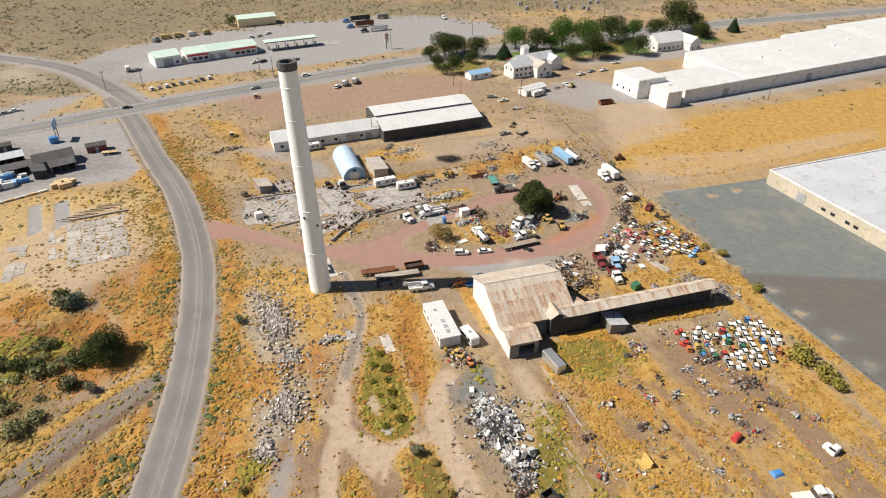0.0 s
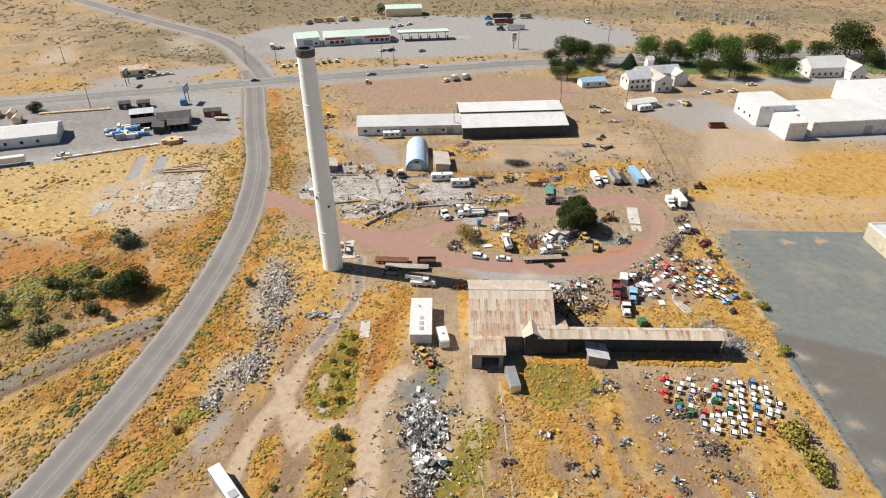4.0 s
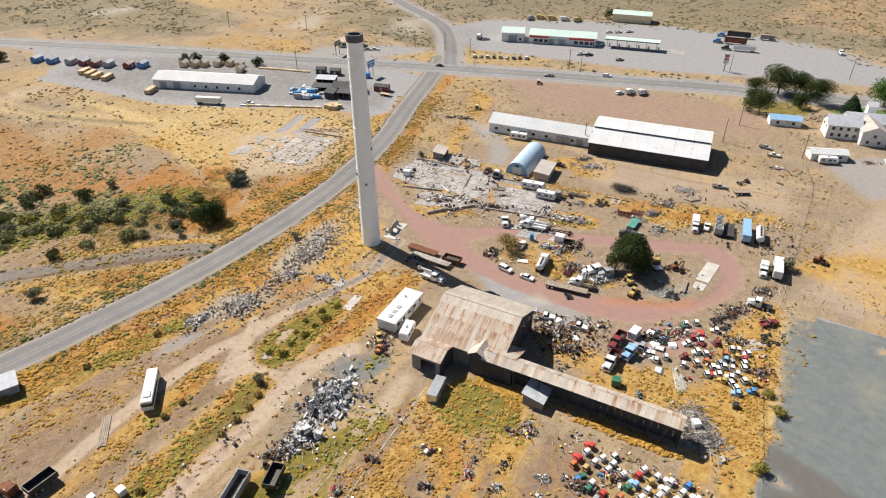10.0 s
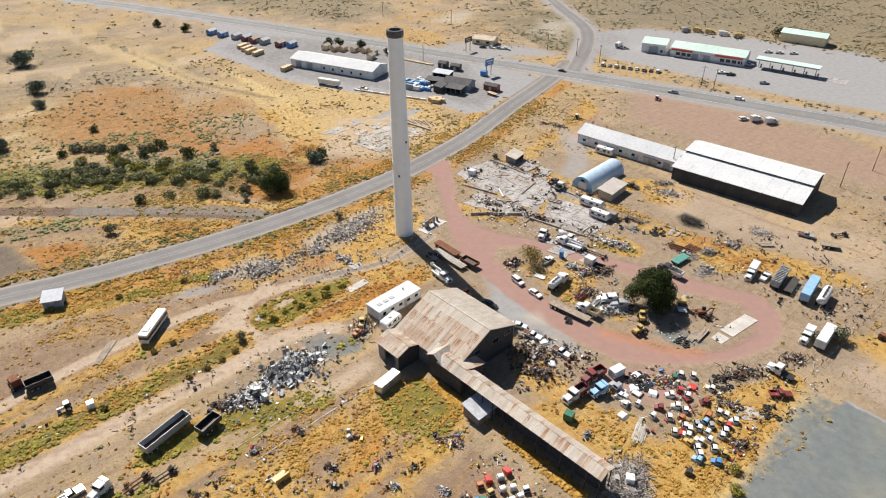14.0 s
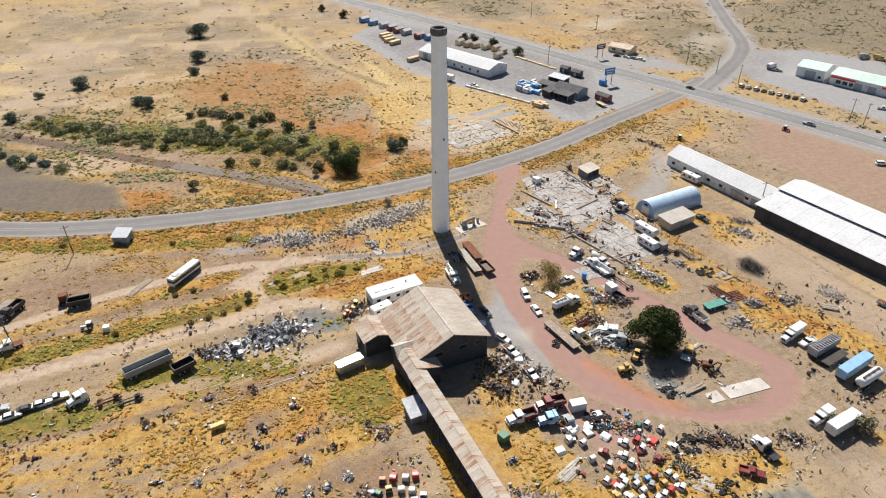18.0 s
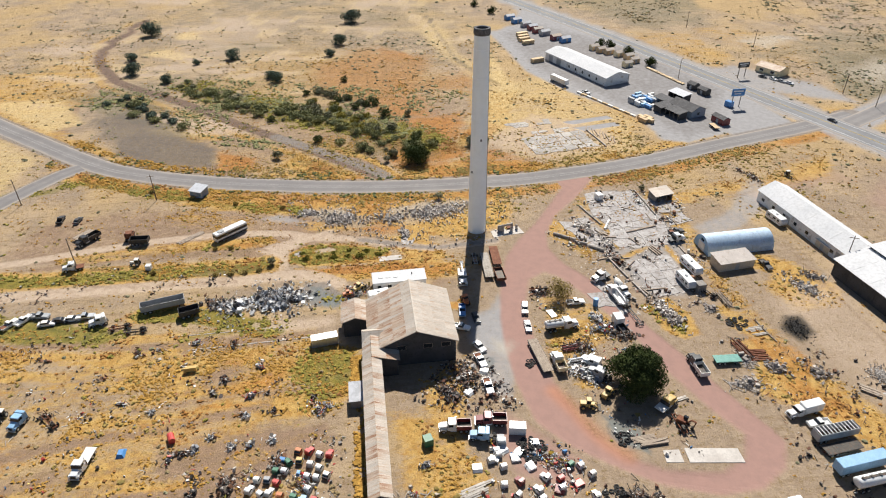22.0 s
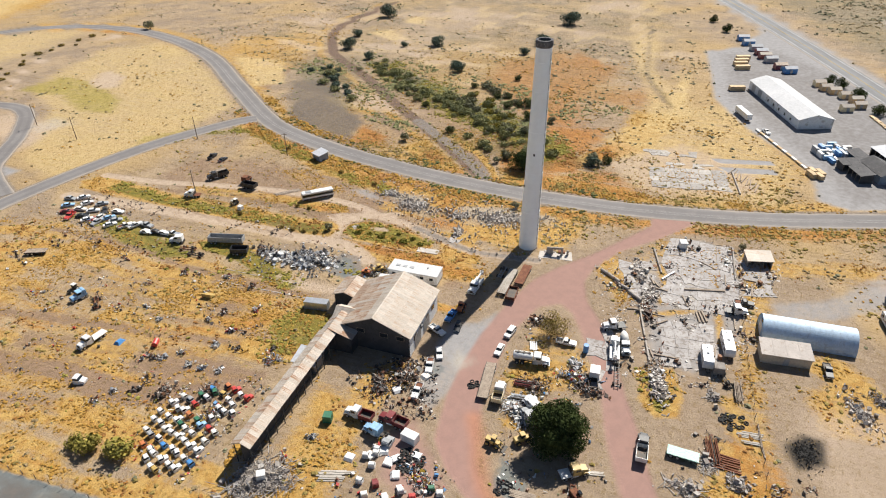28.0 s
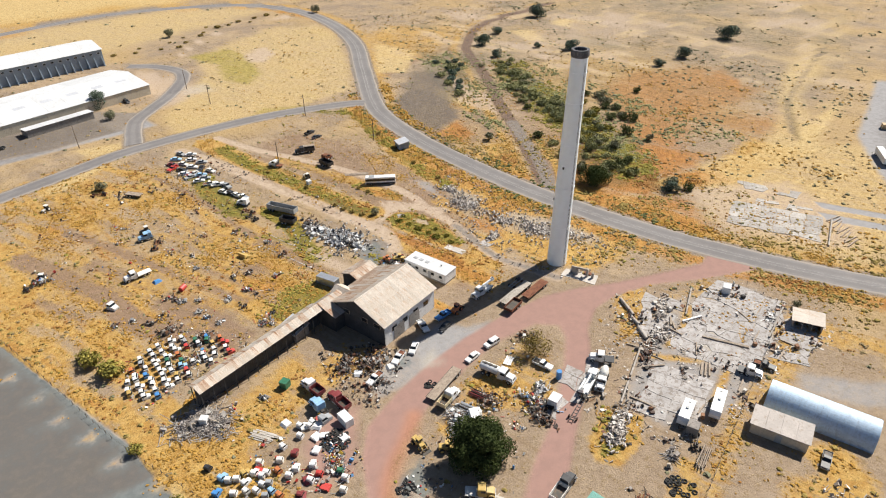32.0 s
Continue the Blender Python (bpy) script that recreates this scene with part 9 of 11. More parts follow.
scatter("scattered_scrap", SCRAP_RUST, "bits of scrap strewn over the western field", 620, [(24, 100), (48, 116), (70, 100), (92, 60), (80, 10), (40, 20), (30, 60)], 0.7, 7, clump=16)
scatter("scattered_scrap", SCRAP_BRIGHT, "painted bits strewn over the western field", 420, [(26, 96), (48, 112), (70, 96), (90, 60), (70, 30), (40, 60)], 0.6, 8, clump=7)
scatter("scattered_scrap", SCRAP_RUST, "scrap strewn along the eastern fence", 1100, [(8, 200), (34, 208), (58, 216), (64, 230), (30, 250), (10, 230)], 0.7, 9, clump=10)
scatter("scattered_scrap", SCRAP_RUST, "scrap strewn at the loop's far end", 240, [(54, 178), (66, 172), (74, 176), (68, 200), (60, 196)], 0.7, 10)
scatter("scattered_scrap", SCRAP_GREY, "scrap strewn beside the great heap", 500, [(2, 84), (20, 74), (26, 92), (14, 106), (0, 104)], 0.6, 11)
scatter("scattered_scrap", SCRAP_RUST, "scrap strewn beside the long weeds", 500, [(-2, 80), (10, 74), (34, 20), (20, 10), (4, 40)], 0.6, 12, clump=9)
scatter("scattered_stones", STONES, "stones strewn over dry ground beside the road", 1300, [(-54, 150), (-24, 150), (-18, 120), (-28, 76), (-42, 76), (-48, 110)], 0.5, 13, 0.2, 0.0)
scatter("scattered_scrap", SCRAP_RUST, "bits strewn around the western wrecks", 500, [(20, 0), (44, 4), (46, 40), (30, 60), (20, 40)], 0.6, 14)

# machine parts lying about the western field
FIELD_PARTS = ((51.8, 80.6), (44.5, 90.8), (44.2, 99.3), (49.9, 100.6), (47.6, 106.0), (56.2, 104.9), (55.0, 108.4), (60.9, 92.7), (62.5, 90.4), (56.2, 96.2), (56.1, 59.1), (76.7, 93.7), (72.7, 94.5),
               (69.3, 98.2), (35.0, 97.9), (44.6, 117.0), (42.6, 113.0), (63.0, 138.9), (56.2, 140.1), (40.4, 91.7), (50.5, 73.1), (57.6, 101.0), (28.7, 88.7), (29.9, 79.5), (59.8, 94.2), (35.2, 67.8))
for i, (x, y) in enumerate(FIELD_PARTS):
    heap("scrap_heap", x, y, (i * 67) % 180, 1.3 + 0.35 * (i % 3), 0.8 + 0.2 * (i % 2), 0.55, 30 + 8 * (i % 4), (SCRAP_GREY, SCRAP_RUST, SCRAP_BRIGHT)[i % 3],
         ("small cluster of pale panels and parts", "low cluster of dark axles and engine parts", "small cluster of painted panels and wheels")[i % 3], 0.8, 100 + i, 0.3, 0.35, 0.5, 2)

# the tongue of rubble beside the drive, plank stacks and a wheel row
heap("rubble_heap", 0.6, 191.8, 30, 7.2, 2.0, 0.7, 420, STONES, "long low pile of broken concrete in weeds", 0.9, 41, 0.35, 0.1, 0.4, 4)
heap("timber_heap", 24.2, 206.2, 100, 4.2, 2.6, 0.3, 130, LUMBER, "low heap of grey broken poles and boards", 1.3, 42, 0.2, 0.7, 0.2, 3)
heap("timber_heap", 17.8, 213.6, 60, 2.6, 2.0, 0.7, 160, LUMBER, "small heap of grey boards beside the fence", 1.1, 43, 0.4, 0.5, 0.3)
heap("scrap_heap", 57.4, 180.2, 30, 3.0, 2.0, 0.8, 130, SCRAP_RUST, "heap of rusty rods and axles", 0.9, 44, 0.2, 0.6)
heap("scrap_heap", 58.2, 184.2, 30, 2.8, 1.8, 0.8, 130, SCRAP_RUST, "heap of rusty rods and axles", 0.9, 45, 0.2, 0.6)
heap("scrap_heap", 60.4, 197.5, 60, 4.4, 2.6, 0.9, 130, SCRAP_RUST, "tangled heap of rusty iron beside the loop", 0.9, 46, 0.2, 0.6)
heap("scrap_heap", 36.6, 141.6, 40, 4.0, 2.2, 0.9, 300, SCRAP_RUST, "heap of grey engine parts beside the covered run", 0.8, 47)
tyre_pile(2.4, 208.6, 2.6, 22, 6, "row of old black wheels in dry grass")


def plank_stack(x, y, turn, L, W, n, label="stack of weathered grey planks", mat=None):
    o = thing("plank_stack", x, y, turn, label, "planks")
    r = np.random.default_rng(int(abs(x * 7 + y)))
    for k in range(n):
        a = -W / 2 + k * W / n
        z = r.uniform(0, 0.25)
        e = r.uniform(-0.4, 0.4)
        part("plank", M().box(-L / 2 + e, a, z, L / 2 + e, a + W / n * 0.86, z + 0.09), mat or WOOD_GREY, o)
    return o


WOOD_GREY = surface("bleached_grey_planks", (0.50, 0.46, 0.41), (0.40, 0.36, 0.31), (0.26, 0.22, 0.18), 0.5, 5.0, 0.9, 0, 0.2, 0.35)
heap("timber_heap", 16.0, 207.5, 20, 3.0, 1.6, 0.3, 120, LUMBER, "loose poles lying in dry grass", 1.4, 48, 0.1, 0.8, 0.1)
plank_stack(-14.8, 55.2, 151, 8.5, 1.7, 5, "long pile of old brown timbers in weeds", WOOD)
plank_stack(60.8, 150.0, 125, 5.0, 2.6, 7)
plank_stack(58.6, 151.8, 125, 3.6, 0.9, 3)
plank_stack(4.7, 211.9, 112, 3.4, 1.2, 4)
plank_stack(6.2, 213.0, 112, 3.4, 1.0, 3)


def pipe_rack(x, y, turn, L, rows, mat, label):
    """Low bearers with pipes of unequal length laid over them."""
    o = thing("pipe_rack", x, y, turn, label, "rack")
    r = np.random.default_rng(int(abs(x * 13 + y * 7)))
    for xx in (-L * 0.35, 0, L * 0.35):
        part("bearer", M().box(xx - 0.1, -rows * 0.17, 0, xx + 0.1, rows * 0.17, 0.3), WOOD, o)
        for s in (-1, 1):
            part("stake", M().box(xx - 0.05, s * rows * 0.17 - 0.05, 0.3, xx + 0.05, s * rows * 0.17 + 0.05, 1.1), STEEL, o)
    for k in range(rows):
        for lay_z in (0.42, 0.66):
            if lay_z > 0.5 and r.uniform() < 0.4:
                continue
            a, b = -L / 2 + r.uniform(-0.4, 0.5), L / 2 + r.uniform(-0.8, 0.4)
            q = r.uniform(0.07, 0.13)
            yy = (k - (rows - 1) / 2) * 0.3 + r.normal(0, 0.03)
            part("pipe", M().cyl((a, yy, lay_z), (b, yy + r.normal(0, 0.08), lay_z), q, None, 8), mat if r.uniform() < 0.7 else STEEL, o)
    return o


pipe_rack(18.0, 168.4, 112, 5.6, 7, MAROON, "rack of maroon and dark steel profiles")
pipe_rack(22.4, 169.6, 112, 5.0, 7, SILVER, "rack of pale aluminium pipes and profiles")
pipe_rack(26.9, 172.0, 112, 4.4, 6, OFFWHITE, "rack of white painted profiles and pipes")
pipe_rack(12.8, 207.4, 26, 6.4, 8, RUST, "rack of long rusty pipes beside the fence")
pipe_rack(-6.3, 207.1, 20, 6.0, 5, WOOD, "rack of weathered wooden poles by the fence")
plank_stack(6.0, 163.4, 30, 3.0, 1.8, 4, "loose pale panels lying beside parked cars", WHITE)
plank_stack(43.3, 182.2, 110, 5.0, 1.6, 5, "weathered timber deck lying on dirt", WOOD)
plank_stack(31.4, 190.2, 120, 4.6, 1.0, 3, "pale planks beside the broad tree", WOOD_GREY)
plank_stack(4.2, 212.6, 112, 4.2, 1.6, 5, "stack of pale boards by the fence", WOOD_GREY)
solid("steel_bin", open_box(M(), -1.5, -1.0, 0, 1.5, 1.0, 1.0, 0.08), STEEL, 9.7, 180.4, 30, "open dark steel bin among scrap", "bin")
put(chassis_wreck, 38.5, 189.6, 20, RUST)
put(chassis_wreck, -8.6, 203.5, 40, STEEL)
put(salvaged_cab, 22.0, 172.0, 240, WHITE)
heap("scrap_heap", 6.2, 174.4, 20, 2.6, 1.8, 0.9, 150, SCRAP_PALE, "pale panels and machine parts on a slab", 1.0, 71, 0.5, 0.2, 0.4)
heap("scrap_heap", 10.6, 178.0, 30, 2.2, 1.4, 0.8, 90, SCRAP_RUST, "rusty springs and frames in a low heap", 0.9, 72)
heap("timber_heap", -2.1, 203.0, 40, 2.6, 1.6, 0.4, 70, LUMBER, "fallen posts and boards in the dirt", 1.3, 73, 0.2, 0.7, 0.2)
rb2 = np.random.default_rng(140)
plant(shrub, [(-122 + 25 * k + rb2.normal(0, 2.2), -36 + 42 * k + rb2.normal(0, 2.2), rb2.uniform(0.7, 1.2)) for k in np.linspace(0, 1, 15)], 2.0, 4.4, LEAF_WILD, 520, 141, "grey-green brush on the dry plain", group="ditch brush")
put(box_trailer, 69.2, 140.0, 140, 2.6, WHITE, "small white hut lying on the timber heap", False, z=0.7, size=0.62)
slab_field(-11.2, 90.6, 60, 2.6, 2.2, 2, 1, 51, 0.0, 0.15, label="broken pinkish concrete block among weeds")
slab_field(-13.0, 117.2, 109, 6.6, 2.5, 1, 1, 52, 0.0, 0.03, mat=PAD, label="pale concrete pad among weeds")
rb = np.random.default_rng(91)
for i in range(16):
    beam(rb.uniform(-62, -8), rb.uniform(176, 202), rb.choice((18, 28, 108, 118, 65)) + rb.normal(0, 6), rb.uniform(2.5, 6.5), rb.uniform(0.7, 1.3))
heap("rubble_heap", -38.0, 172.0, 30, 7.0, 2.2, 0.5, 260, STONES, "broken concrete along the slab's edge", 0.9, 61, 0.4, 0.15, 0.3, 4)
heap("scrap_heap", -22.0, 180.5, 30, 6.0, 2.0, 0.6, 220, SCRAP_RUST, "scrap and timber along the slab's edge", 0.9, 62, 0.3, 0.5, 0.2, 4)
heap("rubble_heap", -30.0, 178.5, 20, 4.0, 3.0, 0.5, 220, STONES, "broken concrete lying on the slabs", 0.8, 63, 0.5, 0.1, 0.2, 4)
heap("scrap_heap", -57.0, 190.5, 20, 4.0, 2.0, 0.5, 120, SCRAP_GREY, "metal bits lying on the slabs", 0.8, 64, 0.4, 0.4, 0.2, 3)


# ---- buildings of the yard ----
def quonset(x, y, turn, L, W, H):
    o = thing("quonset_hut", x, y, turn, "round-roofed metal store with pale blue end wall", "hut")
    arc = lambda xx, k: [(xx, math.cos(a) * W / 2 * k, math.sin(a) * H * k) for a in np.linspace(0, math.pi, 29)]
    n = int(L / 1.0)
    for i in range(n):
        x0, x1 = -L / 2 + i * L / n, -L / 2 + (i + 1) * L / n - 0.012
        part("roof_arch", M().rings([arc(x0, 0.985) + arc(x0, 1.0)[::-1], arc(x1, 0.985) + arc(x1, 1.0)[::-1]]), QUONSET, o)
    for xx, mt in ((-L / 2 + 0.1, LIGHT_BLUE), (L / 2 - 0.2, LIGHT_BLUE)):
        part("end_wall", M().rings([arc(xx, 0.97), arc(xx + 0.1, 0.97)]), mt, o)
    part("door", M().box(-L / 2 - 0.0, -1.6, 0, -L / 2 + 0.09, 1.6, 2.6), WHITE, o)
    part("window", M().box(-L / 2, -0.7, 3.0, -L / 2 + 0.09, 0.7, 3.6), GLASS, o)
    return o


QUONSET = surface("bright_arch_metal", (0.50, 0.63, 0.77), (0.43, 0.57, 0.72), (0.36, 0.45, 0.56), 0.3, 2.0, 0.6, 0.05, 0.05, 0.05)
quonset(-34.2, 215.0, 109, 20.5, 8.2, 4.6)


DUSTY_ROOF = surface("dusty_flat_roof", (0.50, 0.45, 0.41), (0.43, 0.385, 0.35), (0.36, 0.30, 0.25), 0.3, 3.0, 0.85, 0, 0.1, 0.1)


def flat_shed(name, x, y, turn, L, W, h0, h1, wall, roof, label, open_side=False):
    """A small shed under one sloping roof."""
    o = thing(name, x, y, turn, label, "shed")
    t = 0.12
    part("wall", M().rings([[(xx, -W / 2, 0), (xx, W / 2, 0), (xx, W / 2, h1), (xx, -W / 2, h0)] for xx in (-L / 2, -L / 2 + t)]), wall, o)
    part("wall", M().rings([[(xx, -W / 2, 0), (xx, W / 2, 0), (xx, W / 2, h1), (xx, -W / 2, h0)] for xx in (L / 2 - t, L / 2)]), wall, o)
    part("wall", M().box(-L / 2 + t, W / 2 - t, 0, L / 2 - t, W / 2, h1), wall, o)
    if open_side:
        for xx in np.linspace(-L / 2 + 0.3, L / 2 - 0.3, 4):
            part("post", M().box(xx - 0.08, -W / 2, 0, xx + 0.08, -W / 2 + 0.16, h0), WOOD, o)
    else:
        part("wall", M().box(-L / 2 + t, -W / 2, 0, L / 2 - t, -W / 2 + t, h0), wall, o)
        part("door", M().box(-0.6, -W / 2 - 0.06, 0, 0.6, -W / 2, 2.0), GREY, o)
    e = 0.35
    k = max(1, int(L / 2.5))
    for i in range(k):
        xa, xb = -L / 2 - e + (L + 2 * e) * i / k, -L / 2 - e + (L + 2 * e) * (i + 1) / k - 0.03
        part("roof_sheet", M().slab((xa, -W / 2 - e, h0 + 0.1 - e * (h1 - h0) / W), (xb, -W / 2 - e, h0 + 0.1 - e * (h1 - h0) / W), (xb, W / 2 + e, h1 + 0.1 + e * (h1 - h0) / W), (xa, W / 2 + e, h1 + 0.1 + e * (h1 - h0) / W), 0.1), roof, o)
    return o


flat_shed("flat_shed", -23.8, 212.4, 112, 10.5, 5.0, 2.7, 3.1, WALL_TAN, DUSTY_ROOF, "tan flat-roofed store beside the round-roofed one")
flat_shed("lean_to", -61.0, 197.4, 120, 6.6, 4.0, 2.3, 3.0, WALL_GREY, ROOF_PALE, "open lean-to shed on a concrete slab", True)
flat_shed("hut", 41.4, 124.0, 106, 5.6, 4.4, 2.3, 3.1, WALL_GREY, ROOF_GREY, "small grey hut beside the covered run")
flat_shed("roadside_hut", -41.0, 45.0, 80, 4.4, 4.0, 2.4, 3.0, WALL_BLUE := surface("blue_grey_siding", (0.30, 0.36, 0.42), (0.25, 0.30, 0.36), None, 0.3, 3, 0.7, 0, 0.1, 0.05), ROOF_GREY, "small blue-grey hut beside the curving road")
flat_shed("hut", -36.2, 241.4, 21, 5.2, 4.2, 2.4, 2.9, WALL_TAN, ROOF_WHITE, "small white-roofed lean-to beside the workshop")


def office_trailer(x, y, turn, L, W):
    o = thing("mobile_office", x, y, turn, "long white mobile office trailer with flat roof", "mobile home")
    part("body", M().box(-L / 2, -W / 2, 0.5, L / 2, W / 2, 3.1), WALL_WHITE, o)
    part("roof", M().box(-L / 2 - 0.15, -W / 2 - 0.15, 3.1, L / 2 + 0.15, W / 2 + 0.15, 3.28, 0.05), ROOF_WHITE, o)
    part("skirting", M().box(-L / 2 + 0.05, -W / 2 + 0.05, 0, L / 2 - 0.05, W / 2 - 0.05, 0.5), WALL_GREY, o)
    for s in (-1, 1):
        for i in range(5):
            part("window", M().box(-L / 2 + 1.6 + i * L / 5.2 - 0.5, s * W / 2 - 0.03, 1.6, -L / 2 + 1.6 + i * L / 5.2 + 0.5, s * W / 2 + 0.03, 2.4), GLASS, o)
    part("door", M().box(1.2, -W / 2 - 0.05, 0.6, 2.1, -W / 2, 2.6), GREY, o)
    for i in range(3):
        part("skylight", M().box(-L / 2 + 1.5 + i * 2.0, -0.6, 3.28, -L / 2 + 2.7 + i * 2.0, 0.4, 3.4, 0.04), GREY, o)
    part("roof_vent", M().cyl((3.5, 0.5, 3.25), (3.5, 0.5, 3.7), 0.15, None, 8), STEEL, o)
    return o


office_trailer(-0.4, 122.6, 108, 14.0, 5.0)


def ruin(x, y, turn):
    o = thing("ruin", x, y, turn, "small broken concrete ruin beside the chimney", "ruin")
    part("wall", M().box(-3.2, -0.2, 0.1, -1.2, 0.2, 2.4, 0.05).box(-1.2, -0.2, 1.9, 1.0, 0.2, 2.5), CONCRETE, o)
    part("pier", M().box(1.0, -0.3, 0.1, 1.6, 0.4, 2.6, 0.06), CONCRETE, o)
    part("pier", M().box(2.6, -0.3, 0.1, 3.2, 0.4, 1.7, 0.06), CONCRETE, o)
    part("block", M().box(-2.6, 0.8, 0.1, -1.2, 1.8, 0.9, 0.1), CONCRETE, o)
    part("plate", M().box(0.2, 0.6, 0.1, 2.2, 1.9, 0.5, 0.08), RUST, o)


ruin(-33.0, 149.2, 116)
solid("tarp", M().rings([[(-1.2, -0.8, 0), (1.2, -0.9, 0), (1.3, 0.8, 0), (-1.1, 0.9, 0)], [(-0.8, -0.4, 0.5), (0.7, -0.5, 0.7), (0.8, 0.4, 0.6), (-0.6, 0.5, 0.45)]]), BLUE, 62.6, 80.3, 20, "crumpled blue tarpaulin over a low pile", "tarpaulin")
solid("loader_bucket", M().prism([(-1, 0), (1, 0), (1.1, 0.2), (-0.5, 0.3), (-0.6, 1.2), (-1.0, 1.3)], -1.4, 1.4), YELLOW, 38.3, 82.5, 200, "yellow loader bucket lying in dry grass", "bucket")
solid("steel_drum", M().cyl((0, 0, 0), (0, 0, 2.1), 0.65, None, 12), BLUE, 0.4, 174.2, 0, "tall blue plastic barrel", "barrel")
solid("storage_box", M().box(-1.4, -1.1, 0, 1.4, 1.1, 2.3, 0.06), WHITE, 6.8, 179.4, 20, "white storage box with plain sides", "box")
solid("red_tank", M().cyl((-1.0, 0, 0.7), (1.0, 0, 0.7), 0.7, None, 12), RED, 58.0, 88.5, 40, "small red steel tank lying in grass", "tank")
solid("roll_off_bin", open_box(M(), -3.2, -1.2, 0, 3.2, 1.2, 1.8, 0.08), RUST, 73.5, 283.0, 20, "rust-red open steel roll-off bin", "bin")


# ---- large outer buildings ----
def warehouse_east():
    o = thing("warehouse", 112.0, 202.4, 20, "very large low warehouse with grey flat roof", "warehouse")
    part("wall", M().box(0, -120, 0, 150, 0, 4.9), WALL_TAN, o)
    part("roof", M().box(0.4, -119.6, 4.9, 149.6, -0.4, 5.0), ROOF_GREY, o)
    part("parapet", M().box(-0.05, -120, 4.9, 0.35, 0.05, 5.35).box(0.35, -0.35, 4.9, 150, 0.05, 5.35), WALL_WHITE, o)
    for y in (-24, -27.5, -33, -36):
        window_on(o, 0, y, 1.6, 1.6, 0.9, 270)
    for y in (-15, -52):
        d = part("door", M().box(-1.8, -0.06, 0, 1.8, 0.06, 3.4), GREY, o)
        d.matrix_local = pose(-0.03, y, 0.03, 0, 0, 90)
    for i in range(6):
        part("roof_vent", M().box(20 + i * 11, -50 + (i % 2) * 12, 5.0, 21.2 + i * 11, -48.8 + (i % 2) * 12, 5.7, 0.08), GREY, o)


warehouse_east()


def warehouse_north():
    o = thing("warehouse", 82.0, 306.0, 25, "long white warehouse with tall blocks at its corner", "warehouse")
    part("corner_block", M().box(-0.6, -18.0, 0, 15.0, 0, 8.4), WALL_WHITE, o)
    part("corner_roof", M().box(-0.3, -17.7, 8.4, 14.7, -0.3, 8.55), ROOF_WHITE, o)
    part("porch_block", M().box(3.0, -33.6, 0, 11.0, -22.0, 7.0), WALL_WHITE, o)
    part("porch_roof", M().box(3.2, -33.4, 7.0, 10.8, -22.2, 7.12), ROOF_WHITE, o)
    part("link_block", M().box(6.0, -22.0, 0, 15.0, -18.0, 6.0), WALL_WHITE, o)
    part("low_hall", M().box(15.0, -31.5, 0, 54.0, -6.0, 6.0), WALL_WHITE, o)
    part("low_roof", M().box(15.0, -31.3, 6.0, 54.0, -6.2, 6.12), ROOF_WHITE, o)
    for x0, x1, back, high in ((54.0, 128.0, 12.0, 7.8), (128.0, 170.0, 16.0, 8.0), (170.0, 260.0, 20.0, 8.2)):
        part("hall_wall", M().rings([[(x, -31.5, 0), (x, back, 0), (x, back, high), (x, -31.5, 6.0)] for x in (x0, x1)]), WALL_WHITE, o)
        k = int((x1 - x0) / 12)
        for i in range(k):
            xa, xb = x0 + (x1 - x0) * i / k, x0 + (x1 - x0) * (i + 1) / k - 0.05
            part("hall_roof", M().slab((xa, -31.6, 6.13), (xb, -31.6, 6.13), (xb, back, high + 0.13), (xa, back, high + 0.13), 0.12), ROOF_WHITE, o)
    for i in range(3):
        window_on(o, -0.6, -3.5 - i * 4.5, 2.0, 1.0, 1.0, 270)
    for x in (40, 95):
        d = part("door", M().box(-1.8, -0.06, 0, 1.8, 0.06, 3.6), GREY, o)
        d.matrix_local = pose(x, -31.53, 0.03)
    for i in range(2, 8):
        part("roof_vent", M().box(30 + i * 18, -10 + (i % 3) * 5, 6.9, 31.4 + i * 18, -8.6 + (i % 3) * 5, 7.7, 0.1), WALL_WHITE, o)


warehouse_north()
scatter("scattered_scrap", LUMBER, "planks and bits beside the white warehouse", 160, [(118, 282), (150, 294), (156, 288), (122, 276)], 1.2, 21, 0.4, 0.4)

# two storage buildings in the south-west
HALL = gabled("storage_hall", 65.4, -91.1, 14.6, 83.0, 38.0, 4.6, 7.4, WALL_TAN, ROOF_WHITE, "wide low storage hall with pale metal roof", overhang=0.3, doors=[("s", -36, 4, 3.6)], panels=9)
o = gabled("grain_store", 66.8, -155.9, 9.0, 76.0, 26.0, 8.6, 11.0, WALL_BLUE, ROOF_WHITE, "tall blue-grey store with raking wall buttresses", overhang=0.6, panels=9)
for i in range(20):
    b1 = part("buttress", M().prism([(0, 0), (2.6, 0), (0.2, 5.2), (0, 5.2)], -0.16, 0.16), WALL_BLUE, o)
    b1.matrix_local = pose(-37 + i * 3.9, 13.0, 0, 0, 0, 90)
    window_on(o, -36 + i * 3.9, 13.0, 6.4, 1.4, 0.8, 180, WHITE)
flat_shed("lean_to", 63.8, -65.0, 14.6, 28.0, 6.0, 2.6, 3.2, WALL_GREY, ROOF_WHITE, "long low lean-to before the storage hall")
for i in range(7):
    part("skylight", M().slab((-36 + i * 11.5, 9.0, 6.24), (-31 + i * 11.5, 9.0, 6.24), (-31 + i * 11.5, 6.6, 6.6), (-36 + i * 11.5, 6.6, 6.6), 0.05), ROOF_GREY, HALL)
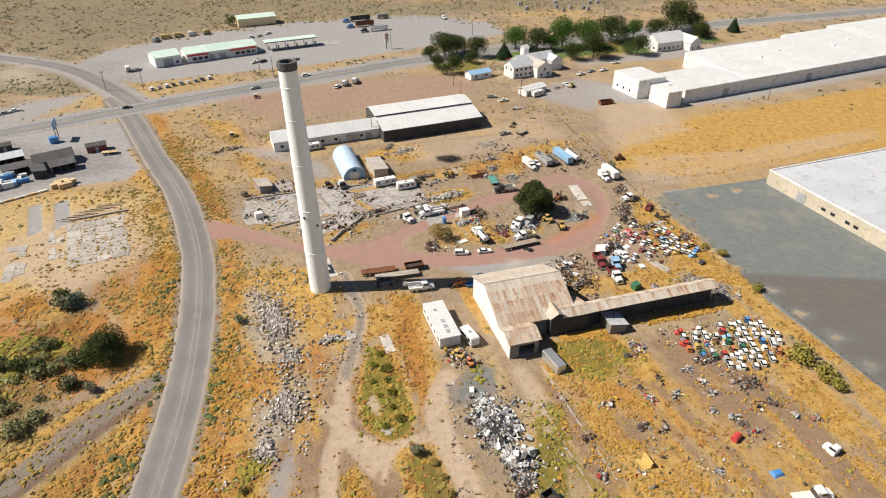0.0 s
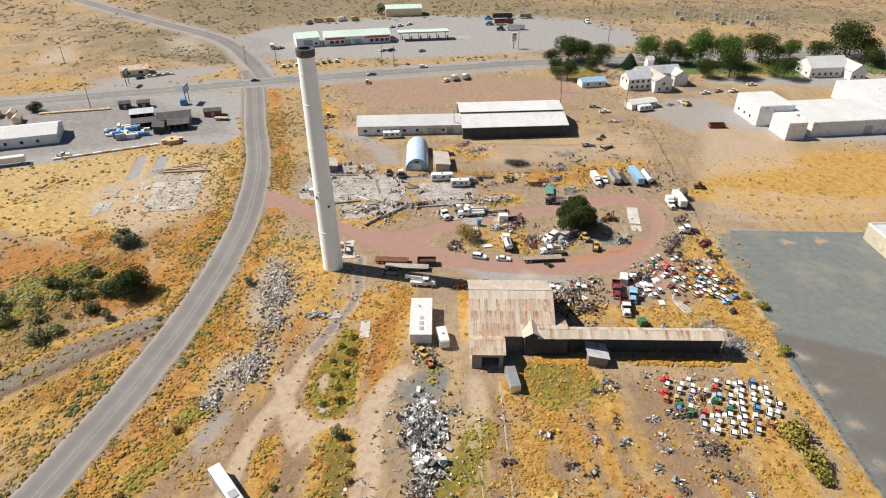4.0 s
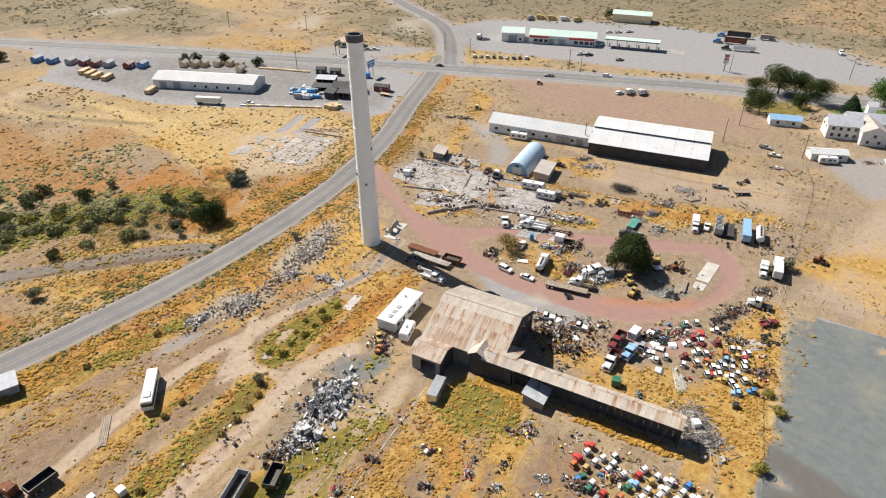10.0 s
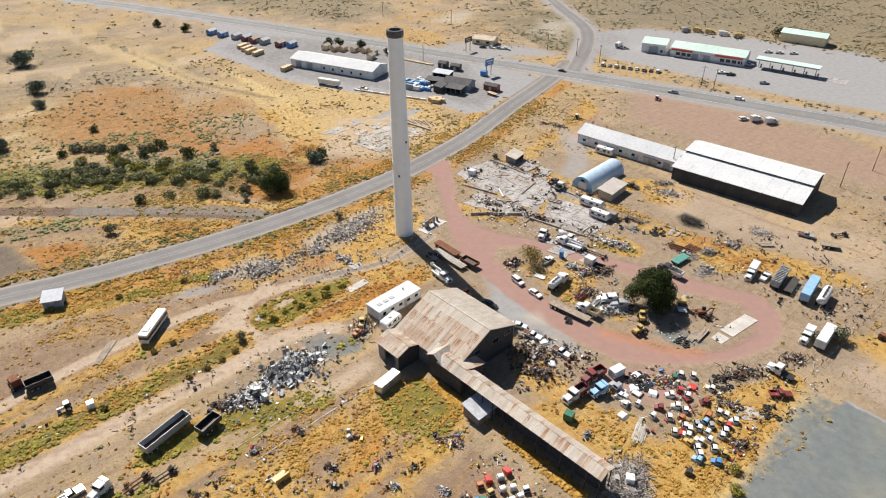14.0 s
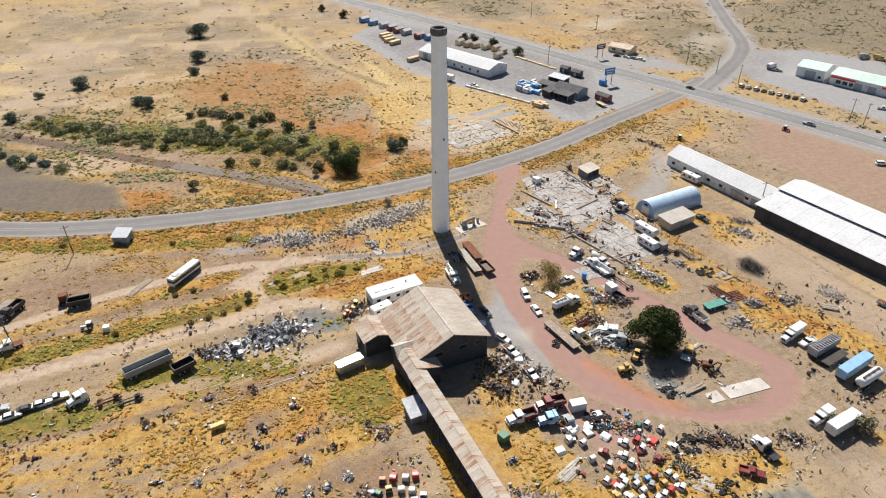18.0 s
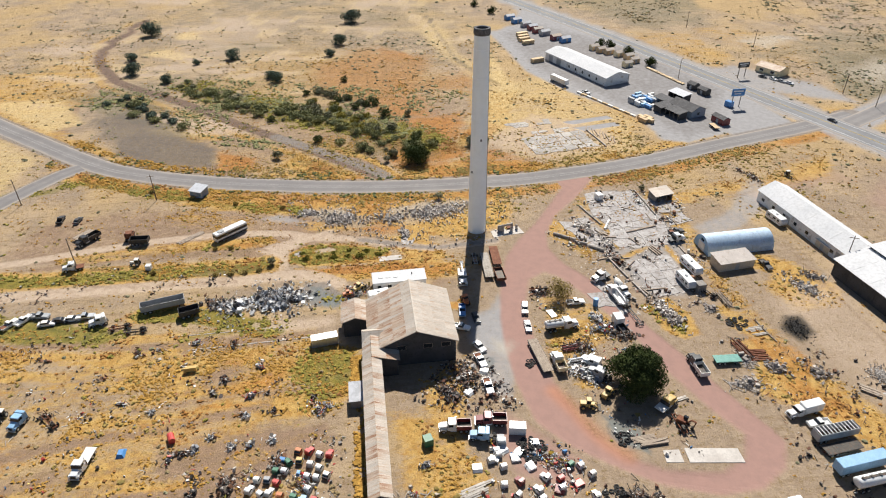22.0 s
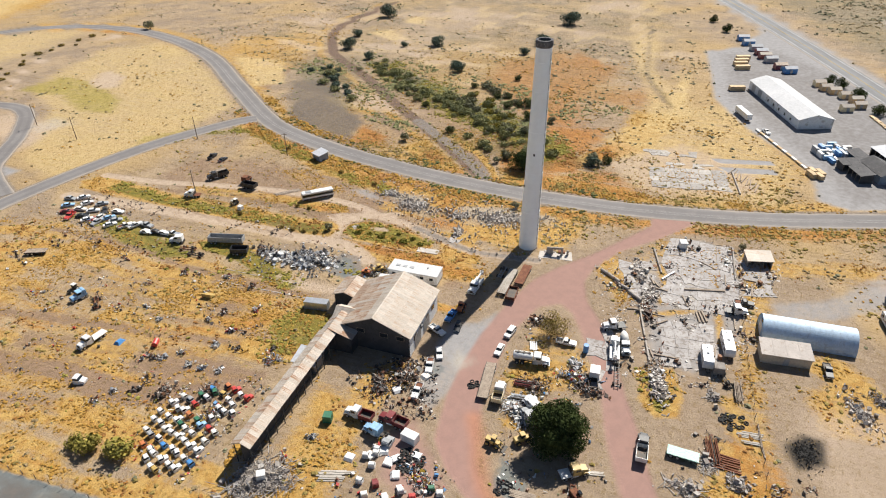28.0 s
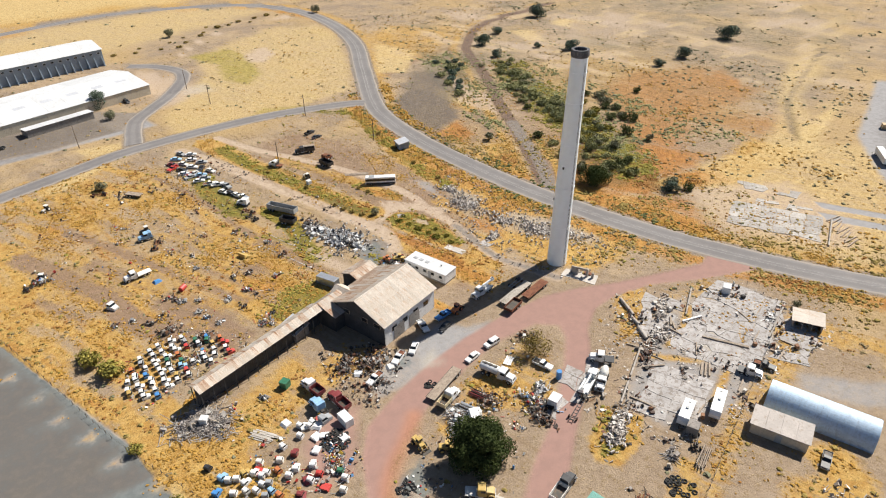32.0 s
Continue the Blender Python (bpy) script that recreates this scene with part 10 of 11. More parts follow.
put(tree, 45.0, -78.0, 0, 8.6, 6.2, LEAF_WILD, 3000, 0.24, 33, "grey-green tree against the storage hall", 12, 0.2, 0.05, "tree", 0.8)
put(pickup, 88.0, -52.0, 20, BLACK)
put(suv, 33.0, -78.0, 100, BLACK)

# ---- lumber yard ----
def bundle(x, y, turn, L, W, H, mat, label="strapped bundle of sawn lumber", name="lumber_bundle"):
    o = thing(name, x, y, turn, label, "lumber", "stacked bundles")
    k = max(1, int(H / 0.5))
    for i in range(k):
        part("course", M().box(-L / 2, -W / 2, 0.1 + i * H / k, L / 2, W / 2, 0.1 + (i + 1) * H / k - 0.05, 0.03), mat, o)
    for xx in (-L * 0.3, L * 0.3):
        part("bearer", M().box(xx - 0.06, -W / 2, 0, xx + 0.06, W / 2, 0.1), WOOD, o)


DARK_ROOF = surface("dark_shingle_roof", (0.07, 0.068, 0.07), (0.10, 0.097, 0.10), (0.16, 0.15, 0.15), 0.4, 3.0, 0.85, 0, 0.2, 0.2)


def small_cabin(x, y, turn, L, W, H, wall, roof, label="small timber shed for sale in a row"):
    return gabled("garden_shed", x, y, turn, L, W, H, H + 0.9, wall, roof, label, "shed", 0.2, doors=[("s", 0, 1.2, 1.9)], panels=20)


for i, (x, y, wl, rf) in enumerate(((-288, 136, BLUE, ROOF_GREY), (-279.3, 142.3, GREY, ROOF_WHITE), (-272.8, 146.6, MAROON, ROOF_GREY), (-266.3, 150, MAROON, ROOF_PALE), (-261, 154.3, GREY, ROOF_WHITE), (-251.5, 161, MAROON, ROOF_RUST), (-247.5, 166.4, BLUE, ROOF_GREY), (-296, 131, BLUE, ROOF_WHITE))):
    small_cabin(x, y, 126, 6.0, 3.4, 2.4, wl, rf)
for i, (x, y) in enumerate(((-257.9, 141.1), (-252, 142), (-246.4, 142.9), (-240.5, 145.5), (-206.6, 152.0))):
    bundle(x, y, 126, 7.0, 2.6, 2.0, NEW_WOOD)
for i, (x, y) in enumerate(((-234, 182.2), (-229.3, 185.8), (-226.7, 189.8), (-222.7, 194.9), (-218.8, 199.8), (-212.2, 202), (-205.2, 198))):
    small_cabin(x, y, 126, 5.0, 3.0, 2.2, NEW_WOOD if i % 3 else CREAM, ROOF_PALE, "unpainted timber shed in a row")
for i in range(7):
    bundle(-202 + i * 3.4, 209 + i * 2.0, 36, 4.6, 1.6, 0.5, NEW_WOOD, "low flat stack of fresh boards")
put(box_trailer, -173.4, 163.6, 38, 12.6, WHITE, "white semi trailer beside the lumber building")
put(pickup, -160.5, 176.0, 40, WHITE)
for i in range(11):
    bundle(-160.5 + i * 2.55, 173.0 + i * 2.2, 41, 3.0, 0.9, 0.6, NEW_WOOD if i % 2 else OFFWHITE, "low row of wrapped boards")
for i in range(4):
    bundle(-131.5 + (i % 2) * 2.6, 198.5 + (i // 2) * 2.4, 41, 4.4, 1.6, 1.6, NEW_WOOD)
for i in range(26):
    a = i * 2.4
    bundle(-153 + math.cos(a) * (2 + i * 0.28), 201.5 + math.sin(a) * (1.5 + i * 0.2), 36 + (i % 3) * 90, 3.4, 1.2, 0.9 + (i % 4) * 0.5, (WHITE, LIGHT_BLUE, WHITE, BLUE, OFFWHITE, GREY)[i % 6], "plastic-wrapped lumber pack in white and blue")
gabled("yard_office", -142.6, 218.0, 36, 13.0, 8.0, 3.0, 4.8, WALL_BLUE, DARK_ROOF, "grey-roofed yard office with blue walls", windows=[("s", -4, 1, 1.4, 1.1), ("e", 0, 1, 1.4, 1.1)])
flat_shed("lumber_rack", -158.0, 217.0, 36, 9.0, 4.6, 3.2, 3.8, WALL_DARK, ROOF_GREY, "open lumber rack under a pale roof", True)
flat_shed("lumber_rack", -150.0, 210.5, 36, 12.0, 4.0, 2.6, 3.2, WALL_DARK, DARK_ROOF, "low dark lumber rack", True)
flat_shed("lumber_rack", -143.5, 209.0, 126, 9.0, 4.0, 2.6, 3.2, WALL_DARK, DARK_ROOF, "low dark lumber rack", True)
flat_shed("lumber_rack", -136.5, 212.5, 36, 8.0, 4.4, 2.8, 3.4, WALL_DARK, DARK_ROOF, "dark stained shelter on the gravel lot", True)
small_cabin(-174.3, 225.7, 36, 4.6, 3.4, 2.4, BLACK, DARK_ROOF, "dark stained shed by the highway")
small_cabin(-167.3, 229.3, 36, 5.0, 3.4, 2.4, BLACK, DARK_ROOF, "dark stained shed by the highway")
small_cabin(-132.5, 230.0, 30, 7.0, 3.6, 2.4, MAROON, DARK_ROOF, "dark red shed on the gravel lot")
put(flat_trailer, -126.0, 226.5, 15, 5.6, NEW_WOOD, STEEL, "small trailer with fresh boards")


def billboard(x, y, turn, w, h, z, col, label):
    o = thing("billboard", x, y, turn, label, "billboard")
    part("panel", M().box(-w / 2, -0.12, z, w / 2, 0.12, z + h), col, o)
    for s in (-1, 1):
        part("post", M().box(s * w * 0.3 - 0.12, 0.14, 0, s * w * 0.3 + 0.12, 0.38, z + h * 0.8), STEEL, o)
    part("lettering_bar", M().box(-w * 0.38, -0.15, z + h * 0.58, w * 0.38, -0.121, z + h * 0.76).box(-w * 0.3, -0.15, z + h * 0.25, w * 0.22, -0.121, z + h * 0.38), WHITE, o)
    return o


billboard(-152.1, 240.0, 108, 6.0, 3.2, 5.0, BLUE, "blue billboard on two posts by the highway")
solid("planter_box", M().box(-1.6, -1.2, 0, 1.6, 1.2, 2.4, 0.08), BLUE, -152.6, 237.4, 40, "dark blue planter box under the billboard", "box")
billboard(-194.2, 251.5, 112, 6.0, 2.6, 5.0, BLACK, "dark billboard seen from behind by the highway")
gabled("roadside_shop", -204.0, 268.0, 40, 13.0, 8.0, 3.0, 4.4, CREAM, ROOF_RUST, "small cream shop with reddish roof", windows=[("s", -3, 1, 2, 1.2), ("s", 3, 1, 2, 1.2)])
for i, (x, y, c) in enumerate(((-193, 266, WHITE), (-190, 269, GREY), (-187.5, 272, WHITE), (-196, 262, BLACK))):
    put(car, x, y, 30 + i * 8, c, "parked car outside the roadside shop")

# ---- filling station across the highway ----
gabled("station_shop", -148.6, 346.0, 36, 13.0, 14.0, 5.0, 6.6, WALL_WHITE, ROOF_MINT, "white station workshop with pale green roof", doors=[("s", 0, 5.0, 3.8)], windows=[("s", 4.5, 1, 1.4, 1.2)])
gabled("station_store", -124.0, 361.5, 31, 38.0, 15.0, 4.6, 6.4, WALL_WHITE, ROOF_MINT, "long white station store with pale green roof", doors=[("s", -6, 3.4, 3.0), ("s", 0, 3.4, 3.0)], windows=[("s", -15 + i * 3, 1.0, 2.2, 1.6) for i in range(3)] + [("s", 8 + i * 3, 1.0, 2.2, 1.6) for i in range(4)])
for s, wd in ((-13.0, 11.0), (11.0, 14.0)):
    fa = thing("sign_fascia", -124.0 + math.cos(radians(31)) * s + 4.2, 361.5 + math.sin(radians(31)) * s - 7.0, 31, "red and white striped shop fascia", "fascia", z=0.0)
    part("red_band", M().box(-wd / 2, -0.3, 3.4, wd / 2, 0.3, 4.3), RED, fa)
    part("white_band", M().box(-wd / 2, -0.33, 3.0, wd / 2, 0.33, 3.4), WHITE, fa)
    for q in (-1, 1):
        part("post", M().box(q * wd * 0.45 - 0.1, -0.1, 0, q * wd * 0.45 + 0.1, 0.1, 3.0), WHITE, fa)


def canopy(x, y, turn, L, W):
    o = thing("pump_canopy", x, y, turn, "long fuel canopy over a row of pumps", "canopy")
    part("canopy_roof", M().box(-L / 2, -W / 2, 4.4, L / 2, W / 2, 5.0), WALL_GREY, o)
    part("canopy_trim", M().box(-L / 2 - 0.05, -W / 2 - 0.05, 4.8, L / 2 + 0.05, W / 2 + 0.05, 5.05), ROOF_MINT, o)
    for i in range(6):
        xx = -L / 2 + 1.5 + i * (L - 3) / 5
        part("column", M().box(xx - 0.2, -0.2, 0, xx + 0.2, 0.2, 4.4), WHITE, o)
        part("pump", M().box(xx + 0.8, -0.4, 0.1, xx + 1.6, 0.4, 1.9, 0.06), GREY, o)


canopy(-88.0, 377.5, 26, 30.0, 6.5)
slab_field(-68.0, 388.0, 26, 12.0, 9.0, 3, 2, 20, 0.0, label="pale concrete apron beside the fuel canopy")
gabled("station_barn", -122.0, 434.5, 26, 24.0, 12.0, 5.0, 6.4, CREAM, ROOF_MINT, "cream metal barn at the back of the station lot")
plant(shrub, [(-136.5, 430.0, 1.6)], 4.6, 5.0, LEAF_DARK, 500, 61, "dark rounded bush beside the cream barn")
for i, c in enumerate((WHITE, GREY, WHITE, BLACK, SILVER, WHITE, GREY, BLACK, WHITE)):
    put(car if i % 2 else suv, -139.0 + i * 2.75, 301.5 + i * 2.15, 128, c, "parked car in a row on the station lot", group="cars on the station lot")
for i, (x, y, c) in enumerate(((-166, 396, YELLOW), (-160, 400, YELLOW), (-153, 404, WHITE), (-146, 408, YELLOW), (-170, 390, GREY))):
    put(box_truck, x, y, 30 + 14 * i, c, c, 7.4, "parked delivery truck at the back lot")
for x, y, c in ((-116, 398, WHITE), (-112, 402, OFFWHITE), (-108, 408, WHITE), (-96.8, 347.9, BLACK), (-80, 352, GREY), (-101, 346, WHITE), (-158, 332, GREY), (-104, 369, WHITE)):
    put(pickup, x, y, 60, c)
put(box_truck, -163.0, 332.0, 120, OFFWHITE, OFFWHITE, 9.0)


def rig(x, y, turn, cab, body, L=13.0):
    put(semi, x + math.cos(radians(turn)) * 9.2, y + math.sin(radians(turn)) * 9.2, turn, cab)
    put(box_trailer if body in (WHITE, SILVER) else open_trailer, x, y, turn, L, body, *(("semi trailer parked on the station lot",) if body in (WHITE, SILVER) else (2.4, "tall semi trailer parked on the station lot")))


rig(-55.0, 443.0, 206, BLUE, BLACK, 13.0)
rig(-50.5, 428.0, 206, BLUE, RUST, 12.0)
rig(-40.5, 417.0, 206, BLACK, SILVER, 12.4)
put(box_trailer, -41.0, 450.0, 206, 8.0, WALL_GREY, "dark box trailer on the station lot")
put(semi, 0.0, 449.0, 300, WHITE)
put(suv, -69.3, 323.3, 32, WHITE, "white van on the highway")
put(box_truck, -47.5, 309.0, 75, WHITE, WHITE, 6.4, "white box truck parked on red dirt")
put(suv, -51.0, 305.5, 75, WHITE)
put(box_truck, -43.0, 312.5, 75, WHITE, WHITE, 6.4, "white box truck parked on red dirt")
put(pickup, -90.0, 303.0, 215, GREY)
put(car, -140.0, 276.0, 30, BLACK, "dark car at the crossing")
put(farm_tractor, -84.0, 243.5, 20, YELLOW)
put(farm_tractor, -86.0, 290.0, 20, RED)
heap("earth_heap", -81.0, 231.5, 20, 4.0, 2.0, 0.9, 240, SCRAP_RUST, "low heap of dark earth and roots", 0.5, 51, 0.2, 0.1)
heap("scrap_heap", -86.0, 228.0, 20, 2.0, 1.2, 0.8, 80, SCRAP_RUST, "small dark heap of machine parts", 0.6, 52)


def price_sign(x, y, turn, h):
    o = thing("pylon_sign", x, y, turn, "tall white pylon sign by the highway", "sign")
    part("pole", M().cyl((0, 0, 0), (0, 0, h), 0.25, 0.18, 10), STEEL, o)
    part("panel", M().box(-1.3, -0.3, h - 5.0, 1.3, 0.3, h, 0.05), WHITE, o)
    part("lettering_bar", M().box(-1.0, -0.34, h - 1.6, 1.0, -0.31, h - 0.8).box(-1.0, -0.34, h - 3.0, 1.0, -0.31, h - 2.4), RED, o)


price_sign(-32.3, 374.0, 30, 9.0)

# ---- houses ----
gabled("farmhouse", 38.0, 325.5, 30, 12.0, 8.5, 5.6, 8.4, WALL_WHITE, ROOF_GREY, "two-storey white farmhouse with grey roof", "house", windows=[("s", -4 + i * 2.7, 1.0, 1.1, 1.3) for i in range(4)] + [("s", -4 + i * 2.7, 3.6, 1.1, 1.3) for i in range(4)] + [("w", -2, 3.6, 1, 1.3), ("w", 2, 3.6, 1, 1.3)])
gabled("farmhouse_wing", 47.4, 328.6, 120, 14.0, 9.0, 5.4, 7.6, WALL_WHITE, DUSTY_ROOF, "white house wing with pale grey roof", "house", windows=[("w", -2, 1, 1, 1.2), ("w", 2, 1, 1, 1.2), ("w", 0, 3.4, 1, 1.2), ("n", 0, 1.0, 1.2, 1.2)])
gabled("farmhouse_wing", 56.0, 339.5, 120, 11.0, 7.0, 5.0, 7.2, WALL_WHITE, ROOF_GREY, "white house wing with grey roof", "house", windows=[("s", 0, 1, 1.2, 1.2), ("e", 0, 3, 1, 1.2)])
gabled("farmhouse_wing", 46.5, 337.5, 30, 22.0, 8.0, 5.4, 8.0, WALL_WHITE, ROOF_GREY, "long white house wing with grey roof", "house", windows=[("s", 8, 1, 1.1, 1.2), ("s", -8, 3.4, 1.1, 1.2)])
gabled("house_tower", 42.6, 343.0, 30, 3.2, 3.2, 9.4, 10.6, WALL_WHITE, ROOF_WHITE, "narrow white tower rising behind a house", "tower")
gabled("cottage", 17.5, 322.0, 30, 12.0, 6.0, 2.8, 4.0, WALL_WHITE, LIGHT_BLUE, "small white cottage with light blue roof", "house", windows=[("s", -3, 1, 1.2, 1.1), ("s", 3, 1, 1.2, 1.1)])
gabled("mobile_home", 42.0, 298.5, 38, 13.0, 5.5, 2.7, 3.6, WALL_WHITE, ROOF_WHITE, "white mobile home with pale roof", "mobile home", windows=[("s", -4 + i * 2.6, 1, 1.1, 1.0) for i in range(4)])
put(camper, 44.0, 294.0, 38, 7.2, "white boat-shaped travel trailer beside a mobile home")
gabled("guest_house", 127.0, 378.0, 25, 20.0, 12.0, 5.0, 9.0, WALL_WHITE, ROOF_WHITE, "large white guest house with pale blue roof", "house", windows=[("s", -8 + i * 3.2, 1, 1.2, 1.3) for i in range(6)] + [("w", -3, 1, 1.1, 1.3), ("w", 3, 1, 1.1, 1.3)])
gabled("guest_wing", 140.0, 378.0, 115, 14.0, 8.0, 4.6, 7.6, WALL_WHITE, ROOF_WHITE, "white guest house wing with pale roof", "house", windows=[("w", -2, 1, 1.2, 1.3), ("w", 2, 1, 1.2, 1.3)])
for x, y, a, c in ((70, 326, 30, WHITE), (76, 331, 40, GREY), (83, 333, 30, WHITE), (60, 309, 120, WHITE), (92, 346, 20, WHITE)):
    put(pickup, x, y, a, c)
put(loader, 62.0, 306.5, 60, YELLOW)
put(car, 36.0, 352.0, 30, RED, "red car on the farmhouse lawn")
heap("scrap_heap", 55.0, 305.0, 30, 3.4, 1.6, 0.8, 90, SCRAP_BRIGHT, "odds and ends beside the house", 0.7, 53)
heap("scrap_heap", 33.0, 276.0, 30, 4.0, 1.6, 0.7, 120, SCRAP_BRIGHT, "scrap strewn by the fence", 0.7, 54)


LAWN = surface("watered_lawn", (0.075, 0.14, 0.03), (0.11, 0.17, 0.04), (0.20, 0.19, 0.06), 0.12, 2.5, 0.9, 0, 0.4, 0.0, amount=0.38)
for pts in (((24, 352), (40, 348), (50, 352), (84, 364), (100, 372), (96, 384), (70, 392), (40, 376)), ((104, 364), (116, 366), (118, 390), (150, 396), (154, 388), (168, 396), (150, 408), (104, 388))):
    solid("lawn", M().rings([[(x, y, -0.05) for x, y in pts], [(x, y, 0.05) for x, y in pts]]), LAWN, 0, 0, 0, "watered green lawn round the white houses", "lawn", kind="structure")


# ---- electric substation far behind ----
def substation():
    o = thing("substation", 88.0, 486.0, 10, "electric substation of steel gantries and grey boxes", "substation")
    rng = np.random.default_rng(5)
    for i in range(9):
        for j in range(3):
            x, y = -34 + i * 8.4, -10 + j * 10
            h = 7 + 3 * ((i + j) % 2)
            part("gantry_post", M().box(x - 0.18, y - 0.18, 0, x + 0.18, y + 0.18, h), SILVER, o)
            if i < 8:
                part("gantry_beam", M().box(x, y - 0.15, h - 0.7, x + 8.4, y + 0.15, h - 0.4), SILVER, o)
    for i in range(10):
        x, y = rng.uniform(-34, 34), rng.uniform(-14, 12)
        part("transformer", M().box(x - 1.3, y - 0.9, 0, x + 1.3, y + 0.9, 2.4, 0.1).cyl((x, y, 2.3), (x, y, 3.4), 0.15, None, 6), GREY, o)


substation()


# ---- poles and fences ----
def utility_pole(h=9.5, label="wooden utility pole with a crossarm"):
    o = thing("utility_pole", 0, 0, 0, label, "pole")
    part("pole", M().cyl((0, 0, -0.2), (0, 0, h), 0.17, 0.11, 8), POLE_WOOD, o)
    part("crossarm", M().box(-0.06, -1.2, h - 0.8, 0.06, 1.2, h - 0.66), POLE_WOOD, o)
    for y in (-1.0, 0.0, 1.0):
        part("insulator", M().cyl((0, y, h - 0.66), (0, y, h - 0.45), 0.06, 0.04, 6), GREY, o)
    return o


for x, y in ((-25.9, -10.1), (-35.6, 32.4), (4.4, 30.6), (61.6, -34.2), (4.4, -79.9), (2.5, -51.1), (-142.8, 301.9), (-92.3, 323.3), (-86.3, 325.2), (35.8, 291.8), (4.9, 307.7), (8.0, 285.5), (17.8, 405.2), (12.1, 482.3), (-189, 221.1), (-160, 300), (-176, 292), (-30, 376), (-28.5, 243.5), (-290, 240), (-250, 270), (110, 460), (190, 470), (150, 290)):
    put(utility_pole, x, y, (x * 7 + y * 3) % 180, group="utility poles")


def fence(pts, step=3.0, h=1.2, label="post and wire fence along the plot", rails=3):
    line = curve_points(pts, step)
    o = thing("fence", float(line[0][0]), float(line[0][1]), 0, label, "fence")
    me = shared(("fence_post", h), lambda: M().box(-0.06, -0.06, 0, 0.06, 0.06, h).mesh("post", WOOD))
    wire = M()
    for i, p in enumerate(line):
        q = part("post", me, None, o)
        q.matrix_local = pose(p[0] - line[0][0], p[1] - line[0][1], 0)
        if i:
            a, b = line[i - 1] - line[0], p - line[0]
            for k in range(rails):
                z = h * (0.3 + 0.3 * k)
                wire.cyl((a[0], a[1], z), (b[0], b[1], z), 0.012, None, 4, False)
    part("wire", wire, STEEL, o)


fence([(-64, 188), (-46.8, 196.1), (-22.0, 204.8), (4, 214), (26, 224), (50, 236), (54.6, 241.8)])
fence([(54.6, 241.8), (64.3, 200.3), (69.8, 174.2), (79, 150), (86, 132), (102, 80), (118, 40)])
fence([(54.6, 241.8), (48, 268), (40, 284)])
fence([(64.3, 200.3), (90, 208), (112, 216), (170, 240)], 4.0)


# ---- tufts and brush over the open ground ----
for k in ((19.3, 131, 16.8, 10, 8.5), (16, 118, 16.8, 8, 6), (46, 133, 17, 30, 3), (-32.4, 139.8, 0, 3.5, 3.5), (-46.5, 241, 21.3, 21.5, 6), (-8.4, 257.4, 22.5, 21.5, 12.5), (-34, 215, 109, 11, 4.6), (-0.4, 122.6, 108, 7.5, 3), (-196, 176.3, 36, 26, 8), (187, 175, 20, 76, 62), (180, 350, 25, 140, 40), (-18.1, 66.6, 148, 6, 1.5)):
    KEEP_OUT.append(k)


def bare(x, y):
    meadow = np.where((x > 62) & (y > 190) & (y < 345), 0.3, 1.0) * np.where((x > -110) & (y < -20), 0.35, 1.0)
    return meadow * np.clip(1 - 0.8 * soil_at("dust", x, y) * (1 - np.clip(1.3 * soil_at("gold", x, y), 0, 1)) - 1.1 * soil_at("grey", x, y) - 1.3 * soil_at("red", x, y) - 0.75 * soil_at("pale", x, y) - soil_at("dark", x, y), 0, 1)


NEAR, MID, FAR = (-112, 112, -24, 264), (-250, 130, -150, 320), (-560, 340, -420, 640)
west = lambda x, y: np.clip((-38 - x - 0.1 * np.clip(y - 110, 0, 90)) / 10, 0, 1)
near_road = lambda x, y: (~clear_of(x, y, ROAD_SIDE, 12.0)).astype(float)
tufts("dry_grass", LEAF_DRY, "golden dry grass tufts", 190000, NEAR, lambda x, y: bare(x, y) * (0.08 + 0.8 * soil_at("gold", x, y)), (0.2, 0.62), 3, 1, None, 30, 1.8)
tufts("dry_grass", LEAF_RUSSET, "russet dry weeds", 70000, NEAR, lambda x, y: bare(x, y) * (0.04 + 0.9 * soil_at("orange", x, y) + 0.2 * soil_at("gold", x, y)), (0.2, 0.7), 3, 11, None, 30, 1.6)
tufts("sagebrush", LEAF_BRUSH, "yellow-olive brush clumps", 120000, NEAR, lambda x, y: bare(x, y) * (0.015 + 0.1 * soil_at("gold", x, y) + 0.28 * west(x, y) + 0.35 * near_road(x, y)), (0.2, 0.85), 5, 2, None, 16, 2.2)
tufts("sagebrush", LEAF_BROWN, "brown dry sagebrush clumps", 30000, NEAR, lambda x, y: bare(x, y) * (0.06 + 0.12 * soil_at("gold", x, y) + 0.35 * west(x, y)), (0.2, 0.8), 4, 12, None, 14, 1.8)
tufts("green_weeds", LEAF_OLIVE, "green and yellow weeds", 220000, NEAR, lambda x, y: bare(x, y) * np.clip(soil_at("green", x, y) * 1.7 + 0.008, 0, 1), (0.25, 0.85), 4, 3, None, 20, 1.3)
verge = lambda x, y: (clear_of(x, y, ROAD_SIDE, 5.2) & ~clear_of(x, y, ROAD_SIDE, 10.5) & (y < 158)).astype(float) * (1 - np.clip(2 * soil_at("red", x, y), 0, 1))
tufts("dry_grass", LEAF_DRY, "tall golden grass along the road's verge", 150000, NEAR, lambda x, y: 0.75 * verge(x, y), (0.35, 1.0), 4, 41, None, 24, 1.6)
tufts("sagebrush", LEAF_WILLOW, "dark olive brush along the road's verge", 60000, NEAR, lambda x, y: 0.32 * verge(x, y), (0.4, 1.1), 5, 42, None, 18, 1.3)
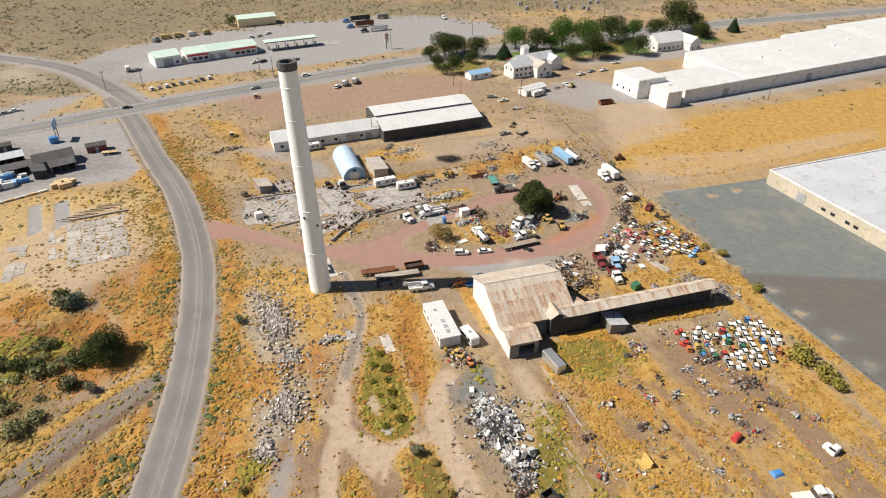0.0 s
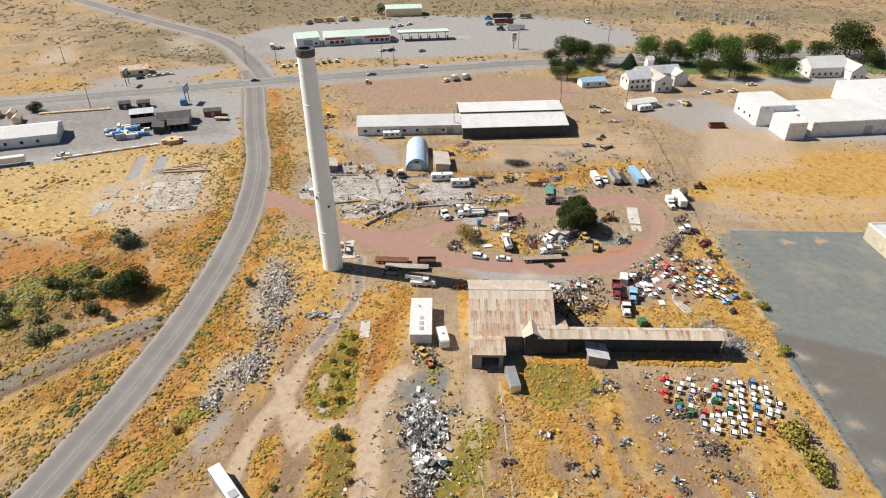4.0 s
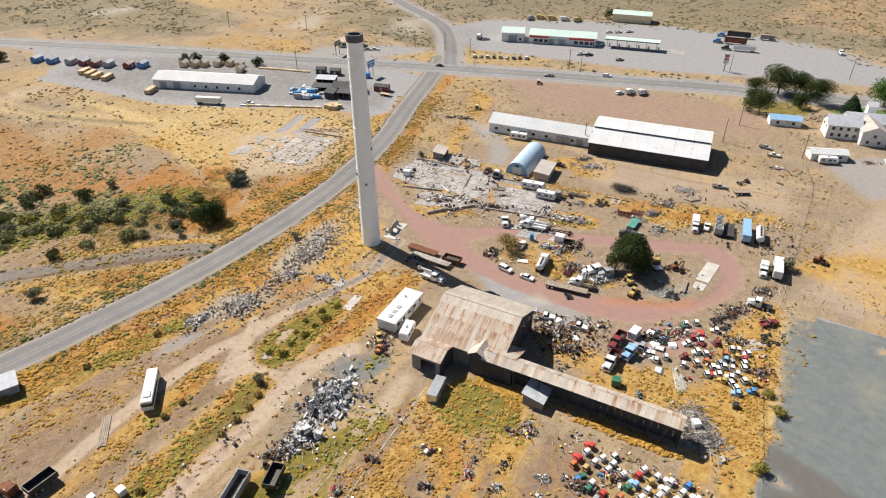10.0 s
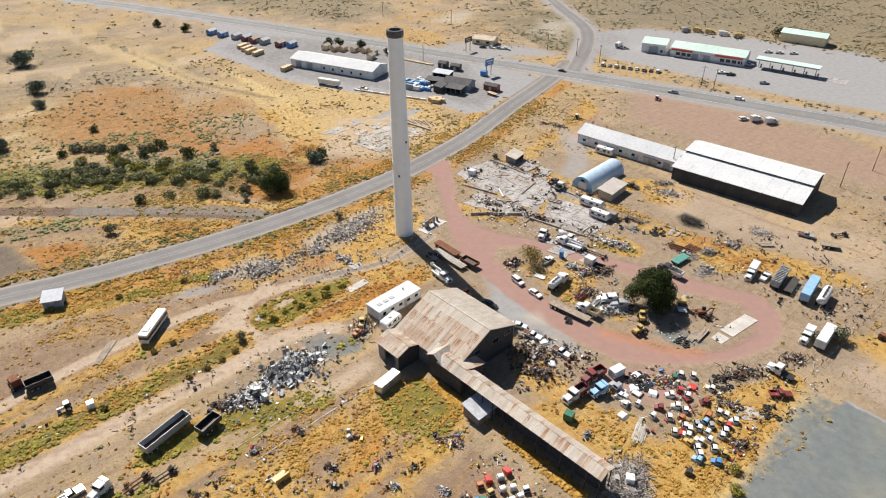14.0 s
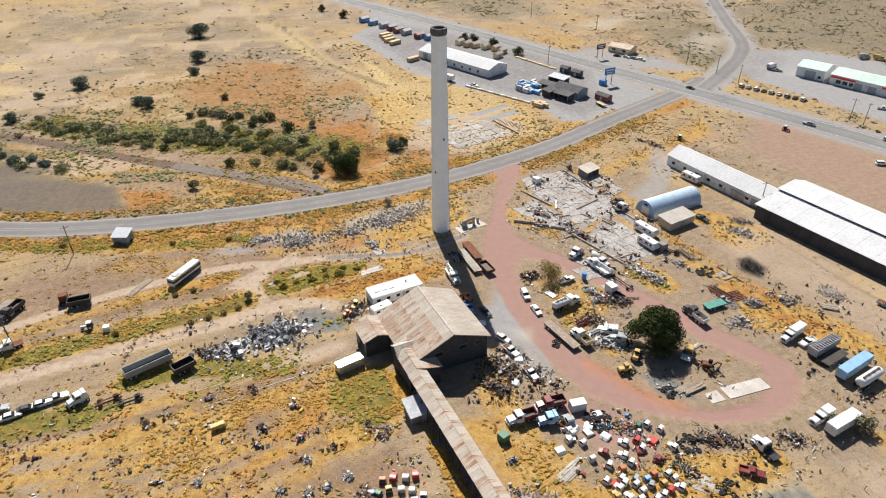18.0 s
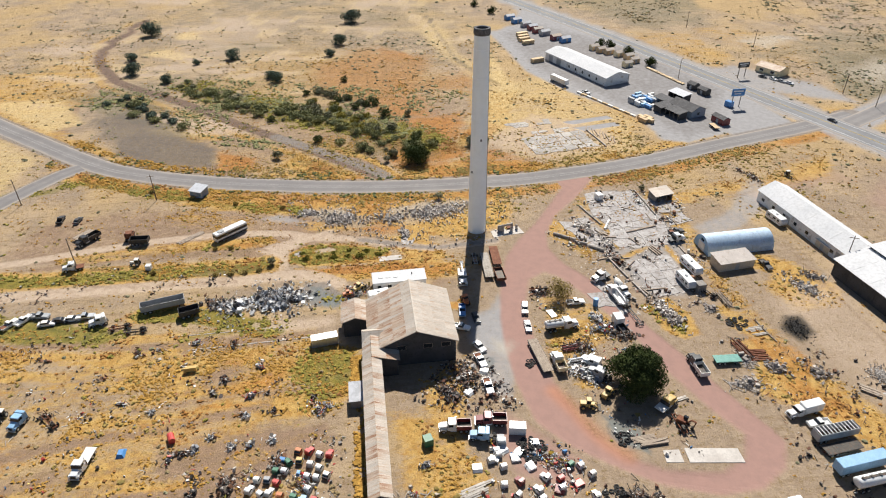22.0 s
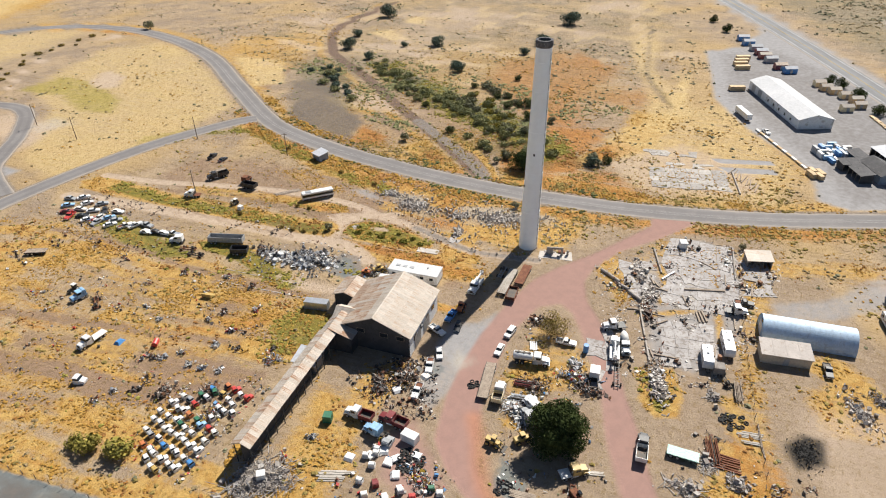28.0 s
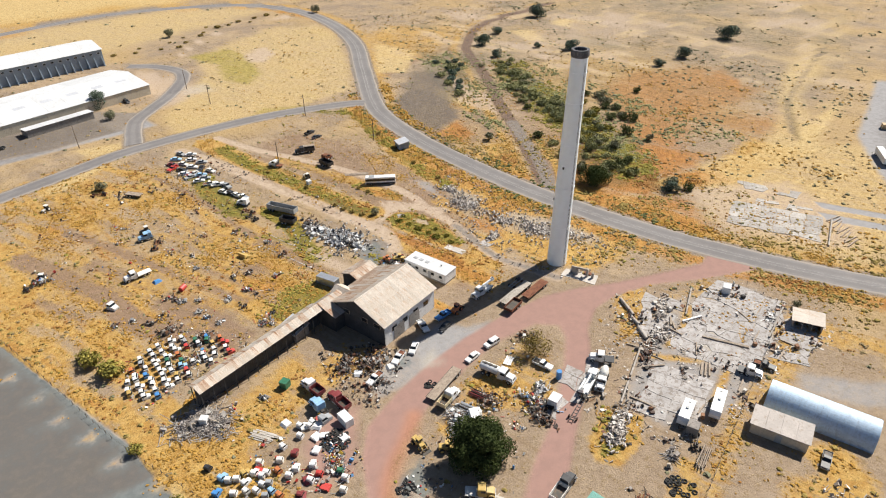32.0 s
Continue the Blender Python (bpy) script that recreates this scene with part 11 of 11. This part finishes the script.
tufts("sagebrush", LEAF_SAGE, "grey-green sagebrush clumps", 5000, NEAR, lambda x, y: bare(x, y) * 0.2, (0.3, 0.9), 5, 4)
tufts("sagebrush", LEAF_BROWN, "brown brush clumps on the plain", 70000, MID, lambda x, y: bare(x, y) * 0.26, (0.3, 1.0), 4, 5, NEAR, 10, 4.0)
tufts("sagebrush", LEAF_SAGE, "grey-green sagebrush clumps on the plain", 44000, MID, lambda x, y: bare(x, y) * (0.12 + 0.5 * soil_at("sage", x, y) + 0.6 * soil_at("green", x, y)), (0.4, 1.3), 5, 6, NEAR, 8, 3.0)
tufts("dry_grass", LEAF_DRY, "golden grass tufts on the plain", 60000, MID, lambda x, y: bare(x, y) * (0.2 + 0.4 * soil_at("orange", x, y) + 0.4 * soil_at("gold", x, y)), (0.35, 1.0), 3, 7, NEAR, 16, 4.0)
RUN_W = [(30.0, 120.0), (40.0, 123.0), (71.0, 132.4)]       # tall grass along the covered run
tufts("dry_grass", LEAF_DRY, "tall golden grass beside the covered run", 34000, (26, 76, 116, 136), lambda x, y: (~clear_of(x, y, curve_points(RUN_W), 1.8)).astype(float) * np.where((y - 120) - (x - 30) * 0.302 < 0.6, 1.0, 0.0), (0.35, 0.95), 4, 31, None)
HOLLOW = (-156, -80, -50, 124)
tufts("green_weeds", LEAF_DITCH, "grey-olive weeds in the hollow", 60000, HOLLOW, lambda x, y: bare(x, y) * 0.4 * soil_at("sage", x, y), (0.4, 1.2), 4, 21, None, 14, 2.0)
tufts("green_weeds", LEAF_OLIVE, "yellow-green weeds in the hollow", 40000, HOLLOW, lambda x, y: bare(x, y) * 0.8 * soil_at("green", x, y), (0.4, 1.1), 4, 22, None, 20, 2.2)
tufts("sagebrush", LEAF_BROWN, "brown sagebrush on the far plain", 110000, FAR, lambda x, y: bare(x, y) * np.where((y > 300) | (soil_at("sage", x, y) > 0.6), 0.8, 0.12), (0.6, 1.5), 3, 8, MID, 6, 6.0)
tufts("sagebrush", LEAF_SAGE, "grey sagebrush on the far plain", 90000, FAR, lambda x, y: bare(x, y) * np.where((y > 300) | (soil_at("sage", x, y) > 0.6), 0.8, 0.1), (0.6, 1.8), 3, 9, MID, 6, 6.0)
